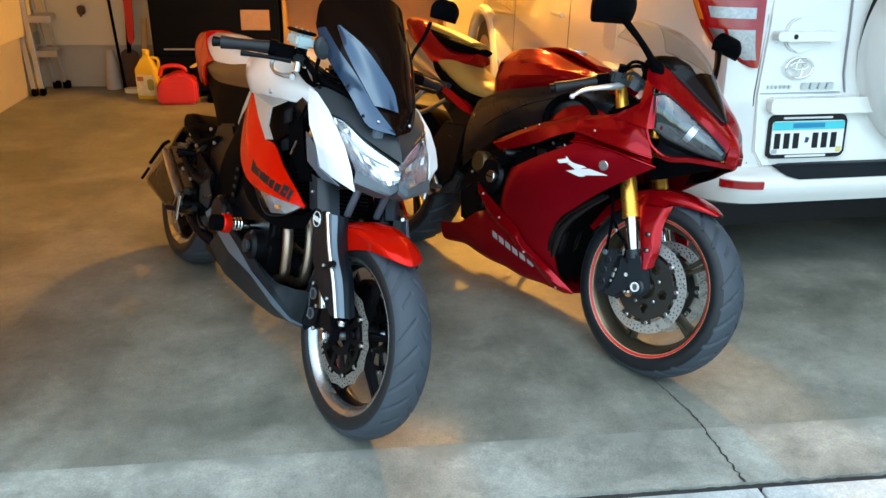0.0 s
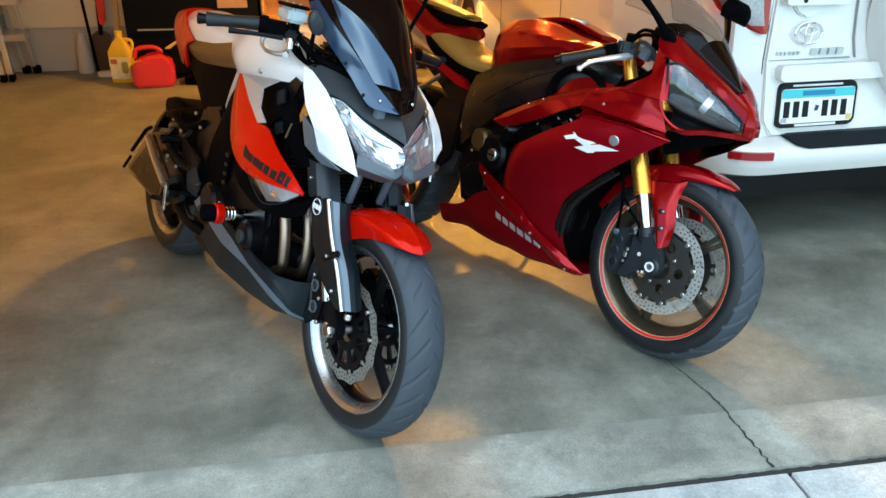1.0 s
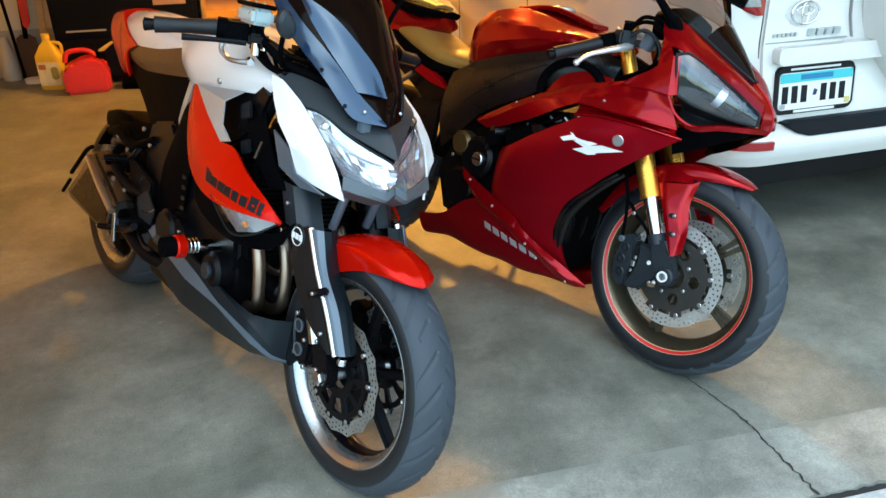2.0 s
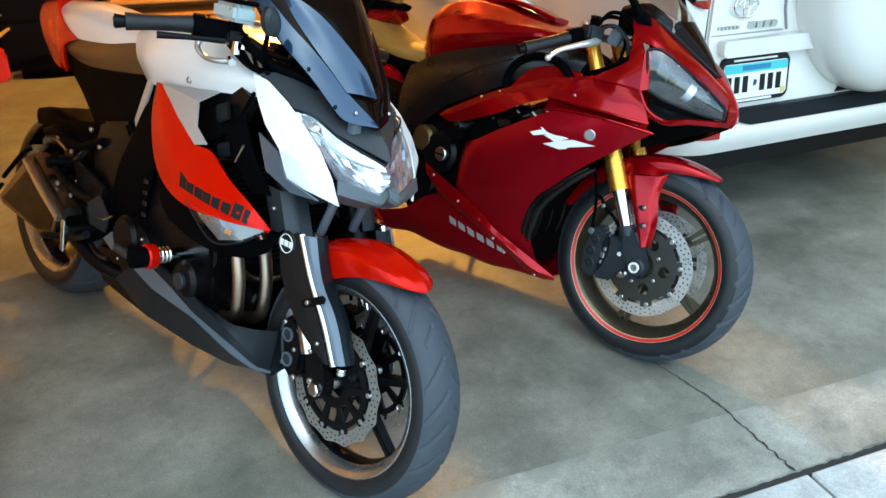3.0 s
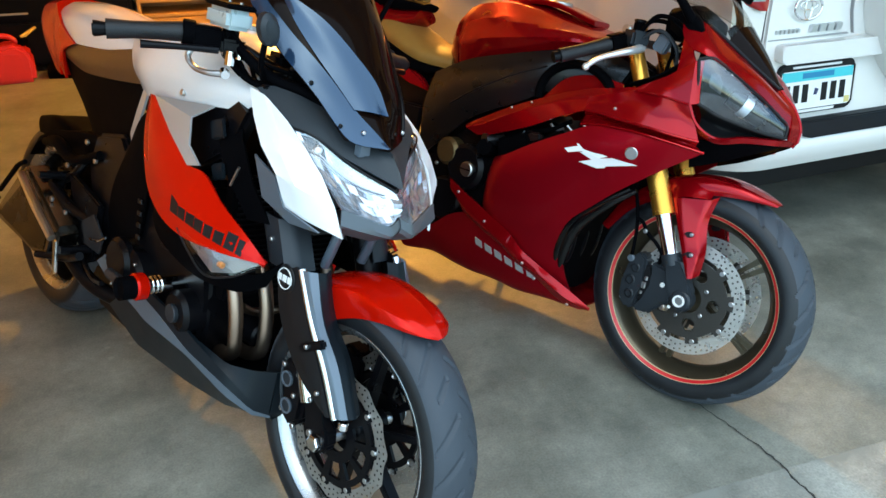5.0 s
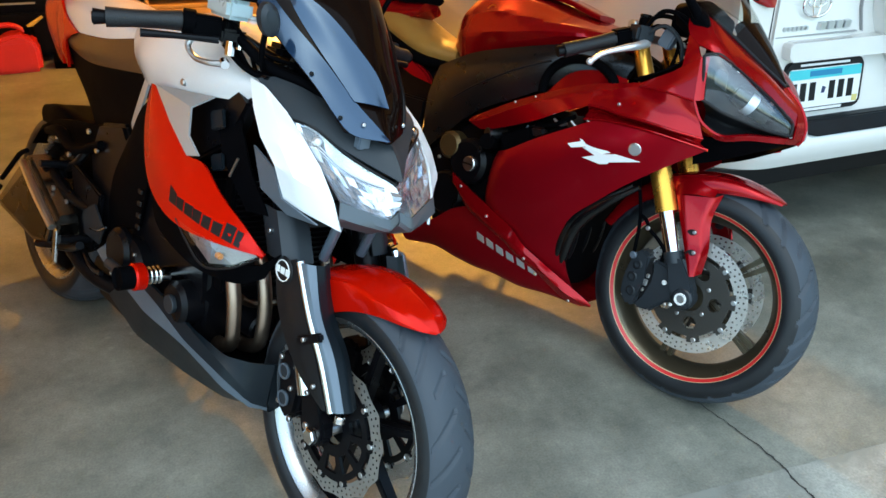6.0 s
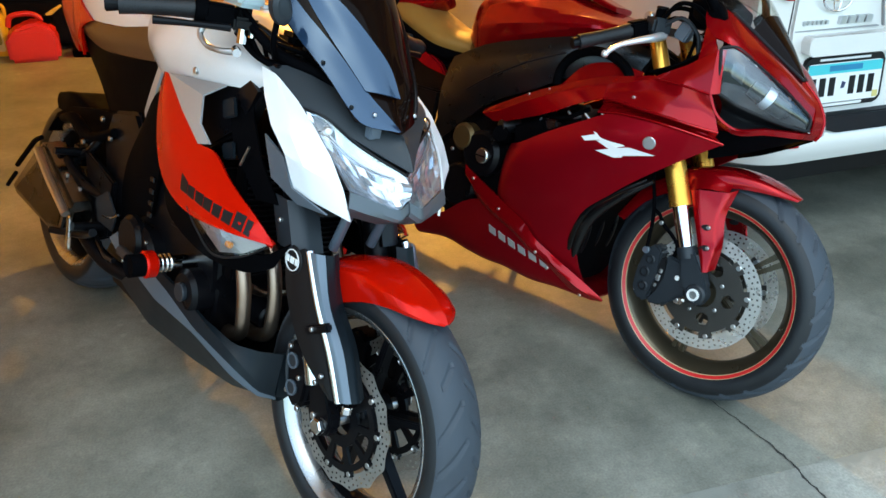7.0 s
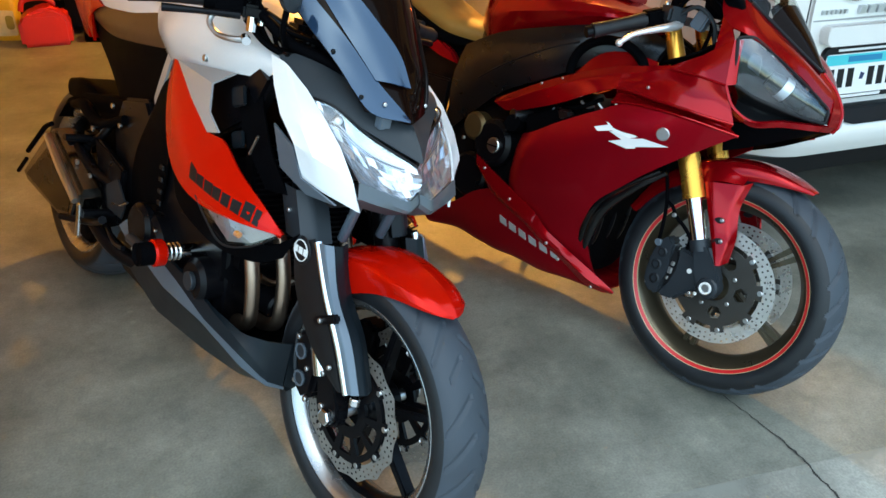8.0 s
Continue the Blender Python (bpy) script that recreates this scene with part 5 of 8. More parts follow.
        part("link_pipe", tube([(-0.80, s * 0.10, 0.26), (-0.92, s * 0.17, 0.29), (-1.06, s * 0.205, 0.37)], 0.022, 14, 16), M_SATIN, muf)
        # rear sets and swingarm
        part("swingarm", prism([(-0.86, 0.43), (-0.90, 0.36), (-1.10, 0.30), (-1.40, 0.275), (-1.48, 0.29), (-1.48, 0.335), (-1.36, 0.36), (-1.12, 0.40), (-0.98, 0.46)], s * 0.118, s * 0.148, bevel=0.010), M_SATIN, B, "black swingarm")
        rear = part("footpeg_bracket", prism([(-0.90, 0.52), (-0.92, 0.36), (-0.98, 0.33), (-1.02, 0.38), (-1.06, 0.50), (-1.10, 0.56), (-1.0, 0.54)], s * 0.160, s * 0.178, bevel=0.005), M_SATIN, B, "black footrest hanger")
        part("footpeg", tube([(-0.945, s * 0.175, 0.385), (-0.945, s * 0.255, 0.390)], [0.013, 0.011], 12, 6, False), M_SATIN, rear)
        part("pedal", tube([(-0.96, s * 0.19, 0.36), (-0.86, s * 0.20, 0.335), (-0.80, s * 0.205, 0.345)], 0.007, 8, 14), M_SATIN, rear)
        part("heel_plate", prism([(-0.86, 0.40), (-0.84, 0.45), (-0.90, 0.50), (-0.97, 0.46), (-0.95, 0.40)], s * 0.185, s * 0.190, bevel=0.002), M_GREY, rear)
        part("passenger_peg", tube([(-1.14, s * 0.15, 0.535), (-1.14, s * 0.24, 0.54)], [0.013, 0.010], 12, 6, False), M_SATIN, rear)
        part("peg_stub", drum((-0.685, s * 0.225, 0.408), 0.013, -0.035, 0.035, "x"), M_GREY, rear)
        part("peg_arm", tube([(-1.02, s * 0.16, 0.62), (-1.08, s * 0.165, 0.56), (-1.16, s * 0.16, 0.52)], 0.012, 10, 12), M_SATIN, rear)
        for x, q, z in ((-1.206, 0.172, 0.597), (-1.027, 0.162, 0.659), (-0.972, 0.162, 0.621), (-1.097, 0.182, 0.577), (-1.089, 0.222, 0.485), (-1.049, 0.202, 0.457), (-0.933, 0.182, 0.451), (-1.25, 0.202, 0.518)):
            bolt(rear, (x, s * q, z), 0.009)
        part("linkage", tube([(-0.96, s * 0.155, 0.64), (-1.10, s * 0.165, 0.59), (-1.22, s * 0.160, 0.61), (-1.36, s * 0.14, 0.58)], [0.012, 0.017, 0.018, 0.012], 12, 18), M_BLACK, rear)
        part("linkage", tube([(-0.93, s * 0.165, 0.46), (-1.06, s * 0.185, 0.47), (-1.18, s * 0.195, 0.505), (-1.28, s * 0.185, 0.52)], [0.010, 0.016, 0.017, 0.010], 12, 18), M_SATIN, rear)
        part("fluid_pot", drum((-1.180, s * 0.190, 0.500), 0.022, -0.030, 0.032, bevel=0.004), M_SATIN, rear, "small black fluid pot")
        part("pot_cap", drum((-1.180, s * 0.214, 0.497), 0.015, -0.008, 0.010, bevel=0.004), M_CHROME, rear)
        part("pushrod", tube([(-1.075, s * 0.262, 0.335), (-0.98, s * 0.215, 0.352), (-0.89, s * 0.225, 0.390)], [0.010, 0.012, 0.011], 10, 12), M_SATIN, rear)
        part("pivot_cover", drum((-0.735, s * 0.185, 0.430), 0.060, -0.02, 0.014, bevel=0.010, seg=32), M_SATIN, rear)
        part("spring_plate", prism([(-0.845, 0.392), (-0.800, 0.425), (-0.770, 0.400), (-0.790, 0.372)], s * 0.196, s * 0.202, bevel=0.002), M_GREYL, rear, "pale brushed heel guard")
        part("brake_rod", tube([(-0.880, s * 0.206, 0.440), (-0.820, s * 0.212, 0.455), (-0.775, s * 0.214, 0.478)], 0.003, 8, 10), M_CHROME, rear, "thin bright brake rod")
        part("rear_caliper", block(-1.28, -1.19, s * 0.08, s * 0.14, 0.46, 0.54, 0.015), M_SATIN, rear)
    # chamber and frame plates added to block lamp light leaking under the bike
    part("exhaust_chamber", prism([(-0.62, 0.20), (-0.66, 0.31), (-0.84, 0.33), (-1.02, 0.33), (-1.06, 0.26), (-0.98, 0.19), (-0.72, 0.175)], -0.125, 0.125, bevel=0.02), M_SATIN, B, "black exhaust chamber under the engine")
    part("rear_guard", prism([(-1.55, 0.49), (-1.47, 0.57), (-1.36, 0.615), (-1.18, 0.650), (-1.00, 0.68), (-0.90, 0.60), (-0.92, 0.46), (-1.06, 0.42), (-1.16, 0.50), (-1.28, 0.575), (-1.42, 0.585), (-1.50, 0.535)], -0.118, 0.118, bevel=0.012), M_BLACK, B, "black guard over the rear wheel")
    for s in (-1, 1):
        part("frame_plate", prism([(-0.80, 0.66), (-0.86, 0.72), (-1.00, 0.69), (-1.04, 0.60), (-0.99, 0.42), (-0.90, 0.33), (-0.82, 0.40)], s * 0.122, s * 0.150, bevel=0.010), M_SATIN, B, "black frame plate behind the engine")
        part("chain_run", prism([(-0.92, 0.40), (-1.42, 0.335), (-1.42, 0.315), (-0.92, 0.375)], s * 0.082, s * 0.094, bevel=0.003), M_SATIN, B)
    part("shock", tube([(-0.92, 0, 0.40), (-1.04, 0, 0.62)], 0.032, 14, 6, False), M_SATIN, B)
    part("rear_hugger", fender_mesh(-1.44, 0.31, 0.325, [(35, 0.085, 0.05, 0.004), (60, 0.095, 0.07, 0.004), (90, 0.098, 0.07, 0.004), (112, 0.09, 0.05, 0.004)]), M_BLACK, B, "black rear hugger")

    # seat and tail
    part("seat_cover", skin([[(-1.300, -0.120, 0.896), (-1.385, -0.106, 0.945), (-1.440, -0.05, 0.985), (-1.450, 0, 0.992)], [(-1.24, -0.124, 0.892), (-1.27, -0.116, 0.955), (-1.29, -0.06, 0.994), (-1.29, 0, 1.004)],
                             [(-1.08, -0.128, 0.900), (-1.08, -0.118, 0.950), (-1.08, -0.07, 0.978), (-1.08, 0, 0.990)], [(-0.860, -0.126, 0.930), (-0.860, -0.118, 0.945), (-0.860, -0.06, 0.958), (-0.860, 0, 0.964)]], 32, 26), M_PEARL, B, "pearl-white seat cover")
    for s in (-1, 1):
        seat = [[(-1.335, s * 0.104, 0.886), (-1.22, s * 0.124, 0.890), (-1.04, s * 0.134, 0.903), (-0.875, s * 0.126, 0.932)],
                [(-1.34, s * 0.112, 0.860), (-1.19, s * 0.132, 0.856), (-1.02, s * 0.142, 0.868), (-0.84, s * 0.136, 0.895)],
                [(-1.335, s * 0.102, 0.836), (-1.16, s * 0.122, 0.824), (-1.00, s * 0.134, 0.836), (-0.815, s * 0.128, 0.856)]]
        part("seat", Sheet(seat, 24, 10).solid(0.02), M_LEATHER, B, "leather seat side with warm lamp light in its brown")
        under = [[(-1.345, s * 0.100, 0.836), (-1.26, s * 0.110, 0.832), (-1.14, s * 0.122, 0.824), (-0.98, s * 0.132, 0.836), (-0.80, s * 0.128, 0.858)],
                 [(-1.315, s * 0.096, 0.790), (-1.22, s * 0.104, 0.758), (-1.12, s * 0.115, 0.742), (-0.98, s * 0.122, 0.738), (-0.82, s * 0.128, 0.780)],
                 [(-1.255, s * 0.088, 0.735), (-1.17, s * 0.096, 0.682), (-1.08, s * 0.106, 0.625), (-0.97, s * 0.116, 0.600), (-0.85, s * 0.122, 0.690)]]
        part("side_cover", Sheet(under, 24, 12).solid(0.008), M_BLACK, B, "black plastic side cover")
    tail = part("tail", skin([[(-1.352, -0.110, 0.782), (-1.350, -0.120, 0.850), (-1.375, -0.116, 0.925), (-1.415, -0.104, 0.976), (-1.440, -0.055, 0.992), (-1.455, 0, 0.998)],
                              [(-1.425, -0.096, 0.790), (-1.445, -0.108, 0.850), (-1.475, -0.104, 0.930), (-1.500, -0.088, 0.970), (-1.510, -0.045, 0.984), (-1.512, 0, 0.990)],
                              [(-1.530, -0.076, 0.835), (-1.550, -0.088, 0.875), (-1.575, -0.084, 0.930), (-1.590, -0.066, 0.958), (-1.595, -0.035, 0.968), (-1.596, 0, 0.972)],
                              [(-1.620, -0.040, 0.885), (-1.630, -0.048, 0.905), (-1.640, -0.046, 0.930), (-1.645, -0.034, 0.944), (-1.646, -0.018, 0.950), (-1.646, 0, 0.952)]], 32, 24), M_ORANGE, B, "candy-orange tail cowl")
    for s in (-1, 1):
        flap = [[(-1.395, s * 0.112, 0.980), (-1.352, s * 0.121, 0.945), (-1.300, s * 0.127, 0.918), (-1.212, s * 0.131, 0.890)],
                [(-1.420, s * 0.112, 0.930), (-1.375, s * 0.121, 0.898), (-1.320, s * 0.126, 0.876), (-1.240, s * 0.130, 0.882)],
                [(-1.420, s * 0.108, 0.850), (-1.385, s * 0.112, 0.825), (-1.345, s * 0.118, 0.818), (-1.310, s * 0.122, 0.850)],
                [(-1.350, s * 0.104, 0.795), (-1.340, s * 0.106, 0.790), (-1.328, s * 0.108, 0.785), (-1.318, s * 0.110, 0.778)]]
        part("tail_flap", Sheet(flap, 18, 8).solid(0.008), M_ORANGE, tail)
    part("side_stand", tube([(-0.80, 0.13, 0.28), (-0.76, 0.22, 0.15), (-0.74, 0.30, 0.083)], 0.011, 10, 10), M_SATIN, B, "black side stand")
    return B


naked = naked_bike()


# ---- red sports motorcycle ----
M_LENS_SHINY = clear("shiny_clear_lens", (0.92, 0.95, 0.98), 0.085)


def sport_bike():
    B = bike_at("motorcycle", (0.838, 2.850, 0), -60.0, 15, "wine-red faired sport motorcycle with gold forks and tan seat")
    fx = lambda z: -0.0145 - 0.475 * (z - 0.30)

    wheel(B, "front_wheel", 0, 0.298, 0.304, 0.066, 0.047, 5, "y", M_BRONZE, "black front tyre with slanted tread grooves", "dark bronze five-spoke wheel", 0.155, 0.062, 0, 0.75)
    wheel(B, "rear_wheel", -1.415, 0.310, 0.312, 0.095, 0.078, 5, "y", M_BRONZE, "wide black rear tyre", "dark bronze rear wheel", 0.110, 0.085, 0, 0.2)
    part("axle", drum((0, 0, 0.298), 0.012, -0.120, 0.120, bevel=0.003), M_ALU, B)
    part("axle_ring", lathe([(0.011, -0.1235), (0.016, -0.1235), (0.016, -0.119), (0.011, -0.119)], 30, True, (0, 0, 0.298)), M_WHITE, B, "pale ring round the axle")

    for s in (-1, 1):
        y = s * 0.092
        leg = part("fork_leg", tube([(fx(0.512), y, 0.512), (fx(0.545), y, 0.545), (fx(0.55), y, 0.55), (fx(0.93), y, 0.93)], [0.0285, 0.0285, 0.0262, 0.0225, 0.0200], 24, 14, False), M_GOLD, B, "gold-anodised upper fork tube")
        part("dust_seal", tube([(fx(0.503), y, 0.503), (fx(0.518), y, 0.518)], 0.0295, 24, 4, False), M_GOLD, leg)
        part("slider", tube([(fx(0.385), y, 0.385), (fx(0.510), y, 0.510)], 0.0215, 24, 6, False), M_STANCHION, leg, "bright fork slider")
        part("axle_holder", prism([(-0.072, 0.405), (-0.074, 0.385), (-0.046, 0.325), (-0.030, 0.284), (-0.012, 0.264), (0.014, 0.264), (0.029, 0.288), (0.026, 0.322), (0.004, 0.352), (-0.026, 0.405)], y - 0.020, y + 0.022, bevel=0.009), M_GREY, leg, "dark grey fork foot")
        part("foot_collar", tube([(fx(0.378), y, 0.378), (fx(0.406), y, 0.406)], 0.0262, 20, 4, False), M_GREY, leg, "dark grey collar of the fork foot")
        part("axle_boss", drum((0, y, 0.298), 0.028, -0.024, 0.024, bevel=0.005, seg=30), M_GREY, leg)
        part("reflector", block(-0.028, -0.020, y + s * 0.020, y + s * 0.0235, 0.268, 0.276, 0.001, 1), M_WHITE, leg)
        cal = part("brake_caliper", prism([(-0.118, 0.374), (-0.143, 0.388), (-0.170, 0.362), (-0.182, 0.300), (-0.180, 0.242), (-0.152, 0.217), (-0.124, 0.232), (-0.128, 0.300)], s * 0.046, s * 0.100, bevel=0.008), M_GREY, B, "dark grey six-piston brake caliper")
        # solid black strip paints the shaded gap between caliper and arm
        part("caliper_gap_shade", prism([(-0.130, 0.352), (-0.108, 0.352), (-0.098, 0.300), (-0.112, 0.250), (-0.134, 0.250)], s * 0.060, s * 0.090, bevel=0.002), M_INK, cal)
        part("caliper_bridge", prism([(-0.105, 0.372), (-0.062, 0.362), (-0.030, 0.318), (-0.030, 0.280), (-0.088, 0.226), (-0.130, 0.222), (-0.128, 0.242), (-0.104, 0.262), (-0.092, 0.305), (-0.106, 0.348)], s * 0.068, s * 0.097, bevel=0.006), M_GREY, cal, "dark grey caliper arm")
        for q, r in (((-0.147, 0.340), 0.0135), ((-0.154, 0.303), 0.0145), ((-0.148, 0.264), 0.0140)):
            cup = part("piston_cap", drum((q[0], s * 0.1005, q[1]), r, -0.003, 0.004), M_GREY, cal)
            part("cap_ring", lathe([(r * 0.62, -0.0012), (r * 0.78, -0.0012), (r * 0.78, 0.0012), (r * 0.62, 0.0012)], 24, True, (q[0], s * 0.1050, q[1])), M_INK, cup)
        for q, w, h in (((-0.113, 0.318), 0.010, 0.012), ((-0.116, 0.298), 0.012, 0.018), ((-0.119, 0.276), 0.008, 0.010)):
            part("pad_pin", block(q[0] - w / 2, q[0] + w / 2, s * 0.088, s * 0.096, q[1] - h / 2, q[1] + h / 2, 0.002, 1), M_ALU, cal, "bright brake pad pin")
        bolt(cal, (-0.170, s * 0.092, 0.245), 0.006)
        part("caliper_bolt", drum((-0.062, s * 0.0985, 0.318), 0.007, -0.002, 0.003), M_WHITE, cal)
        bolt(cal, (-0.040, s * 0.112, 0.266), 0.006)
        hose = [(-0.167, s * 0.098, 0.362), (-0.166, s * 0.104, 0.400), (-0.169, s * 0.104, 0.440), (-0.176, s * 0.104, 0.480), (-0.203, s * 0.100, 0.556), (-0.235, s * 0.085, 0.640)]
        part("brake_hose", tube(hose, 0.0052, 8, 28), M_BLACK, cal, "black brake hose")
        part("banjo", drum((-0.166, s * 0.100, 0.362), 0.010, -0.006, 0.006), M_GREYL, cal)
        part("banjo_hose", tube([(-0.172, s * 0.104, 0.474), (-0.155, s * 0.108, 0.468), (-0.138, s * 0.108, 0.447), (-0.105, s * 0.108, 0.425), (-0.082, s * 0.106, 0.400), (-0.086, s * 0.100, 0.372)], 0.0052, 8, 24), M_BLACK, cal)
        bolt(cal, (-0.140, s * 0.113, 0.448), 0.007)
    part("lower_clamp", prism([(-0.265, -0.13), (-0.185, -0.135), (-0.16, -0.05), (-0.16, 0.05), (-0.185, 0.135), (-0.265, 0.13)], 0.735, 0.77, "z", 0.006), M_SATIN, B)
    part("upper_clamp", prism([(-0.350, -0.13), (-0.275, -0.135), (-0.255, -0.05), (-0.255, 0.05), (-0.275, 0.135), (-0.350, 0.13)], 0.915, 0.935, "z", 0.006), M_ALU, B)

    # front fender with its fork flaps
    fen = part("front_fender", fender_mesh(0, 0.298, 0.320, [(63.5, 0.020, 0.002, 0.008, 0.006), (69, 0.042, 0.009, 0.010, 0.003), (80, 0.060, 0.024, 0.011), (92, 0.068, 0.038, 0.011), (106, 0.072, 0.055, 0.010),
                                                           (122, 0.070, 0.045, 0.012), (140, 0.066, 0.035, 0.008), (158, 0.060, 0.025, 0.006)]), M_RED, B, "glossy red front fender")
    for s in (-1, 1):
        flap = [[(-0.100, s * 0.083, 0.550), (-0.064, s * 0.096, 0.484), (-0.030, s * 0.106, 0.420), (0.000, s * 0.112, 0.362)],
                [(-0.086, s * 0.085, 0.555), (-0.052, s * 0.099, 0.487), (-0.021, s * 0.109, 0.421), (0.003, s * 0.114, 0.361)],
                [(-0.004, s * 0.078, 0.570), (-0.011, s * 0.092, 0.497), (0.011, s * 0.104, 0.427), (0.013, s * 0.110, 0.364)],
                [(0.012, s * 0.062, 0.582), (0.004, s * 0.072, 0.515), (0.022, s * 0.080, 0.430), (0.024, s * 0.088, 0.374)]]
        part("fork_flap", Sheet(flap, 24, 16, sv=False).solid(0.004), M_RED, fen, "red fender flap over the fork")
        bridge = [[(-0.104, s * 0.082, 0.545), (-0.084, s * 0.085, 0.557), (-0.004, s * 0.078, 0.571)], [(-0.112, s * 0.066, 0.592), (-0.075, s * 0.068, 0.606), (0.0, s * 0.062, 0.600)]]
        part("flap_root", Sheet(bridge, 12, 6).solid(0.004), M_RED, fen)
        for q, d in (((-0.028, 0.471), 0.0995), ((-0.013, 0.421), 0.1070)):
            # flat black oval paints the shade of a recess round each bolt
            dish = turned(drum((0, 0, 0), 0.0085, -0.002, 0.002), Matrix.Translation((q[0], s * d, q[1])) @ Matrix.Rotation(radians(-18), 4, "Y") @ Matrix.Diagonal((1.75, 1, 1, 1)))
            part("bolt_recess_shade", dish, M_INK, fen, "black oval disc painted as bolt recess shade")
            bolt(fen, (q[0] + 0.009, s * (d + 0.0025), q[1] + 0.003), 0.0060)

    # fairing: side panels
    side = [[(-0.595, -0.200, 0.546), (-0.490, -0.216, 0.605), (-0.382, -0.224, 0.662), (-0.306, -0.225, 0.699), (-0.212, -0.222, 0.704), (-0.115, -0.207, 0.700), (-0.021, -0.178, 0.690)],
            [(-0.600, -0.207, 0.505), (-0.490, -0.224, 0.555), (-0.390, -0.232, 0.600), (-0.305, -0.232, 0.638), (-0.235, -0.222, 0.638), (-0.175, -0.204, 0.628), (-0.120, -0.184, 0.617)],
            [(-0.604, -0.206, 0.450), (-0.510, -0.220, 0.485), (-0.430, -0.224, 0.510), (-0.370, -0.218, 0.520), (-0.315, -0.205, 0.515), (-0.280, -0.194, 0.505), (-0.262, -0.186, 0.497)],
            [(-0.606, -0.195, 0.385), (-0.530, -0.204, 0.400), (-0.465, -0.204, 0.410), (-0.415, -0.198, 0.412), (-0.380, -0.190, 0.408), (-0.362, -0.182, 0.402), (-0.350, -0.176, 0.396)],
            [(-0.555, -0.174, 0.312), (-0.500, -0.178, 0.318), (-0.455, -0.175, 0.322), (-0.420, -0.170, 0.325), (-0.395, -0.165, 0.327), (-0.376, -0.160, 0.328), (-0.352, -0.156, 0.328)],
            [(-0.455, -0.146, 0.228), (-0.428, -0.145, 0.232), (-0.404, -0.143, 0.236), (-0.383, -0.141, 0.240), (-0.365, -0.139, 0.244), (-0.348, -0.137, 0.248), (-0.334, -0.134, 0.252)],
            [(-0.306, -0.109, 0.182), (-0.305, -0.109, 0.182), (-0.304, -0.109, 0.183), (-0.303, -0.109, 0.183), (-0.302, -0.109, 0.184), (-0.301, -0.109, 0.184), (-0.300, -0.109, 0.184)]]
    strip = [[(-0.760, -0.196, 0.436), (-0.691, -0.198, 0.408), (-0.590, -0.196, 0.368), (-0.505, -0.190, 0.330), (-0.470, -0.178, 0.296), (-0.420, -0.165, 0.270), (-0.300, -0.135, 0.214), (-0.250, -0.104, 0.180)],
             [(-0.750, -0.200, 0.412), (-0.680, -0.203, 0.366), (-0.595, -0.202, 0.330), (-0.518, -0.196, 0.300), (-0.480, -0.186, 0.274), (-0.425, -0.172, 0.252), (-0.296, -0.138, 0.192), (-0.250, -0.104, 0.178)],
             [(-0.735, -0.190, 0.392), (-0.684, -0.194, 0.350), (-0.600, -0.192, 0.314), (-0.522, -0.186, 0.284), (-0.484, -0.176, 0.258), (-0.428, -0.160, 0.234), (-0.305, -0.124, 0.174), (-0.252, -0.102, 0.174)]]
    belly = [[(-0.980, -0.150, 0.215), (-0.850, -0.168, 0.250), (-0.735, -0.184, 0.330), (-0.684, -0.192, 0.348), (-0.600, -0.190, 0.312), (-0.522, -0.184, 0.282), (-0.428, -0.158, 0.232), (-0.252, -0.101, 0.173)],
             [(-0.980, -0.142, 0.190), (-0.850, -0.158, 0.222), (-0.735, -0.172, 0.250), (-0.672, -0.178, 0.262), (-0.590, -0.174, 0.246), (-0.510, -0.165, 0.224), (-0.415, -0.142, 0.192), (-0.262, -0.100, 0.170)],
             [(-0.970, -0.125, 0.150), (-0.840, -0.130, 0.172), (-0.735, -0.138, 0.165), (-0.665, -0.140, 0.162), (-0.590, -0.138, 0.166), (-0.500, -0.130, 0.158), (-0.405, -0.122, 0.166), (-0.285, -0.098, 0.162)],
             [(-0.930, 0, 0.158), (-0.840, 0, 0.165), (-0.745, 0, 0.155), (-0.655, 0, 0.152), (-0.580, 0, 0.152), (-0.490, 0, 0.150), (-0.405, 0, 0.155), (-0.300, 0, 0.155)]]
    upper = [[(-0.738, -0.190, 0.612), (-0.690, -0.194, 0.638), (-0.585, -0.198, 0.694), (-0.484, -0.200, 0.739), (-0.400, -0.199, 0.772), (-0.342, -0.198, 0.790)],
             [(-0.735, -0.202, 0.602), (-0.680, -0.208, 0.620), (-0.585, -0.216, 0.668), (-0.484, -0.218, 0.715), (-0.400, -0.216, 0.750), (-0.342, -0.213, 0.768)],
             [(-0.690, -0.200, 0.588), (-0.660, -0.202, 0.594), (-0.580, -0.210, 0.622), (-0.490, -0.216, 0.660), (-0.410, -0.220, 0.702), (-0.342, -0.221, 0.731)]]
    # creased shoulder: each row is one crease from the arm to the lamp
    crest = [(-0.342, -0.198, 0.790), (-0.280, -0.198, 0.802), (-0.222, -0.196, 0.816), (-0.152, -0.196, 0.855), (-0.089, -0.197, 0.903)]
    fold_a = [(-0.342, -0.213, 0.768), (-0.280, -0.212, 0.786), (-0.220, -0.207, 0.806), (-0.154, -0.209, 0.806), (-0.076, -0.199, 0.799)]
    fold_b = [(-0.342, -0.221, 0.731), (-0.310, -0.223, 0.733), (-0.236, -0.223, 0.728), (-0.168, -0.217, 0.725), (-0.104, -0.207, 0.720), (-0.036, -0.182, 0.716)]
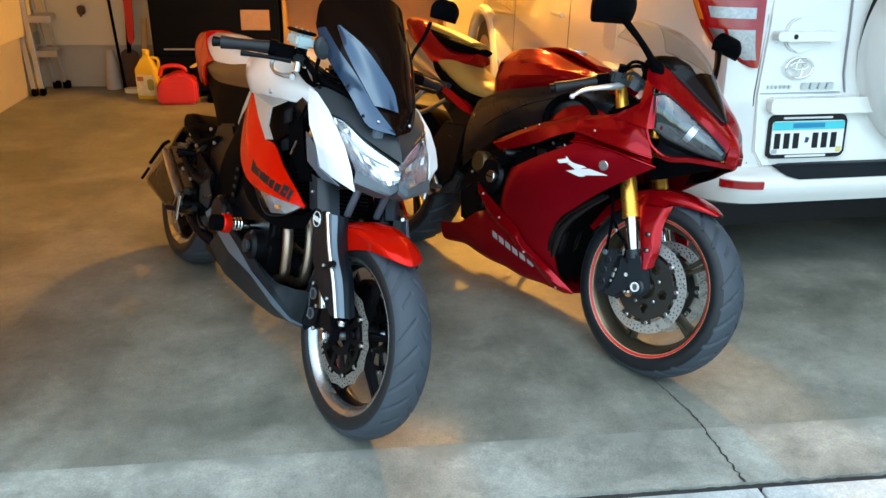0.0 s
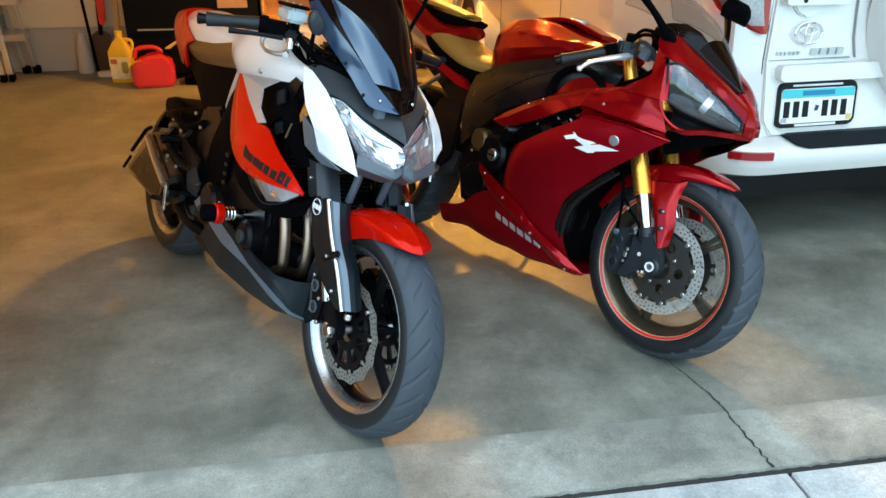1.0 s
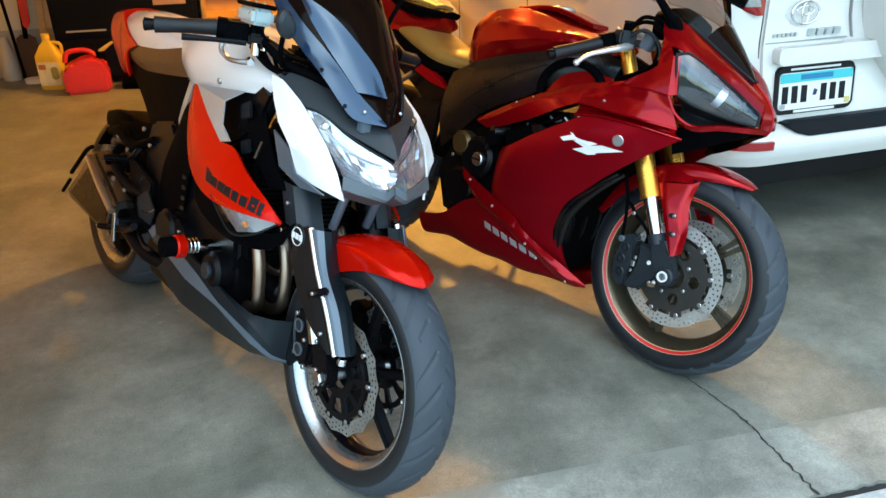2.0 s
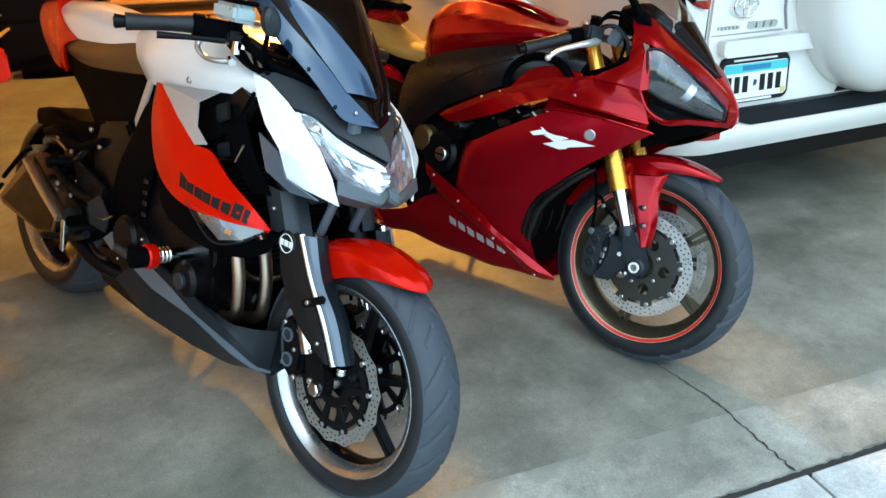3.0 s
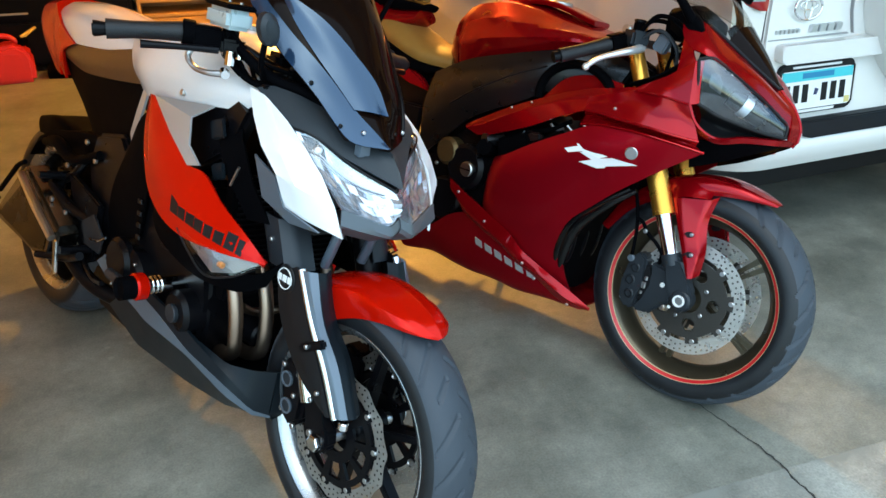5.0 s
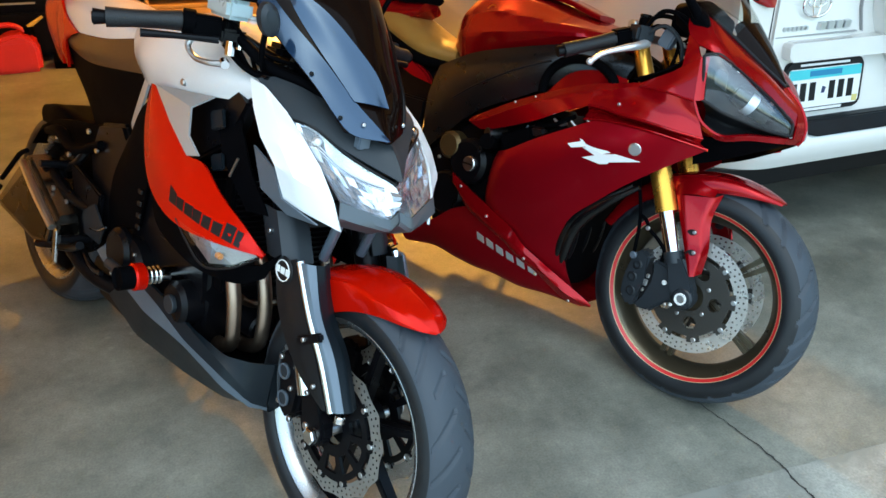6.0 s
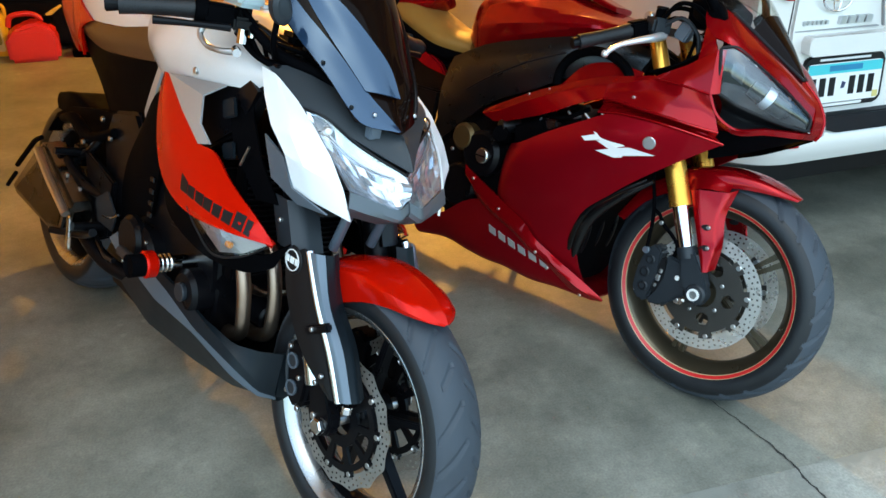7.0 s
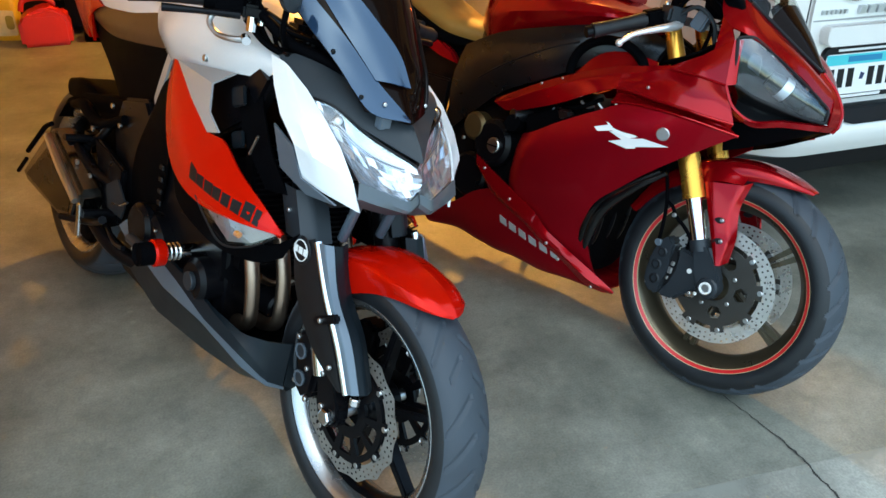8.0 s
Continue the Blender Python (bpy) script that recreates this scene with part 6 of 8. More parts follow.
    fold_c = [(-0.350, -0.198, 0.716), (-0.311, -0.196, 0.721), (-0.239, -0.196, 0.716), (-0.171, -0.190, 0.712), (-0.105, -0.182, 0.708), (-0.044, -0.172, 0.703)]
    fold_d = [(-0.345, -0.221, 0.694), (-0.283, -0.226, 0.704), (-0.212, -0.225, 0.707), (-0.132, -0.213, 0.704), (-0.071, -0.197, 0.698), (-0.017, -0.178, 0.692)]
    for s in (-1, 1):
        def sheet(rows, nu, nv, **kw):
            sh_ = Sheet([[(x, -s * y, z) for x, y, z in r] for r in rows], nu, nv, **kw)
            if s > 0:
                sh_.n = -sh_.n
            return sh_
        sp = sheet([[(r[0][0] - 0.045, r[0][1] + 0.045, r[0][2] - 0.012), (r[0][0] - 0.022, r[0][1] + 0.012, r[0][2] - 0.006)] + r if k_ < 5 else r for k_, r in enumerate(side)], 38, 30)
        panel = part("side_panel", sp.solid(0.005), M_SATIN_RED, B, "satin wine-red side fairing")
        if s < 0:
            for quad in ([(-0.371, 0.623), (-0.331, 0.638), (-0.338, 0.644), (-0.245, 0.629), (-0.267, 0.620), (-0.317, 0.627), (-0.356, 0.615)],
                         [(-0.323, 0.624), (-0.307, 0.627), (-0.262, 0.620), (-0.277, 0.608)],
                         [(-0.321, 0.598), (-0.267, 0.619), (-0.233, 0.628), (-0.169, 0.624), (-0.247, 0.603), (-0.250, 0.598), (-0.271, 0.592)]):
                bm = bmesh.new()
                sp.decal(bm, quad, 0.0015)
                part("badge_shape", bm, M_WHITE, panel, "white angular badge")
            p, n = sp.spot(-0.187, 0.652)
            part("medallion", turned(drum((0, 0, 0), 0.017, -0.002, 0.003, "z"), Matrix.Translation(p) @ Vector(n).to_track_quat("Z", "Y").to_matrix().to_4x4()), M_ALU, panel, "small silver medallion")
        st = sheet(strip, 36, 10, sv=False)
        low = part("lower_strip", st.solid(0.006, 0.004), M_RED, B, "glossy red lower fairing edge")
        be = sheet(belly, 36, 18)
        bel = part("belly_fairing", be.solid(0.005), M_SATIN_RED, B, "dark red belly fairing")
        for k in range(6):
            x0 = -0.632 + k * 0.0375
            z0 = 0.258 - k * 0.0082
            bm = bmesh.new()
            be.decal(bm, [(x0, z0 + 0.004), (x0 + 0.025, z0 - 0.002), (x0 + 0.021, z0 + 0.018), (x0 - 0.004, z0 + 0.026)], 0.0025)
            part("letter_block", bm, M_SILVER, bel, "pale grey lettering block")
        up = part("upper_fairing", sheet(upper, 36, 14, sv=False).solid(0.005), M_RED, B, "glossy candy-red upper fairing")
        part("shoulder", sheet([crest, fold_a], 26, 8, su=False).solid(0.005), M_RED, up, "creased red fairing shoulder", 18)
        belly_b = [tuple((np.array(p) + np.array(q)) / 2 + (0, 0.004, 0)) for p, q in zip(resample(fold_a, 6), fold_b)]
        part("shoulder", sheet([fold_a, belly_b, fold_b], 26, 9).solid(0.005), M_RED, up, "", 18)
        for fold, r in ((fold_a[2:], 0.0030), (fold_b, 0.0035), (fold_d, 0.0035)):
            part("crease_edge", tube([(x, -s * y, z) for x, y, z in fold], r, 8, 24), M_RED, up)
        corner = [[crest[-1], (-0.083, -0.199, 0.852), fold_a[-1]], [(-0.070, -0.190, 0.906), (-0.064, -0.192, 0.852), (-0.058, -0.186, 0.806)]]
        part("lamp_corner", sheet(corner, 12, 6).solid(0.004), M_RED, up)
        brow = [[(-0.089, -0.197, 0.903), (-0.098, -0.198, 0.918), (-0.105, -0.197, 0.930)], [(-0.110, -0.197, 0.888), (-0.116, -0.196, 0.914), (-0.121, -0.193, 0.940)], [(-0.130, -0.196, 0.872), (-0.131, -0.194, 0.908), (-0.136, -0.188, 0.950)]]
        part("lamp_brow", sheet(brow, 12, 10).solid(0.004), M_RED, up, "red brow behind the headlight")
        part("shoulder_ledge", sheet([fold_b, fold_c, fold_d], 26, 9, sv=False).solid(0.005), M_RED, up, "recessed red ledge", 18)
        for q, r in (((-0.585, 0.690), 0.005), ((-0.52, 0.718), 0.004)):
            k = sheet(upper, 36, 14, sv=False).spot(*q)[0]
            bolt(up, tuple(k), r)
        bolt(up, (-0.258, s * 0.218, 0.752), 0.005)
        for q in ((-0.715, 0.405), (-0.60, 0.345), (-0.455, 0.262), (-0.420, 0.222), (-0.310, 0.178)):
            k = st.spot(*q)
            bolt(low, tuple(k[0] + k[1] * 0.005), 0.0055)
        # black ducts in the wheel opening
        for j, dx in enumerate((0, 0.018)):
            duct = [(-0.170 - dx, s * 0.165, 0.555), (-0.255 - dx, s * 0.168, 0.485), (-0.325 - dx, s * 0.160, 0.405), (-0.350 - dx, s * 0.145, 0.320), (-0.362 - dx, s * 0.115, 0.220)]
            part("duct_lip", tube(duct, [0.006, 0.014, 0.020, 0.015, 0.006], 12, 24), M_GLOSSBLACK, panel, "glossy black duct lip")
        shade = [[(-0.185, s * 0.160, 0.560), (-0.262, s * 0.162, 0.485), (-0.332, s * 0.154, 0.405), (-0.357, s * 0.138, 0.320), (-0.366, s * 0.108, 0.215)],
                 [(-0.240, s * 0.090, 0.600), (-0.300, s * 0.090, 0.485), (-0.338, s * 0.090, 0.405), (-0.352, s * 0.080, 0.320), (-0.360, s * 0.060, 0.200)],
                 [(-0.250, 0, 0.610), (-0.305, 0, 0.485), (-0.338, 0, 0.405), (-0.350, 0, 0.320), (-0.358, 0, 0.195)]]
        part("inner_fairing", Sheet(shade, 18, 10).solid(0.003), M_BLACK, panel, "black inner fairing behind the wheel")
        # headlight
        lens_top = [(-0.082, s * 0.197, 0.908), (-0.060, s * 0.184, 0.916), (-0.015, s * 0.158, 0.895), (0.040, s * 0.118, 0.858), (0.090, s * 0.074, 0.818), (0.118, s * 0.044, 0.788)]
        lens_low = [(-0.066, s * 0.182, 0.808), (-0.020, s * 0.160, 0.786), (0.020, s * 0.136, 0.776), (0.062, s * 0.106, 0.767), (0.100, s * 0.070, 0.762), (0.120, s * 0.048, 0.764)]
        swell = (0.003, 0.011, 0.013, 0.012, 0.008, 0.002)
        lens_rows = [[tuple(p[i] * (1 - f) + q[i] * f + (0.6, s * 0.8, 0.0)[i] * w * k for i in range(3)) for p, q, w in zip(lens_top, lens_low, swell)] for f, k in ((0.0, 0.0), (0.25, 0.95), (0.62, 1.0), (1.0, 0.0))]
        ls = Sheet(lens_rows, 28, 16)
        if ls.n[..., 0].mean() < 0:
            ls.n = -ls.n
        lamp = part("headlight", slab_grid(ls.g - ls.n * (0.010 + 0.040 * np.sin(np.linspace(0, np.pi, 16))[:, None, None] * np.sin(np.linspace(0, np.pi, 28))[None, :, None]), ls.n, 0.003), M_BOWL, B, "dark headlight bowl")
        core = lambda v, u, d: Vector(ls.g[v, u] - ls.n[v, u] * d)
        barrel = part("projector", tube([core(8, 9, 0.034), core(8, 13, 0.030), core(9, 20, 0.026)], [0.020, 0.025, 0.022], 20, 14), M_FRAME, lamp, "dark projector barrel")
        part("projector_band", tube([core(8, 13, 0.030), core(8, 14, 0.029), core(8, 15, 0.029)], 0.0268, 22, 6), M_SLIDER, barrel, "bright projector band")
        part("projector_lens", tube([core(9, 20, 0.026), core(9, 21, 0.025), core(9, 22, 0.025)], [0.0205, 0.017, 0.006], 20, 8), M_SMOKE, barrel, "dark projector lens")
        pocket = Sheet([[core(v, u, 0.010 + 0.012 * math.sin(u * 0.5)) for u in (1, 2, 3, 5, 6)] for v in (3, 5, 7, 9)], 14, 8)
        if pocket.n[..., 0].mean() < 0:
            pocket.n = -pocket.n
        part("side_reflector", pocket.solid(0.002), M_CHIN, lamp, "grey stepped side reflector")
        lens = part("lens", ls.solid(0.002), M_LENS_SHINY, lamp, "clear swept-back headlight lens")
        lens.visible_shadow = False
        rim_path = [ls.g[0, j] for j in range(0, 28, 3)] + [ls.g[i, -1] for i in (4, 10)] + [ls.g[-1, j] for j in range(27, -1, -3)] + [ls.g[i, 0] for i in (10, 4)] + [ls.g[0, 0]]
        part("lens_seal", tube(rim_path, 0.0042, 8, 80), M_INK, lamp)
        # nose: strip between screen and lamps
        nose = [[(0.062, s * 0.012, 0.868), (0.000, s * 0.060, 0.915), (-0.060, s * 0.100, 0.958), (-0.120, s * 0.140, 0.998), (-0.165, s * 0.156, 1.008)],
                [(0.112, s * 0.020, 0.822), (0.045, s * 0.090, 0.882), (-0.020, s * 0.140, 0.915), (-0.085, s * 0.182, 0.945), (-0.135, s * 0.188, 0.950)],
                [(0.126, s * 0.040, 0.785), (0.050, s * 0.118, 0.858), (-0.010, s * 0.160, 0.896), (-0.062, s * 0.188, 0.918), (-0.105, s * 0.197, 0.930)]]
        part("nose_side", Sheet(nose, 30, 12).solid(0.004), M_RED, B, "candy-red nose cowl")
        tip = [[(0.062, s * 0.013, 0.868), (0.112, s * 0.021, 0.822), (0.128, s * 0.042, 0.784), (0.130, s * 0.044, 0.755)],
               [(0.066, 0, 0.870), (0.118, 0, 0.822), (0.138, 0, 0.782), (0.138, 0, 0.752)]]
        part("nose_tip", Sheet(tip, 16, 6).solid(0.004), M_RED, B)
        jaw = [[(-0.078, s * 0.200, 0.800), (-0.051, s * 0.187, 0.754), (-0.014, s * 0.168, 0.732), (0.050, s * 0.110, 0.745), (0.110, s * 0.060, 0.752), (0.136, 0, 0.755)],
               [(-0.088, s * 0.190, 0.792), (-0.060, s * 0.172, 0.744), (-0.014, s * 0.154, 0.720), (0.050, s * 0.100, 0.732), (0.105, s * 0.055, 0.738), (0.128, 0, 0.740)]]
        part("intake_lip", Sheet(jaw, 36, 5).solid(0.006), M_RED, B, "red lip of the air intake")
        throat = [[(-0.066, s * 0.172, 0.803), (-0.015, s * 0.152, 0.784), (0.060, s * 0.102, 0.764), (0.115, s * 0.050, 0.760)],
                  [(-0.070, s * 0.120, 0.770), (-0.020, s * 0.110, 0.755), (0.040, s * 0.075, 0.750), (0.090, s * 0.040, 0.752)],
                  [(-0.058, s * 0.155, 0.738), (-0.005, s * 0.138, 0.722), (0.050, s * 0.098, 0.736), (0.105, s * 0.052, 0.742)]]
        part("intake_throat", Sheet(throat, 18, 10).solid(0.003), M_INK, B, "black air intake")
        under = [[(-0.08, s * 0.135, 0.715), (0.0, s * 0.128, 0.722), (0.065, s * 0.085, 0.732), (0.115, s * 0.04, 0.738)], [(-0.075, s * 0.10, 0.640), (-0.010, s * 0.085, 0.668), (0.050, s * 0.065, 0.700), (0.090, s * 0.03, 0.722)]]
        part("under_cowl", Sheet(under, 14, 6).solid(0.004), M_BLACK, B, "black under cowl")
        # inner cockpit edge, mirror, clip-on bar
        trim = [[(-0.250, s * 0.190, 0.822), (-0.160, s * 0.190, 0.868), (-0.105, s * 0.188, 0.928), (-0.19, s * 0.170, 0.99)], [(-0.23, s * 0.150, 0.815), (-0.17, s * 0.150, 0.855), (-0.13, s * 0.150, 0.92), (-0.20, s * 0.140, 0.97)]]
        part("cockpit_trim", Sheet(trim, 16, 5).solid(0.004), M_BLACK, B)
        mir = part("mirror", tube([(-0.130, s * 0.160, 0.985), (-0.165, s * 0.215, 1.045), (-0.215, s * 0.275, 1.105)], [0.013, 0.010, 0.012], 12, 16), M_BLACK, B, "black mirror on the fairing")
        part("mirror_foot", turned(skin([[(-0.05, -0.018, -0.022), (-0.05, -0.02, 0.015), (-0.05, 0, 0.02)], [(0, -0.026, -0.03), (0, -0.028, 0.02), (0, 0, 0.028)], [(0.05, -0.012, -0.012), (0.05, -0.012, 0.008), (0.05, 0, 0.01)]], 16, 10), Matrix.Translation((-0.130, s * 0.158, 0.990)) @ Matrix.Scale(0.62, 4) @ Matrix.Rotation(radians(38), 4, "Y")), M_BLACK, mir)
        head = skin([[(-0.020, -0.060, -0.032), (-0.020, -0.068, 0.002), (-0.020, -0.045, 0.034), (-0.020, 0, 0.040)], [(0.0, -0.080, -0.038), (0.0, -0.088, 0.002), (0.0, -0.06, 0.044), (0.0, 0, 0.050)],
                     [(0.022, -0.062, -0.028), (0.024, -0.068, 0.002), (0.024, -0.045, 0.034), (0.024, 0, 0.038)], [(0.038, -0.025, -0.010), (0.040, -0.028, 0.004), (0.040, -0.02, 0.016), (0.040, 0, 0.018)]], 26, 16)
        part("mirror_head", turned(head, Matrix.Translation((-0.225, s * 0.332, 1.134)) @ Matrix.Scale(1.36 if s < 0 else 0.80, 4) @ Matrix.Rotation(radians(s * -14), 4, "Z") @ Matrix.Rotation(radians(s * -8), 4, "X")), M_BLACK, mir, "black oval mirror shell")
        g0, g1 = np.array((-0.312, s * 0.165, 0.920)), np.array((-0.404, s * 0.300, 0.856))
        bar = part("clip_on_bar", tube([(-0.300, s * 0.105, 0.920), g0, g1], 0.011, 12, 10, False), M_SATIN, B, "black clip-on handlebar")
        gi = g0 * 0.80 + g1 * 0.20
        part("grip", tube([gi, gi * 0.92 + g1 * 0.08, g1 * 0.95 + gi * 0.05, g1], [0.0195, 0.0165, 0.0165, 0.0185], 18, 14, False), M_GRIP, bar, "black rubber grip")
        part("bar_end", tube([g1, g1 + (g1 - g0) * 0.10], [0.0135, 0.0145], 14, 4, False), M_SATIN, bar)
        part("switch_box", turned(block(-0.022, 0.022, -0.025, 0.025, -0.022, 0.022, 0.006), Matrix.Translation(g0 * 0.92 + g1 * 0.08) @ Matrix.Rotation(radians(s * 34), 4, "Z") @ Matrix.Rotation(radians(s * -20), 4, "X")), M_BLACK, bar)
        part("perch", turned(block(-0.020, 0.030, -0.018, 0.018, -0.018, 0.018, 0.006), Matrix.Translation((-0.290, s * 0.140, 0.918)) @ Matrix.Rotation(radians(s * 30), 4, "Z")), M_SATIN, bar)
        lev = [(-0.262, s * 0.145, 0.912), (-0.258, s * 0.190, 0.902), (-0.276, s * 0.235, 0.888), (-0.312, s * 0.278, 0.862), (-0.328, s * 0.290, 0.842)]
        part("lever", tube(lev, [0.013, 0.011, 0.0085, 0.0065, 0.0065], 12, 28), M_SLIDER, bar, "polished lever with a ball end")
        bm = bmesh.new()
        bmesh.ops.create_uvsphere(bm, u_segments=14, v_segments=9, radius=0.0095)
        part("lever_ball", turned(bm, Matrix.Translation((-0.328, s * 0.290, 0.842))), M_SLIDER, bar)
        cab = [(-0.30, s * 0.13, 0.92), (-0.25, s * 0.12, 0.96), (-0.20, s * 0.10, 0.93), (-0.21, s * 0.08, 0.86)]
        part("cable", tube(cab, 0.005, 8, 18), M_BLACK, bar)
        part("cable", tube([(-0.31, s * 0.12, 0.94), (-0.27, s * 0.09, 0.985), (-0.20, s * 0.07, 0.97), (-0.17, s * 0.06, 0.90)], 0.006, 8, 18), M_BLACK, bar)
        # frame spar and cast side, knee cut
        spar = [(-0.40, 0.90), (-0.30, 0.86), (-0.32, 0.80), (-0.46, 0.775), (-0.60, 0.700), (-0.75, 0.625), (-0.86, 0.52), (-0.97, 0.40), (-1.03, 0.44), (-0.99, 0.60), (-0.93, 0.73), (-0.82, 0.785), (-0.64, 0.835)]
        core_spar = part("frame_spar", prism(spar, s * 0.070, s * 0.092, bevel=0.010), M_FRAME, B, "dark grey cast frame spar")
        skin_rows = [[(-0.930, -0.148, 0.735), (-0.820, -0.155, 0.788), (-0.640, -0.160, 0.838), (-0.500, -0.138, 0.872), (-0.400, -0.102, 0.895), (-0.310, -0.085, 0.868)],
                     [(-0.945, -0.158, 0.660), (-0.830, -0.172, 0.735), (-0.660, -0.183, 0.792), (-0.510, -0.160, 0.838), (-0.400, -0.116, 0.862), (-0.305, -0.095, 0.848)],
                     [(-0.950, -0.158, 0.580), (-0.840, -0.172, 0.660), (-0.690, -0.185, 0.735), (-0.530, -0.170, 0.795), (-0.410, -0.124, 0.825), (-0.315, -0.098, 0.825)],
                     [(-0.930, -0.148, 0.470), (-0.850, -0.158, 0.540), (-0.740, -0.172, 0.630), (-0.600, -0.172, 0.700), (-0.460, -0.138, 0.775), (-0.320, -0.100, 0.800)]]
        cast = sheet(skin_rows, 36, 16)
        part("spar_skin", cast.solid(0.005), M_FRAME, core_spar, "satin black outer face of the frame")
        seam = [tuple(cast.spot(*q)[0]) for q in ((-0.835, 0.652), (-0.768, 0.696), (-0.693, 0.738), (-0.603, 0.784), (-0.518, 0.820))]
        part("frame_seam", tube(seam, 0.0035, 6, 30), M_INK, core_spar)
        part("engine_plug", tube([(-0.633, s * 0.150, 0.590), (-0.648, s * 0.186, 0.583), (-0.656, s * 0.205, 0.580)], [0.020, 0.021, 0.019], 18, 8, False), M_FRAME, B, "black rubber engine plug")
        hose = part("duct_box", prism([(-0.600, 0.572), (-0.592, 0.604), (-0.545, 0.634), (-0.490, 0.640), (-0.478, 0.612)], s * 0.150, s * 0.180, bevel=0.008), M_FRAME, B, "dark grey box behind the fairing")
        part("box_rib", tube([(-0.556, s * 0.182, 0.585), (-0.538, s * 0.182, 0.634)], 0.003, 6, 4, False), M_GREYL, hose)
        for q in ((-0.461, 0.670), (-0.407, 0.676), (-0.364, 0.692)):
            part("hose_clip", tube([(q[0], s * 0.178, q[1]), (q[0] + 0.022, s * 0.176, q[1] - 0.012), (q[0] + 0.040, s * 0.172, q[1] - 0.004)], 0.004, 8, 8), M_ALU, B)
        ring = [(-0.40 + 0.115 * math.cos(a), s * 0.186, 0.752 + 0.090 * math.sin(a)) for a in np.linspace(0.35, 3.35, 14)]
        part("air_tube", tube(ring, 0.013, 10, 24), M_BLACK, B, "black air tube")
        part("inner_cowl", Sheet([[(-0.50, s * 0.185, 0.735), (-0.44, s * 0.180, 0.800), (-0.36, s * 0.178, 0.822), (-0.27, s * 0.180, 0.815)], [(-0.50, s * 0.192, 0.715), (-0.42, s * 0.195, 0.752), (-0.34, s * 0.195, 0.775), (-0.26, s * 0.190, 0.790)]], 16, 6).solid(0.004), M_RED, B)
        sub = [(-0.965, 0.668), (-1.06, 0.680), (-1.27, 0.752), (-1.19, 0.786), (-1.00, 0.702)]
        part("subframe_cover", prism(sub, s * 0.104, s * 0.130, bevel=0.006), M_SATIN_RED, B, "red tail side panel")
        part("subframe", prism([(-0.90, 0.74), (-0.98, 0.58), (-1.10, 0.60), (-1.30, 0.72), (-1.46, 0.82), (-1.40, 0.86), (-1.15, 0.76)], s * 0.070, s * 0.092, bevel=0.008), M_SATIN, B, "black subframe")
        part("rear_hanger", prism([(-0.96, 0.62), (-0.97, 0.40), (-1.04, 0.34), (-1.10, 0.38), (-1.16, 0.52), (-1.10, 0.62)], s * 0.135, s * 0.155, bevel=0.006), M_SATIN, B, "black footrest hanger")
        part("heel_guard", tube([(-1.02, s * 0.17, 0.335), (-1.08, s * 0.175, 0.39), (-1.12, s * 0.175, 0.36), (-1.06, s * 0.175, 0.31)], 0.010, 10, 18), M_ALU, B, "bare aluminium rear set")
        part("footpeg", tube([(-1.02, s * 0.165, 0.35), (-1.02, s * 0.245, 0.355)], [0.012, 0.010], 12, 6, False), M_ALU, B)
        part("passenger_hanger", tube([(-1.16, s * 0.12, 0.70), (-1.27, s * 0.15, 0.62), (-1.36, s * 0.16, 0.60), (-1.30, s * 0.14, 0.72)], 0.010, 10, 20), M_ALU, B, "bare aluminium passenger hanger")
        part("swingarm", prism([(-0.92, 0.43), (-0.94, 0.35), (-1.12, 0.30), (-1.38, 0.27), (-1.46, 0.285), (-1.46, 0.34), (-1.33, 0.37), (-1.12, 0.44)], s * 0.115, s * 0.145, bevel=0.010), M_GREY, B, "grey swingarm")

    # clear screen with a dark lower band
    scr = [[(0.064, -0.012, 0.872), (0.066, 0, 0.874), (0.064, 0.012, 0.872)],
           [(0.000, -0.060, 0.918), (0.016, -0.030, 0.930), (0.020, 0, 0.934), (0.016, 0.030, 0.930), (0.000, 0.060, 0.918)],
           [(-0.060, -0.100, 0.962), (-0.040, -0.055, 0.985), (-0.032, 0, 0.992), (-0.040, 0.055, 0.985), (-0.060, 0.100, 0.962)],
           [(-0.130, -0.140, 1.008), (-0.108, -0.075, 1.050), (-0.100, 0, 1.060), (-0.108, 0.075, 1.050), (-0.130, 0.140, 1.008)],
           [(-0.230, -0.152, 1.046), (-0.210, -0.080, 1.108), (-0.200, 0, 1.122), (-0.210, 0.080, 1.108), (-0.230, 0.152, 1.046)],
           [(-0.335, -0.140, 1.066), (-0.330, -0.080, 1.126), (-0.318, 0, 1.142), (-0.330, 0.080, 1.126), (-0.335, 0.140, 1.066)]]
    ss = Sheet(scr, 30, 34)
    if ss.n[..., 0].mean() < 0:
        ss.n = -ss.n
    screen = part("windscreen", slab_grid(ss.g[12:], ss.n[12:], 0.003), M_TINT, B, "clear bubble windscreen")
    screen.visible_shadow = False
    part("screen_base", slab_grid(ss.g[:13], ss.n[:13], 0.003), M_SMOKE, screen, "black lower band of the screen")
    for j in (0, -1):
        part("screen_seal", tube([ss.g[i, j] for i in range(0, 18, 2)], 0.0045, 8, 40), M_INK, screen, "black rubber seal")
    edge_path = [ss.g[i, 0] for i in range(17, 34, 2)] + [ss.g[-1, j] for j in range(2, 28, 3)] + [ss.g[i, -1] for i in range(33, 16, -2)]
    part("screen_edge", tube(edge_path, 0.0022, 6, 60), M_TINT, screen)
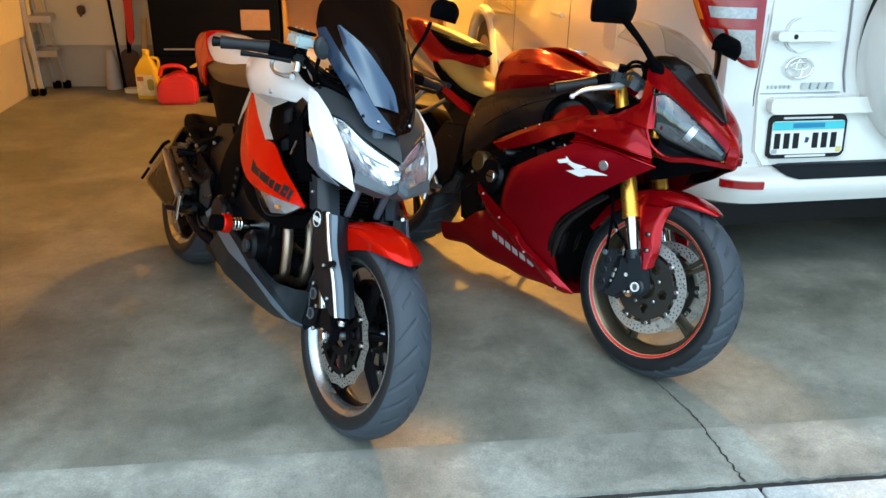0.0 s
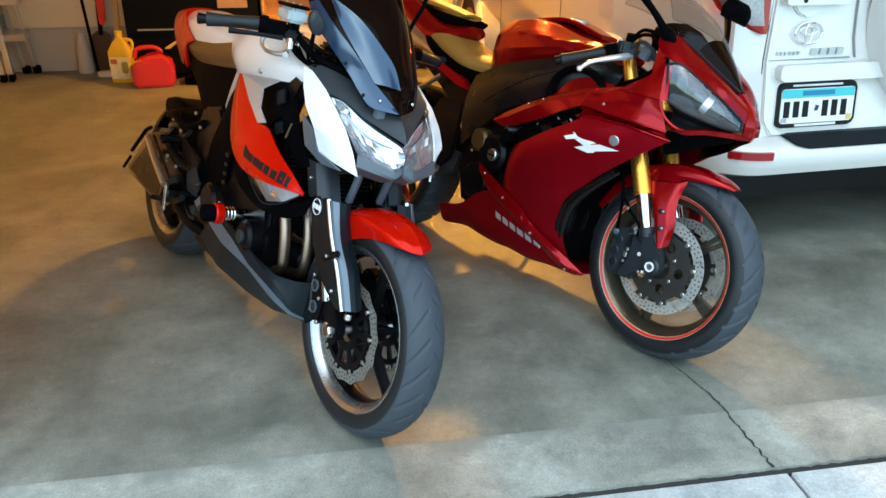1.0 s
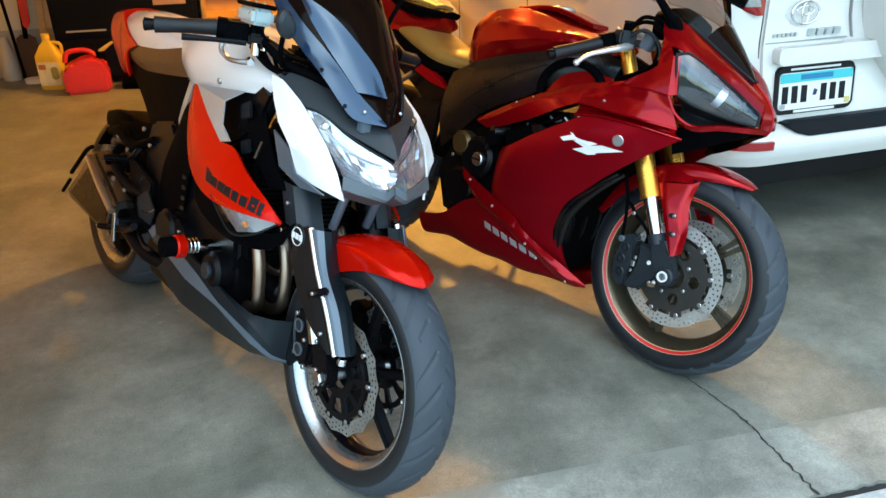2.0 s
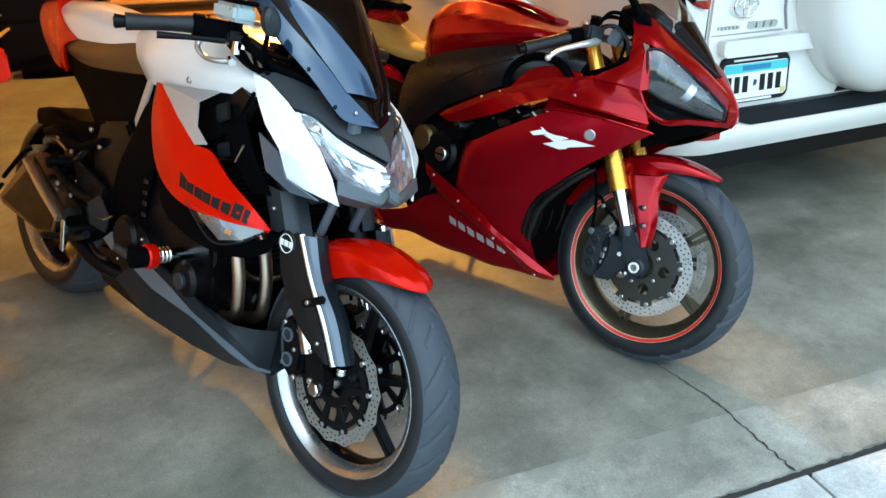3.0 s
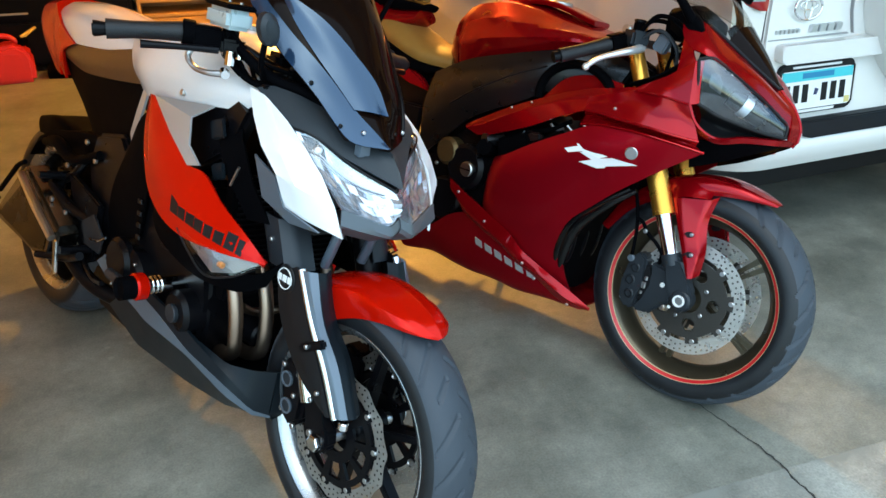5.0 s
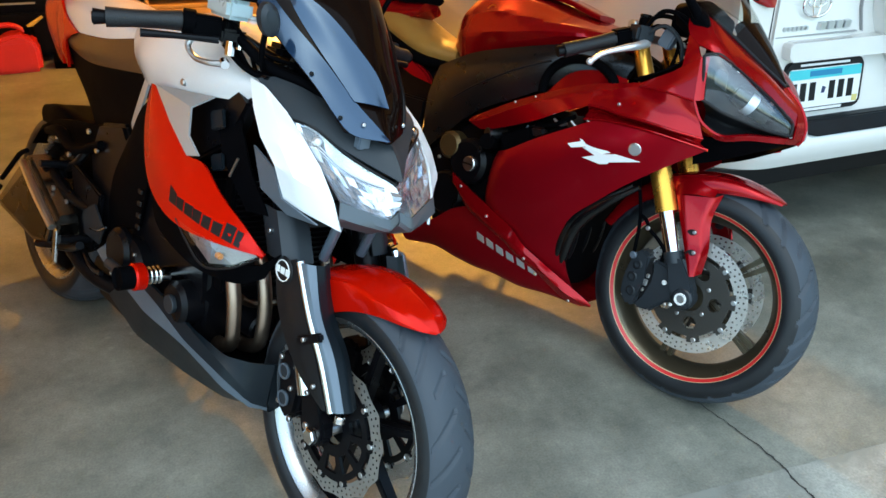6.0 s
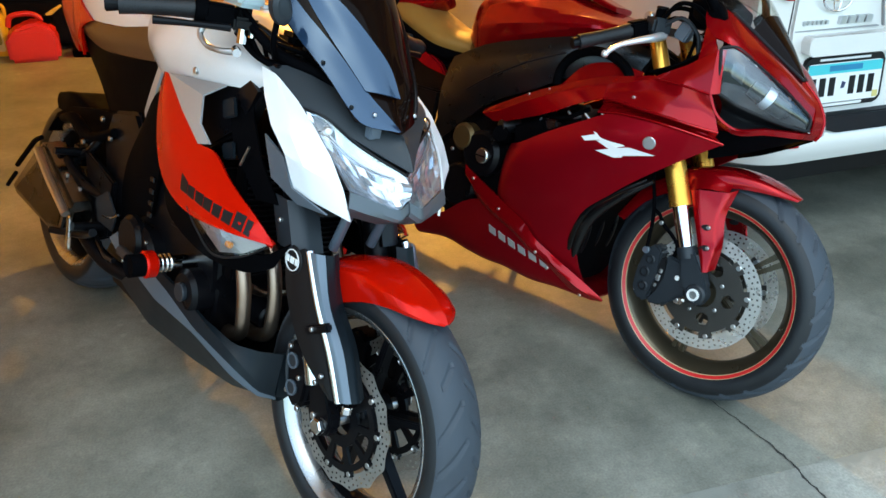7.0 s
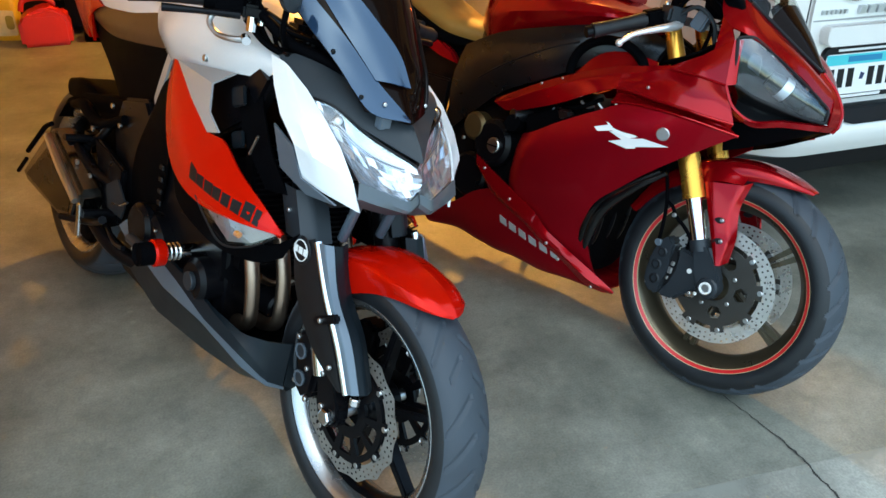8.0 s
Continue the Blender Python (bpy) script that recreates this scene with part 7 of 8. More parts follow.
    part("instrument_pod", skin([[(-0.235, -0.085, 0.945), (-0.235, -0.09, 1.01), (-0.235, 0, 1.035)], [(-0.19, -0.09, 0.945), (-0.19, -0.095, 1.02), (-0.19, 0, 1.045)], [(-0.13, -0.06, 0.96), (-0.13, -0.06, 1.0), (-0.13, 0, 1.015)]], 20, 12), M_BLACK, B, "black instrument pod")
    part("ignition_knob", drum((-0.315, -0.055, 0.955), 0.013, -0.02, 0.02, "z"), M_GOLD, B)
    res = part("brake_reservoir", drum((-0.295, -0.118, 0.962), 0.015, -0.014, 0.014, "z", 0.004), M_BLACK, B, "small black brake-fluid pot")
    part("cap", drum((-0.295, -0.118, 0.978), 0.016, -0.004, 0.004, "z"), M_SATIN, res)
    cyl = part("master_cylinder", turned(block(-0.030, 0.034, -0.026, 0.026, -0.020, 0.022, 0.007), Matrix.Translation((-0.285, -0.148, 0.930)) @ Matrix.Rotation(radians(-32), 4, "Z")), M_GREY, B, "dark grey brake master cylinder")
    for q in ((-0.300, -0.158, 0.955), (-0.272, -0.140, 0.955), (-0.262, -0.160, 0.938)):
        bolt(cyl, q, 0.007, "z", 0.004)
    part("fork_cap", drum((-0.318, -0.103, 0.945), 0.021, -0.010, 0.010, "z", 0.004, 6), M_GOLD, B, "gold fork cap nut")
    part("cable", tube([(-0.275, -0.15, 0.945), (-0.235, -0.145, 0.995), (-0.185, -0.12, 0.985), (-0.160, -0.10, 0.930)], 0.006, 8, 20), M_BLACK, cyl)
    part("cable", tube([(-0.265, -0.16, 0.930), (-0.215, -0.160, 0.960), (-0.175, -0.14, 0.930), (-0.165, -0.12, 0.870)], 0.005, 8, 20), M_GREY, cyl)
    part("wiring_plug", turned(block(-0.018, 0.018, -0.014, 0.014, -0.022, 0.022, 0.004), Matrix.Translation((-0.215, -0.125, 0.930)) @ Matrix.Rotation(radians(20), 4, "Y")), M_GREYL, B, "blue-grey wiring plug")
    part("steering_damper", tube([(-0.36, -0.06, 0.955), (-0.36, 0.06, 0.955)], 0.013, 12, 6, False), M_ALU, B)

    tank = part("fuel_tank", skin([[(-0.945, -0.055, 0.770), (-0.950, -0.066, 0.800), (-0.955, -0.060, 0.850), (-0.952, -0.040, 0.885), (-0.950, 0, 0.900)],
                                   [(-0.890, -0.100, 0.770), (-0.895, -0.118, 0.840), (-0.898, -0.108, 0.905), (-0.895, -0.070, 0.945), (-0.892, 0, 0.962)],
                                   [(-0.800, -0.120, 0.785), (-0.800, -0.146, 0.858), (-0.798, -0.140, 0.918), (-0.795, -0.088, 0.970), (-0.790, 0, 0.990)],
                                   [(-0.660, -0.128, 0.815), (-0.660, -0.168, 0.880), (-0.660, -0.160, 0.925), (-0.660, -0.092, 0.972), (-0.660, 0, 0.988)],
                                   [(-0.530, -0.130, 0.850), (-0.530, -0.170, 0.893), (-0.530, -0.160, 0.920), (-0.530, -0.085, 0.950), (-0.530, 0, 0.963)],
                                   [(-0.400, -0.110, 0.880), (-0.400, -0.140, 0.905), (-0.400, -0.130, 0.918), (-0.400, -0.070, 0.930), (-0.400, 0, 0.938)]], 40, 34, su=False), M_RED, B, "candy-red fuel tank with creased sides", 22)
    part("tank_cover", skin([[(-0.79, -0.030, 0.976), (-0.79, -0.032, 0.982), (-0.79, 0, 0.993)], [(-0.62, -0.050, 0.985), (-0.62, -0.055, 0.994), (-0.62, 0, 1.000)], [(-0.47, -0.040, 0.950), (-0.47, -0.045, 0.958), (-0.47, 0, 0.966)]], 20, 14), M_RED, tank, "raised red tank cover")
    part("filler_cap", drum((-0.62, 0, 0.998), 0.036, -0.006, 0.007, "z", 0.003), M_ALU, tank)
    for s in (-1, 1):
        part("tank_mark", turned(lathe([(0.015, -0.001), (0.018, -0.001), (0.018, 0.002), (0.015, 0.002)], 30, True, axis="z"), Matrix.Translation((-0.785, s * 0.131, 0.925)) @ Vector((-0.15, s * 0.9, 0.4)).to_track_quat("Z", "Y").to_matrix().to_4x4()), M_GOLD, tank, "small gold ring mark")
    part("seat", skin([[(-1.315, -0.085, 0.820), (-1.335, -0.095, 0.860), (-1.345, -0.060, 0.885), (-1.350, 0, 0.888)],
                       [(-1.190, -0.105, 0.778), (-1.200, -0.118, 0.822), (-1.210, -0.085, 0.862), (-1.210, 0, 0.870)],
                       [(-1.050, -0.105, 0.738), (-1.050, -0.118, 0.780), (-1.060, -0.080, 0.814), (-1.060, 0, 0.822)],
                       [(-0.930, -0.070, 0.730), (-0.925, -0.085, 0.768), (-0.940, -0.050, 0.802), (-0.945, 0, 0.812)]], 28, 26), M_TAN, B, "tan leather rider seat")
    for s in (-1, 1):
        part("seat_trim", tube([(-1.335, s * 0.090, 0.842), (-1.26, s * 0.112, 0.806), (-1.16, s * 0.119, 0.768), (-1.04, s * 0.119, 0.737), (-0.935, s * 0.086, 0.735)], [0.012, 0.018, 0.019, 0.018, 0.012], 12, 26), M_BLACK, B, "black lower edge of the seat")
        part("passenger_lever", tube([(-1.395, s * 0.150, 0.768), (-1.300, s * 0.150, 0.764), (-1.127, s * 0.150, 0.759)], [0.014, 0.010, 0.012], 12, 12), M_GREY, B, "dark folded passenger footrest")
    part("seat_base", skin([[(-1.32, -0.088, 0.770), (-1.325, -0.092, 0.815), (-1.32, 0, 0.83)], [(-1.20, -0.108, 0.730), (-1.20, -0.112, 0.785), (-1.20, 0, 0.80)], [(-0.95, -0.085, 0.690), (-0.95, -0.09, 0.735), (-0.95, 0, 0.75)]], 20, 12), M_BLACK, B, "black seat base")
    part("pillion_base", skin([[(-1.46, -0.050, 0.945), (-1.46, -0.062, 0.966), (-1.46, 0, 0.985)], [(-1.32, -0.070, 0.913), (-1.32, -0.086, 0.945), (-1.32, 0, 0.968)], [(-1.20, -0.066, 0.903), (-1.20, -0.080, 0.930), (-1.20, 0, 0.950)], [(-1.13, -0.034, 0.912), (-1.122, -0.040, 0.926), (-1.122, 0, 0.938)]], 24, 20), M_BLACK, B, "black rim of the pillion seat")
    part("pillion_seat", skin([[(-1.56, -0.040, 0.985), (-1.56, -0.045, 0.996), (-1.56, 0, 1.006)], [(-1.42, -0.060, 0.962), (-1.42, -0.065, 0.980), (-1.42, 0, 0.996)], [(-1.28, -0.062, 0.946), (-1.28, -0.066, 0.960), (-1.28, 0, 0.978)], [(-1.18, -0.044, 0.936), (-1.172, -0.047, 0.946), (-1.172, 0, 0.958)]], 20, 16), M_TAN, B, "tan pillion pad")
    part("tail", skin([[(-1.625, -0.060, 0.955), (-1.630, -0.072, 0.985), (-1.630, -0.040, 1.010), (-1.630, 0, 1.016)],
                       [(-1.515, -0.090, 0.880), (-1.530, -0.100, 0.945), (-1.530, -0.070, 0.996), (-1.530, 0, 1.004)],
                       [(-1.430, -0.095, 0.785), (-1.420, -0.105, 0.880), (-1.420, -0.075, 0.950), (-1.420, 0, 0.968)],
                       [(-1.300, -0.095, 0.798), (-1.280, -0.100, 0.862), (-1.280, -0.070, 0.902), (-1.280, 0, 0.925)],
                       [(-1.165, -0.050, 0.865), (-1.140, -0.055, 0.884), (-1.140, -0.040, 0.906), (-1.140, 0, 0.914)]], 28, 26), M_RED, B, "candy-red tail cowl")
    eng = part("engine", prism([(-0.42, 0.36), (-0.44, 0.58), (-0.56, 0.68), (-0.72, 0.62), (-0.88, 0.52), (-0.94, 0.40), (-0.88, 0.25), (-0.50, 0.22), (-0.43, 0.28)], -0.150, 0.150, bevel=0.02), M_SATIN, B, "dark engine block")
    for s in (-1, 1):
        part("clutch_cover", drum((-0.725, s * 0.162, 0.480), 0.070, -0.03, 0.030, bevel=0.012, seg=36), M_SATIN, eng, "black clutch cover")
        part("cover_cap", drum((-0.706, s * 0.197, 0.478), 0.023, -0.006, 0.008, bevel=0.003), M_ALU, eng, "bright round cap")
        part("cap_slot", block(-0.724, -0.688, s * 0.2045, s * 0.2065, 0.4755, 0.4805, 0.0005, 1), M_INK, eng)
        part("pickup_cover", drum((-0.800, s * 0.165, 0.513), 0.043, -0.03, 0.026, bevel=0.010, seg=30), M_BRASS, eng, "brass-coloured cover")
        part("hose_stub", tube([(-0.66, s * 0.150, 0.545), (-0.645, s * 0.215, 0.562)], [0.022, 0.024], 18, 6, False), M_BLACK, eng, "black crash bobbin")
        part("filter_box", turned(block(-0.055, 0.055, -0.03, 0.03, -0.032, 0.032, 0.008), Matrix.Translation((-0.565, s * 0.160, 0.585)) @ Matrix.Rotation(radians(-28), 4, "Y")), M_BLACK, eng)
        for q in ((-0.83, 0.40), (-0.80, 0.33), (-0.74, 0.30), (-0.86, 0.46), (-0.66, 0.33), (-0.80, 0.60)):
            bolt(eng, (q[0], s * 0.154, q[1]), 0.007)
        part("case_cover", drum((-0.80, s * 0.155, 0.360), 0.070, -0.02, 0.022, bevel=0.010, seg=30), M_SATIN, eng)
        for a, b in (((-0.62, 0.56), (-0.42, 0.655)), ((-0.56, 0.55), (-0.45, 0.60)), ((-0.52, 0.64), (-0.40, 0.69))):
            part("wiring", tube([(a[0], s * 0.168, a[1]), ((a[0] + b[0]) / 2, s * 0.180, (a[1] + b[1]) / 2 - 0.012), (b[0], s * 0.172, b[1])], 0.0065, 8, 14), M_BLACK, eng)
    for y in (-0.11, -0.04, 0.04, 0.11):
        part("exhaust_header", tube([(-0.44, y, 0.50), (-0.375, y, 0.46), (-0.358, y, 0.38), (-0.375, y * 0.9, 0.28), (-0.45, y * 0.7, 0.19), (-0.60, y * 0.5, 0.165)], 0.018, 12, 28), M_SATIN, B, "dark exhaust header")
    part("radiator", block(-0.395, -0.365, -0.15, 0.15, 0.36, 0.68, 0.006), M_BLACK, B, "black radiator")
    part("shock", tube([(-0.98, 0, 0.36), (-1.04, 0, 0.66)], 0.032, 14, 6, False), M_SATIN, B)
    part("silencer", tube([(-1.22, -0.06, 0.76), (-1.50, -0.075, 0.86), (-1.62, -0.08, 0.90)], [0.045, 0.055, 0.05], 20, 10), M_ALU, B, "under-tail silencer")
    part("silencer", tube([(-1.22, 0.06, 0.76), (-1.50, 0.075, 0.86), (-1.62, 0.08, 0.90)], [0.045, 0.055, 0.05], 20, 10), M_ALU, B, "under-tail silencer")
    part("rear_hugger", fender_mesh(-1.415, 0.31, 0.325, [(45, 0.085, 0.05, 0.004), (70, 0.095, 0.07, 0.004), (100, 0.09, 0.05, 0.004)]), M_BLACK, B, "black rear hugger")
    part("side_stand", tube([(-0.86, 0.13, 0.28), (-0.82, 0.22, 0.15), (-0.80, 0.30, 0.083)], 0.011, 10, 10), M_SATIN, B, "black side stand")
    return B


sport = sport_bike()


# ---- white car ----
def family_car():
    m = Matrix.Translation((2.12, 3.40, 0)) @ Matrix.Rotation(radians(3.5), 4, "Z") @ Matrix.Rotation(radians(90), 4, "Z")
    # x runs forward from the rear bumper, y to the car's left, z up
    C = thing("car", m, "white compact sport utility car with a covered spare wheel", "car")
    W = 0.905
    wheels = (0.90, 3.48)
    prof = [(0.10, 0.40), (0.06, 0.58), (0.09, 0.80), (0.12, 1.05), (0.16, 1.30), (0.30, 1.66), (0.55, 1.70), (2.2, 1.70), (2.7, 1.58), (3.25, 1.12), (3.95, 1.00), (4.22, 0.84), (4.28, 0.60), (4.25, 0.32)]
    for cx in wheels[::-1]:
        prof += [(cx + 0.40, 0.30)] + [(cx + 0.385 * math.cos(a), 0.345 + 0.385 * math.sin(a)) for a in np.linspace(0, math.pi, 13)] + [(cx - 0.40, 0.30)]
    prof += [(0.30, 0.36)]

    def shell(poly):
        """Side outline pushed through the width with a tumblehome and rounded shoulders."""
        bm = bmesh.new()
        st = [(-1.0, 0.965), (-0.985, 0.99), (-0.94, 1.0), (0.94, 1.0), (0.985, 0.99), (1.0, 0.965)]
        rings = []
        for f, k in st:
            ring = []
            for x, z in poly:
                inset = max(0, z - 0.95) * 0.16 + max(0, 0.55 - z) * 0.06
                end = 0.15 * max(0, 1 - x / 0.45) ** 1.5 + 0.22 * max(0, (x - 3.7) / 0.6)
                yy = (W - inset - end * abs(f)) * f
                xx = x + (1 - k) * 0.9 * (1 if x < 2.1 else -1)
                ring.append(bm.verts.new((xx, yy, z + (1 - k) * (-0.5 if z > 0.9 else 0.2))))
            rings.append(ring)
        n = len(poly)
        for a, b in zip(rings, rings[1:]):
            for i in range(n):
                bm.faces.new((a[i], a[(i + 1) % n], b[(i + 1) % n], b[i]))
        bm.faces.new(rings[0])
        bm.faces.new(rings[-1][::-1])
        return bm
    body = part("body", shell(prof), M_CARWHITE, C, "white painted body", 40)
    # tailgate, skin panels and seams
    def face_x(z):
        return float(np.interp(z, [0.40, 0.58, 0.80, 1.05, 1.30, 1.66], [0.10, 0.06, 0.09, 0.12, 0.16, 0.30]))

    def rear_panel(poly, out, bevel, name, material, label, parent, base=0.0):
        """An outline in y, z laid on the slanting rear face, standing out from it."""
        bm = prism(poly, -out, 0.03, "x", bevel)
        for v in bm.verts:
            v.co.x += face_x(v.co.z) - base
        return part(name, bm, material, parent, label)
    gate = rear_panel([(0.600, 0.535), (0.650, 0.60), (0.655, 0.82), (0.630, 1.10), (0.585, 1.55), (-0.66, 1.55), (-0.70, 1.10), (-0.72, 0.60), (-0.68, 0.535)], 0.012, 0.006, "tailgate", M_CARWHITE, "white tailgate", C)
    rear_panel([(0.662, 0.545), (0.666, 0.82), (0.641, 1.10), (0.596, 1.56), (0.593, 1.56), (0.638, 1.10), (0.662, 0.82), (0.658, 0.545)], 0.002, 0, "gate_gap", M_INK, "dark gap at the tailgate edge", gate)
    rear_panel([(0.296, 1.300), (0.293, 1.300), (0.2925, 1.05), (0.2925, 0.98), (0.2895, 0.89), (0.2735, 0.818), (0.2770, 0.818), (0.2930, 0.89), (0.2960, 0.98), (0.2960, 1.05)], 0.0124, 0, "crease", M_SEAM, "fine panel seam", gate)
    rear_panel([(0.648, 0.818), (0.648, 0.822), (0.30, 0.822), (0.30, 0.818)], 0.0124, 0, "crease", M_SEAM, "fine crease line", gate)
    rear_panel([(0.55, 1.17), (0.56, 1.56), (-0.62, 1.56), (-0.64, 1.17)], 0.016, 0.01, "rear_window", M_GLASS, "dark rear window", gate)
    rear_panel([(y, z) for y, z in rounded(0.49, 1.035, 0.262, 0.034, 5, 0.45)], 0.050, 0.010, "gate_handle", M_CARWHITE, "white pull handle", gate)
    rear_panel(rounded(0.50, 1.035, 0.135, 0.125, 6, 0.45), 0.0145, 0.006, "handle_cup", M_CARWHITE, "recessed handle cup", gate)
    rear_panel(rounded(0.548, 1.035, 0.018, 0.018, 3, 0.3), 0.052, 0.002, "key_button", M_INK, "small black button", gate)
    # oval emblem: three plain rings
    def oval(cy, cz, ry, rz, w, name):
        pts = [(0, cy + ry * math.cos(a), cz + rz * math.sin(a)) for a in np.linspace(0, 2 * math.pi, 40)]
        bm = tube([(face_x(p[2]) - 0.016, p[1], p[2]) for p in pts], w, 8, 60)
        return part(name, bm, M_CHROME, gate, "chrome oval emblem ring")
    oval(0.495, 0.915, 0.057, 0.038, 0.0042, "emblem_ring")
    oval(0.495, 0.922, 0.036, 0.014, 0.0030, "emblem_ring")
    oval(0.495, 0.912, 0.014, 0.034, 0.0030, "emblem_ring")
    for k in range(4):
        y0 = 0.475 - k * 0.036
        rear_panel([(y0, 0.835), (y0 - 0.028, 0.835), (y0 - 0.034, 0.858), (y0 - 0.006, 0.858)], 0.018, 0.002, "letter_block", M_ALU, "chrome lettering block", gate)
    for k in range(6):
        y0 = 0.62 - k * 0.018
        rear_panel([(y0, 0.838), (y0 - 0.011, 0.838), (y0 - 0.013, 0.850), (y0 - 0.002, 0.850)], 0.016, 0.001, "letter_block", M_ALU, "small pale lettering block", gate)
    rear_panel(rounded(0.385, 0.778, 0.46, 0.060, 5, 0.30), 0.050, 0.012, "plate_garnish", M_CARWHITE, "white ledge above the plate", gate)
    rear_panel(rounded(0.410, 0.642, 0.345, 0.205, 5, 0.2), 0.0135, 0.004, "plate_recess", M_CARWHITE, "plate recess", gate)
    # number plate
    def plate_panel(poly, *rest):
        return rear_panel([((y - 0.405) * 1.07 + 0.428, z + 0.010) for y, z in poly], *rest)
    plate = plate_panel(rounded(0.405, 0.644, 0.318, 0.168, 5, 0.14), 0.024, 0.004, "plate_frame", M_INK, "black plate frame", gate)
    plate_panel(rounded(0.405, 0.642, 0.296, 0.128, 5, 0.10), 0.0265, 0.001, "plate_sheet", M_WHITE, "white plate sheet", plate)
    teal = mat("plate_teal", (0.10, 0.52, 0.56), 0.5)
    plate_panel([(0.551, 0.672), (0.551, 0.704), (0.259, 0.704), (0.259, 0.672)], 0.0275, 0, "plate_band", teal, "teal band", plate)
    plate_panel([(0.470, 0.680), (0.470, 0.698), (0.340, 0.698), (0.340, 0.680)], 0.0283, 0, "plate_print", mat("plate_blue", (0.03, 0.20, 0.36), 0.5), "blue print bar", plate)
    for k, y0 in enumerate((0.541, 0.503, 0.465, 0.386, 0.348, 0.310)):
        plate_panel([(y0, 0.600), (y0, 0.660), (y0 - 0.024, 0.660), (y0 - 0.024, 0.600)], 0.0275, 0, "plate_bar", M_INK, "dark plate bar", plate)
    plate_panel([(0.417, 0.622), (0.413, 0.645), (0.398, 0.640), (0.404, 0.622)], 0.0275, 0, "plate_shape", mat("plate_navy", (0.02, 0.03, 0.09), 0.5), "small dark shape", plate)
    plate_panel([(0.548, 0.582), (0.548, 0.598), (0.526, 0.598), (0.526, 0.582)], 0.0275, 0, "sticker", M_SILVER, "pale sticker", plate)
    plate_panel([(0.284, 0.582), (0.284, 0.604), (0.262, 0.604), (0.262, 0.582)], 0.0275, 0, "sticker", mat("plate_yellow", (0.62, 0.52, 0.18), 0.5), "yellow sticker", plate)
    plate_panel([(0.488, 0.565), (0.488, 0.574), (0.322, 0.574), (0.322, 0.565)], 0.0262, 0, "frame_print", M_WHITE, "white print bar", plate)
    plate_panel([(0.510, 0.7145), (0.510, 0.7215), (0.310, 0.7215), (0.310, 0.7145)], 0.0262, 0, "frame_print", M_WHITE, "white print bar", plate)

    # bumper with its dark step pad and reflectors
    def sweep(rows, name, material, label, parent):
        """A bumper skin: (x, z) outline carried across the width, wrapped forward at the corners."""
        bm = bmesh.new()
        ys = np.r_[np.linspace(-0.93, -0.62, 10), np.linspace(-0.5, 0.5, 5), np.linspace(0.62, 0.93, 10)]
        rings = []
        for y in ys:
            w = max(0, (abs(y) - 0.60) / 0.33)
            back = 0.30 * w ** 2.6
            rings.append([bm.verts.new((x + back, y * (1 - 0.012 * w), z)) for x, z in rows])
        for a, b in zip(rings, rings[1:]):
            for i in range(len(rows)):
                bm.faces.new((a[i], a[(i + 1) % len(rows)], b[(i + 1) % len(rows)], b[i]))
        bm.faces.new(rings[0])
        bm.faces.new(rings[-1][::-1])
        return part(name, bm, material, parent, label)
    bump = sweep([(0.10, 0.535), (0.045, 0.530), (0.010, 0.515), (-0.012, 0.490), (-0.016, 0.460), (-0.004, 0.425), (0.010, 0.395), (0.045, 0.378), (0.20, 0.372), (0.20, 0.52)], "rear_bumper", M_CARWHITE, "white rear bumper", C)
    pad = prism([(0.552, 0.536), (0.536, 0.546), (-0.60, 0.546), (-0.645, 0.520), (-0.60, 0.499), (0.470, 0.499), (0.520, 0.512)], -0.020, 0.10, "x", 0.004)
    for v in pad.verts:
        v.co.x += max(0, v.co.z - 0.50) * 0.9
    part("step_pad", pad, M_DARK, bump, "black bumper step pad")
    for s in (-1, 1):
        refl = slab_grid(np.array([[(-0.010, y, z) for y in np.linspace(0.622, 0.775, 10)] for z in (0.464, 0.474, 0.484, 0.494)]), np.array([[(-1.0, 0.0, 0.0)] * 10] * 4), 0.03)
        for v in refl.verts:
            v.co.x += 0.30 * max(0, (v.co.y - 0.60) / 0.33) ** 2.6 - 0.012
            v.co.y *= s
        part("reflector", refl, M_TAIL, bump, "red bumper reflector")
        # tail lamp wrapping the corner
        zk = (0.918, 0.935, 0.960, 1.00, 1.06, 1.16, 1.30, 1.42)
        y_in = (0.678, 0.674, 0.673, 0.673, 0.672, 0.668, 0.652, 0.640)
        y_out = (0.700, 0.745, 0.790, 0.832, 0.868, 0.903, 0.900, 0.865)
        rows = []
        for z in np.linspace(zk[0], zk[-1], 52):
            a, b = float(np.interp(z, zk, y_in)), float(np.interp(z, zk, y_out))
            rows.append([(face_x(z) - 0.026 + 0.13 * (b - a) / 0.23 * (1 - math.cos(t_ * math.pi / 2)), s * (a + (b - a) * math.sin(t_ * math.pi / 2)), z) for t_ in np.linspace(0, 1, 20)])
        tl = Sheet(rows, 20, 52)
        tl.g = np.array(rows)
        n_ = np.cross(np.gradient(tl.g, axis=1), np.gradient(tl.g, axis=0))
        tl.n = n_ / np.linalg.norm(n_, axis=2, keepdims=True)
        if tl.n[..., 0].mean() > 0:
            tl.n = -tl.n
        lamp = part("tail_lamp", tl.solid(0.03), M_TAIL, C, "red and clear tail lamp")
        zs = tl.g[:, 4, 2]

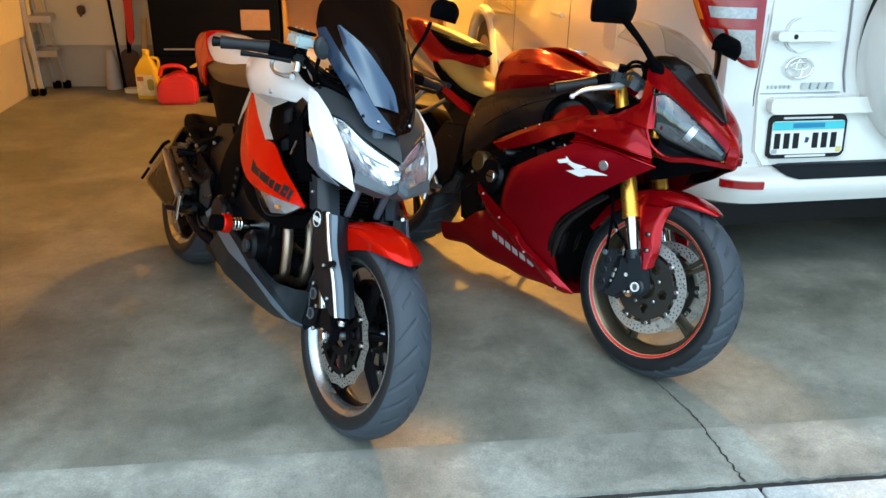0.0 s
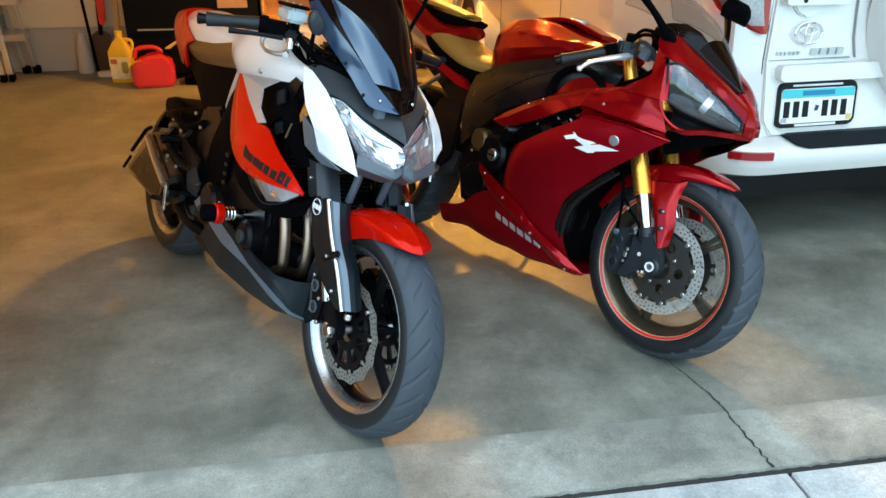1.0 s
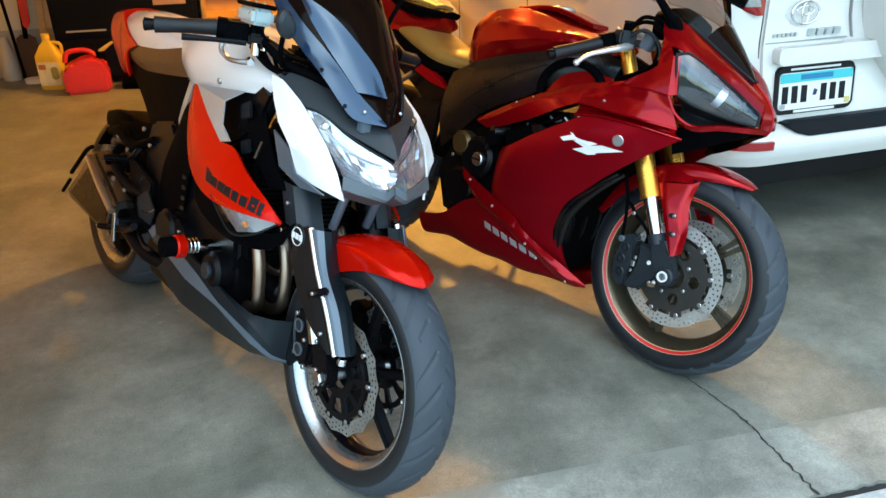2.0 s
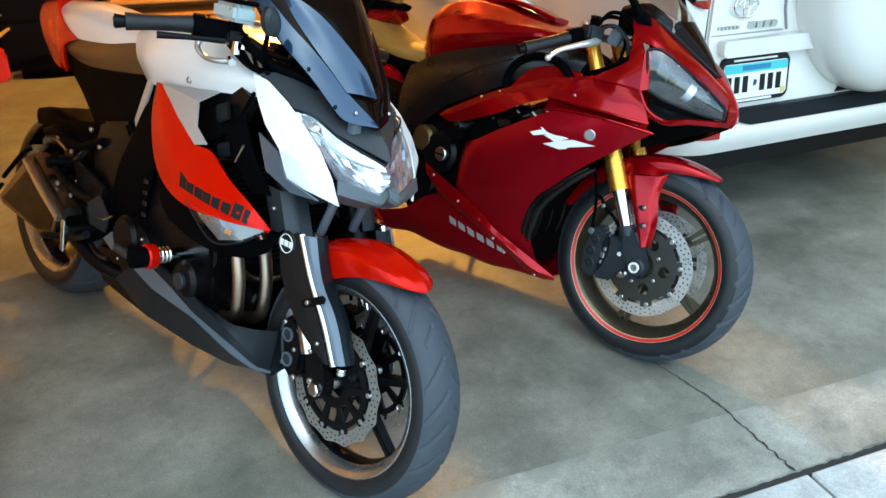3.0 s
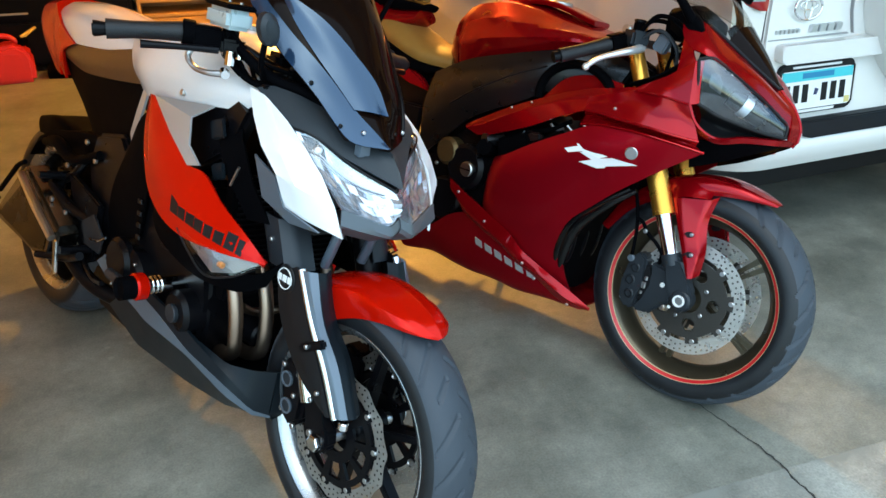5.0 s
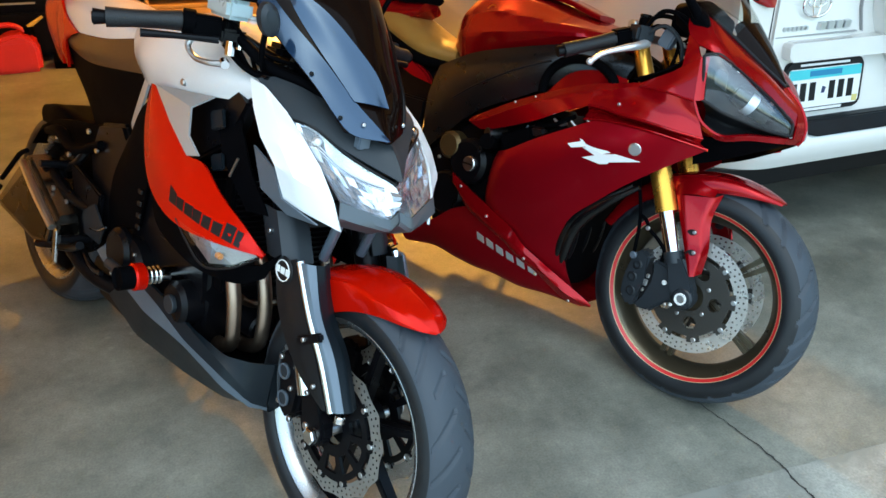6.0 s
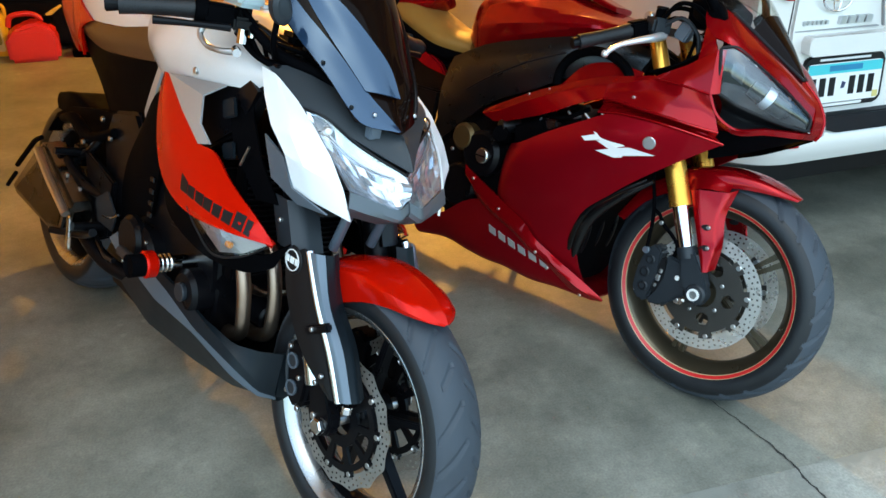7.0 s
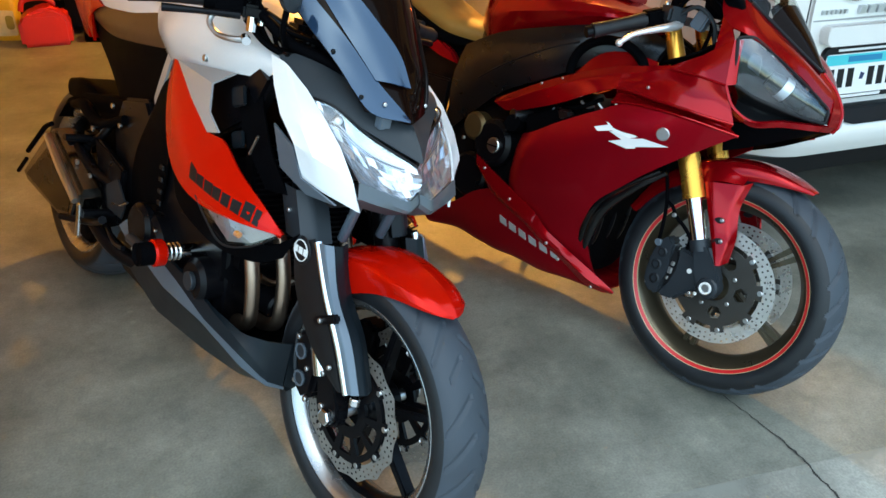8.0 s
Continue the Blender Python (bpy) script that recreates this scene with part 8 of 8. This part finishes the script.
        def lamp_band(z0, z1, u0, u1, name, material, label):
            v0, v1 = int(np.abs(zs - z0).argmin()), int(np.abs(zs - z1).argmin()) + 1
            return part(name, slab_grid(tl.g[v0:v1, u0:u1] + tl.n[v0:v1, u0:u1] * 0.002, tl.n[v0:v1, u0:u1], 0.003), material, lamp, label)
        lamp_band(0.948, 1.052, 2, 10, "clear_band", M_CLEARBAND, "clear faceted reversing lens")
        lamp_band(0.965, 1.052, 10, 16, "clear_band", M_ALU, "clear faceted lens")
        lamp_band(1.098, 1.135, 2, 14, "clear_band", M_CLEARBAND, "clear band")
        lamp_band(1.160, 1.185, 2, 13, "clear_band", M_CLEARBAND, "clear band")
        lamp_band(1.09, 1.40, 16, 19, "amber_band", M_AMBERLENS, "amber lens corner")
        # wheel arches, wheels, side details
        for cx in wheels:
            arch = [(cx + 0.415 * math.cos(a), s * 0.903, 0.345 + 0.415 * math.sin(a)) for a in np.linspace(-0.1, math.pi + 0.1, 24)]
            part("arch_flare", tube(arch, 0.040, 10, 40), M_CARWHITE, C, "white wheel-arch flare")
            wh = part("wheel", lathe([(0.20, s * 0.70), (0.335, s * 0.70), (0.345, s * 0.73), (0.345, s * 0.86), (0.330, s * 0.885), (0.235, s * 0.895), (0.20, s * 0.88)], 48, True, (cx, 0, 0.345)), M_RUBBER, C, "black car tyre")
            part("rim", lathe([(0.03, s * 0.875), (0.20, s * 0.885), (0.237, s * 0.892), (0.237, s * 0.80), (0.03, s * 0.80)], 40, True, (cx, 0, 0.345)), M_ALU, wh, "alloy rim")
        part("liner", prism([(cx_ + 0.384 * math.cos(a), 0.345 + 0.384 * math.sin(a)) for cx_ in (wheels[1],) for a in np.linspace(0, math.pi, 14)], s * 0.55, s * 0.60), M_INK, C)
        win = prism([(0.50, 1.16), (0.62, 1.56), (2.3, 1.58), (2.95, 1.20)], s * 0.86, s * 0.80, bevel=0.008)
        for v in win.verts:
            v.co.y -= s * max(0, v.co.z - 0.95) * 0.16
        part("side_window", win, M_GLASS, C, "dark side glass")
        for x in (1.55, 2.62):
            part("door_gap", block(x, x + 0.006, s * 0.9045, s * 0.9065, 0.40, 1.05), M_INK, C, "dark door gap")
            part("door_handle", turned(block(-0.10, 0.10, -0.016, 0.016, -0.014, 0.014, 0.010), Matrix.Translation((x + 0.16, s * 0.925, 0.93))), M_CARWHITE, C, "white door handle")
        part("fuel_flap", prism(rounded(0.98, 0.93, 0.16, 0.16, 4, 0.25), s * 0.904, s * 0.9075, bevel=0.002), M_CARWHITE, C) if s > 0 else None
        part("door_mirror", block(3.02, 3.16, s * 0.88, s * 1.06, 1.06, 1.20, 0.03, 3), M_CARWHITE, C, "white door mirror")
    # spare wheel cover
    cover = lathe([(0.0, -0.125), (0.24, -0.118), (0.36, -0.100), (0.415, -0.070), (0.445, -0.025), (0.456, 0.020), (0.458, 0.098), (0.446, 0.102)], 96, False, (0.0, -0.212, 0.998), "x")
    sp = part("spare_cover", cover, M_CARWHITE, C, "white round spare-wheel cover", 50)
    # spare tyre ring in flat black, drawing the shadow line behind the cover
    part("spare_gap_ring", lathe([(0.22, 0.095), (0.440, 0.095), (0.446, 0.110), (0.442, 0.170), (0.22, 0.170)], 72, True, (0.0, -0.212, 0.998), "x"), M_INK, sp, "black spare tyre edge, sized as gap shade behind the cover")
    # flat black panel draws the shadow below the spare cover
    rear_panel([(-0.030, 0.552), (-0.052, 0.600), (-0.30, 0.575), (-0.50, 0.600), (-0.50, 0.552)], 0.014, 0.002, "lower_shade_panel", M_INK, "black panel painted as shade under the spare wheel", gate)
    part("under_floor", block(0.2, 4.1, -0.82, 0.82, 0.22, 0.36, 0.02), M_INK, C, "dark underside")
    part("tow_bar", tube([(0.20, -0.35, 0.35), (0.45, -0.30, 0.30), (0.80, -0.3, 0.30)], 0.028, 12, 12), M_SATIN, C, "dark exhaust pipe")
    return C


car = family_car()


# ---- along the back wall ----
def step_ladder():
    L = thing("step_ladder", Matrix.Translation((-2.555, 7.32, 0)) @ Matrix.Rotation(radians(8), 4, "Z"), "folded aluminium step ladder against the wall", "ladder")
    for x in (-0.035, 0.025):
        rail = part("rail", turned(block(-0.019, 0.019, -0.032, 0.032, 0.03, 1.75, 0.004), Matrix.Translation((x, 0, 0)) @ Matrix.Rotation(radians(-6), 4, "X") @ Matrix.Rotation(radians(-4), 4, "Y")), M_ALU, L, "aluminium rail")
        part("foot", turned(block(-0.020, 0.020, -0.045, 0.045, 0.0, 0.06, 0.006), Matrix.Translation((x, 0, 0))), M_BLACK, rail, "black rubber foot")
        back = part("rear_leg", turned(block(-0.010, 0.010, -0.022, 0.022, 0.03, 1.60, 0.004), Matrix.Translation((x * 1.3 + 0.12, 0.28, 0)) @ Matrix.Rotation(radians(3), 4, "X") @ Matrix.Rotation(radians(-5), 4, "Y")), M_ALU, L)
        part("foot", turned(block(-0.030, 0.030, -0.03, 0.03, 0.0, 0.06, 0.006), Matrix.Translation((x * 1.3 + 0.13, 0.28, 0))), M_BLACK, back, "black rubber foot")
    for z in (0.30, 0.57, 0.84, 1.11):
        part("step", block(0.0, 0.17, 0.02, 0.24, z, z + 0.050, 0.006), M_ALU, L, "grey ladder step")
    return L


def fuel_can():
    F = thing("fuel_can", Matrix.Translation((-1.405, 7.02, 0)) @ Matrix.Rotation(radians(6), 4, "Z"), "red plastic fuel can on the floor", "fuel can")
    red = mat("red_plastic", (0.62, 0.018, 0.016), 0.4, bump=0.1)
    out = [(-0.152, 0.0), (0.152, 0.0), (0.155, 0.16), (0.135, 0.205), (0.08, 0.245), (0.03, 0.248), (-0.06, 0.225), (-0.10, 0.200), (-0.152, 0.165)]
    body = part("body", prism(out, -0.10, 0.10, bevel=0.028, seg=4), red, F)
    part("grip", tube([(-0.125, 0, 0.215), (-0.105, 0, 0.272), (-0.03, 0, 0.292), (0.045, 0, 0.280), (0.085, 0, 0.245)], 0.017, 12, 24), red, body, "moulded carrying grip")
    part("rib", prism(rounded(0, 0.115, 0.20, 0.15, 5, 0.2), -0.104, -0.098, bevel=0.002), red, body)
    part("cap", drum((0.115, 0, 0.245), 0.030, -0.02, 0.03, "z"), M_BLACK, F, "black cap")
    part("spout", tube([(0.115, 0, 0.27), (0.16, 0.0, 0.30), (0.21, 0, 0.33)], [0.016, 0.012, 0.009], 12, 12), mat("yellow_spout", (0.7, 0.5, 0.1), 0.45), F, "yellow spout")
    return F


def jug():
    J = thing("antifreeze_jug", Matrix.Translation((-1.660, 7.20, 0)) @ Matrix.Rotation(radians(-8), 4, "Z"), "yellow fluid jug with a printed label", "jug")
    yel = mat("yellow_plastic", (0.75, 0.50, 0.03), 0.4, bump=0.08)
    pts = [[(-0.085 * k, -0.055 * k, z), (0, -0.062 * k, z), (0.085 * k, -0.055 * k, z), (0.092 * k, 0, z), (0.085 * k, 0.055 * k, z), (0, 0.062 * k, z), (-0.085 * k, 0.055 * k, z), (-0.092 * k, 0, z), (-0.085 * k, -0.055 * k, z)] for k, z in ((0.92, 0.0), (1, 0.02), (1, 0.20), (0.98, 0.24), (0.60, 0.30), (0.28, 0.335), (0.26, 0.36))]
    bm = bmesh.new()
    rings = [[bm.verts.new(p) for p in resample(r, 33)[:-1]] for r in pts]
    for a, b in zip(rings, rings[1:]):
        for i in range(32):
            bm.faces.new((a[i], a[(i + 1) % 32], b[(i + 1) % 32], b[i]))
    bm.faces.new(rings[0][::-1])
    bm.faces.new(rings[-1])
    body = part("body", bm, yel, J)
    part("label", prism(rounded(-0.005, 0.115, 0.150, 0.165, 4, 0.1), -0.0655, -0.055, bevel=0.001), mat("paper_label", (0.72, 0.66, 0.40), 0.6, var=0.3, scale=25), J, "pale printed label")
    part("label_patch", prism(rounded(0.035, 0.12, 0.05, 0.09, 4, 0.4), -0.0675, -0.0650), mat("label_olive", (0.30, 0.28, 0.05), 0.6, var=0.4), J)
    part("label_patch", prism(rounded(-0.045, 0.165, 0.05, 0.035, 4, 0.2), -0.0675, -0.0650), mat("label_rust", (0.45, 0.14, 0.03), 0.6), J)
    part("cap", drum((0, 0, 0.372), 0.028, -0.018, 0.016, "z"), yel, J)
    part("grip", tube([(0.035, 0, 0.325), (0.085, 0, 0.315), (0.088, 0, 0.235)], 0.013, 10, 14), yel, J)
    return J


def leaning(name, x, y, z0, length, tilt_x, tilt_y, pieces, label, category):
    T = thing(name, Matrix.Translation((x, y, z0)) @ Matrix.Rotation(radians(tilt_x), 4, "X") @ Matrix.Rotation(radians(tilt_y), 4, "Y"), label, category)
    for nm, bm, mt in pieces:
        part(nm, bm, mt, T)
    return T


step_ladder()
fuel_can()
jug()
leaning("red_shovel", -1.850, 7.52, 0.10, 1.5, -3, 1.5, [("blade", prism([(-0.025, 0.30), (0.0, 0.27), (0.030, 0.33), (0.038, 0.80), (-0.040, 0.80)], -0.008, 0.008, bevel=0.003), M_REDTOOL), ("shaft", tube([(0, 0, 0.68), (0, 0, 1.5)], 0.016, 12, 6, False), M_WOODTOOL)], "red-bladed tool leaning at the wall", "shovel")
leaning("broom", -1.93, 7.50, 0.0, 1.5, -4, -4, [("shaft", tube([(0, 0, 0.02), (0, 0, 1.5)], 0.012, 10, 6, False), M_BLACK)], "dark rod leaning at the wall", "broom")
leaning("board", -1.755, 7.46, 0.0, 0.8, -5, 4, [("plank", block(-0.022, 0.022, -0.010, 0.010, 0.0, 0.60, 0.003), M_WOODTOOL)], "short pale wooden board", "board")
leaning("scraper", -1.655, 7.50, 0.0, 0.8, -3, 2, [("shaft", block(-0.012, 0.012, -0.008, 0.008, 0.25, 0.43, 0.004), mat("blue_paint", (0.20, 0.27, 0.36), 0.5)), ("stem", tube([(0, 0, 0.42), (0, 0, 1.1)], 0.022, 10, 6, False), M_BROWN), ("pan", block(-0.02, 0.02, -0.01, 0.01, 0.0, 0.26, 0.004), M_BROWN)], "long scraper with a blue stem", "scraper")
leaning("spade", -1.885, 7.57, 0.0, 1.5, -2, 1, [("blade", prism([(-0.075, 0.02), (0.0, 0.0), (0.075, 0.02), (0.070, 0.30), (0.03, 0.33), (-0.03, 0.33), (-0.070, 0.30)], -0.006, 0.006, bevel=0.002), M_BROWN), ("shaft", tube([(0.0, 0, 0.30), (0.045, 0, 1.4)], 0.018, 10, 6, False), M_BLACK)], "rusty brown spade at the wall", "spade")
bottle = thing("bottle", Matrix.Translation((-2.03, 7.56, 0)), "white plastic bottle by the wall", "bottle")
part("body", lathe([(0.01, 0.0), (0.062, 0.004), (0.066, 0.02), (0.055, 0.16), (0.036, 0.27), (0.030, 0.30), (0.030, 0.325), (0.01, 0.33)], 28, False, axis="z"), mat("translucent_white", (0.52, 0.49, 0.42), 0.5), bottle)
cloth = thing("tray", Matrix.Translation((-1.845, 7.42, 0)), "small white tray on the floor", "tray")
part("body", prism(rounded(0, 0, 0.14, 0.10, 5, 0.4), 0.0, 0.035, "z", 0.010), M_WHITE, cloth)
hook = thing("wall_hook", Matrix.Translation((-2.225, 7.615, 0.64)), "dark rusty hook on the back wall", "hook")
part("plate", prism(rounded(0, 0, 0.055, 0.075, 5, 0.4), -0.02, 0.022, bevel=0.005), M_BROWN, hook)
part("prong", tube([(0.0, -0.02, -0.02), (0.01, -0.06, -0.04), (0.01, -0.07, 0.0)], 0.009, 8, 12), M_BROWN, hook)

chest = thing("tool_chest", Matrix.Translation((-1.10, 7.40, 0)), "tall black tool chest with a pale pull bar", "tool chest")
part("body", block(-0.50, 0.50, -0.20, 0.22, 0.05, 1.7, 0.01), M_CHEST, chest)
for z0, z1 in ((0.07, 0.34), (0.35, 0.86), (0.87, 1.25)):
    part("drawer", block(-0.48, 0.48, -0.215, -0.195, z0, z1 - 0.01, 0.006), M_CHEST, chest)
part("pull_bar", block(-0.41, -0.14, -0.235, -0.222, 0.388, 0.400, 0.003), M_SILVER, chest, "pale metal pull bar")
part("note", block(0.205, 0.430, -0.2185, -0.2155, 0.545, 0.700, 0.001, 1), mat("tan_paper", (0.42, 0.27, 0.20), 0.8, var=0.2), chest, "tan paper note")
for x in (-0.42, 0.42):
    part("caster", drum((x, 0, 0.03), 0.03, -0.015, 0.015), M_BLACK, chest)
bag = thing("bag", Matrix.Translation((-0.98, 7.08, 0)), "dark slumped bag on the floor", "bag")
part("body", skin([[(-0.20, -0.08, 0.0), (-0.20, -0.09, 0.05), (-0.20, 0, 0.08)], [(-0.05, -0.11, 0.0), (-0.05, -0.12, 0.07), (-0.05, 0, 0.13)], [(0.15, -0.09, 0.0), (0.15, -0.10, 0.06), (0.15, 0, 0.10)]], 20, 14), M_BLACK, bag)
shelf = thing("wooden_shelf", Matrix.Translation((0.10, 7.44, 0)), "pale wooden shelf unit at the back wall", "shelf")
for x in (-0.66, 0.66):
    part("side", block(x - 0.012, x + 0.012, -0.16, 0.18, 0, 1.8, 0.003), M_PINE, shelf)
for z in (0.06, 0.30, 0.40, 0.85, 1.30, 1.78):
    part("board", block(-0.648, 0.648, -0.16, 0.18, z, z + 0.022, 0.003), M_PINE, shelf)
for k in range(2):
    part("drawer_front", block(-0.64 + 0.645 * k, -0.01 + 0.645 * k, -0.172, -0.155, 0.085, 0.295, 0.004), M_PINE, shelf)
part("back", block(-0.648, 0.648, 0.165, 0.18, 0.06, 1.78), M_PINE, shelf)

fixture = thing("ceiling_lamp", Matrix.Translation((0.95, 6.05, 2.6)), "plain ceiling lamp holder with a warm bulb", "lamp")
part("base", drum((0, 0, -0.02), 0.07, -0.02, 0.02, "z", 0.006), M_WHITE, fixture)
part("socket", drum((0, 0, -0.08), 0.025, -0.05, 0.04, "z", 0.005), M_BLACK, fixture)
# unseen shade, added to stop the bulb lighting the ceiling
part("shade", lathe([(0.026, -0.105), (0.13, -0.140), (0.24, -0.240), (0.24, -0.244), (0.13, -0.144), (0.026, -0.109)], 48, True, (0, 0, 0), "z"), M_WHITE, fixture, "wide white shade added to keep light off the ceiling")
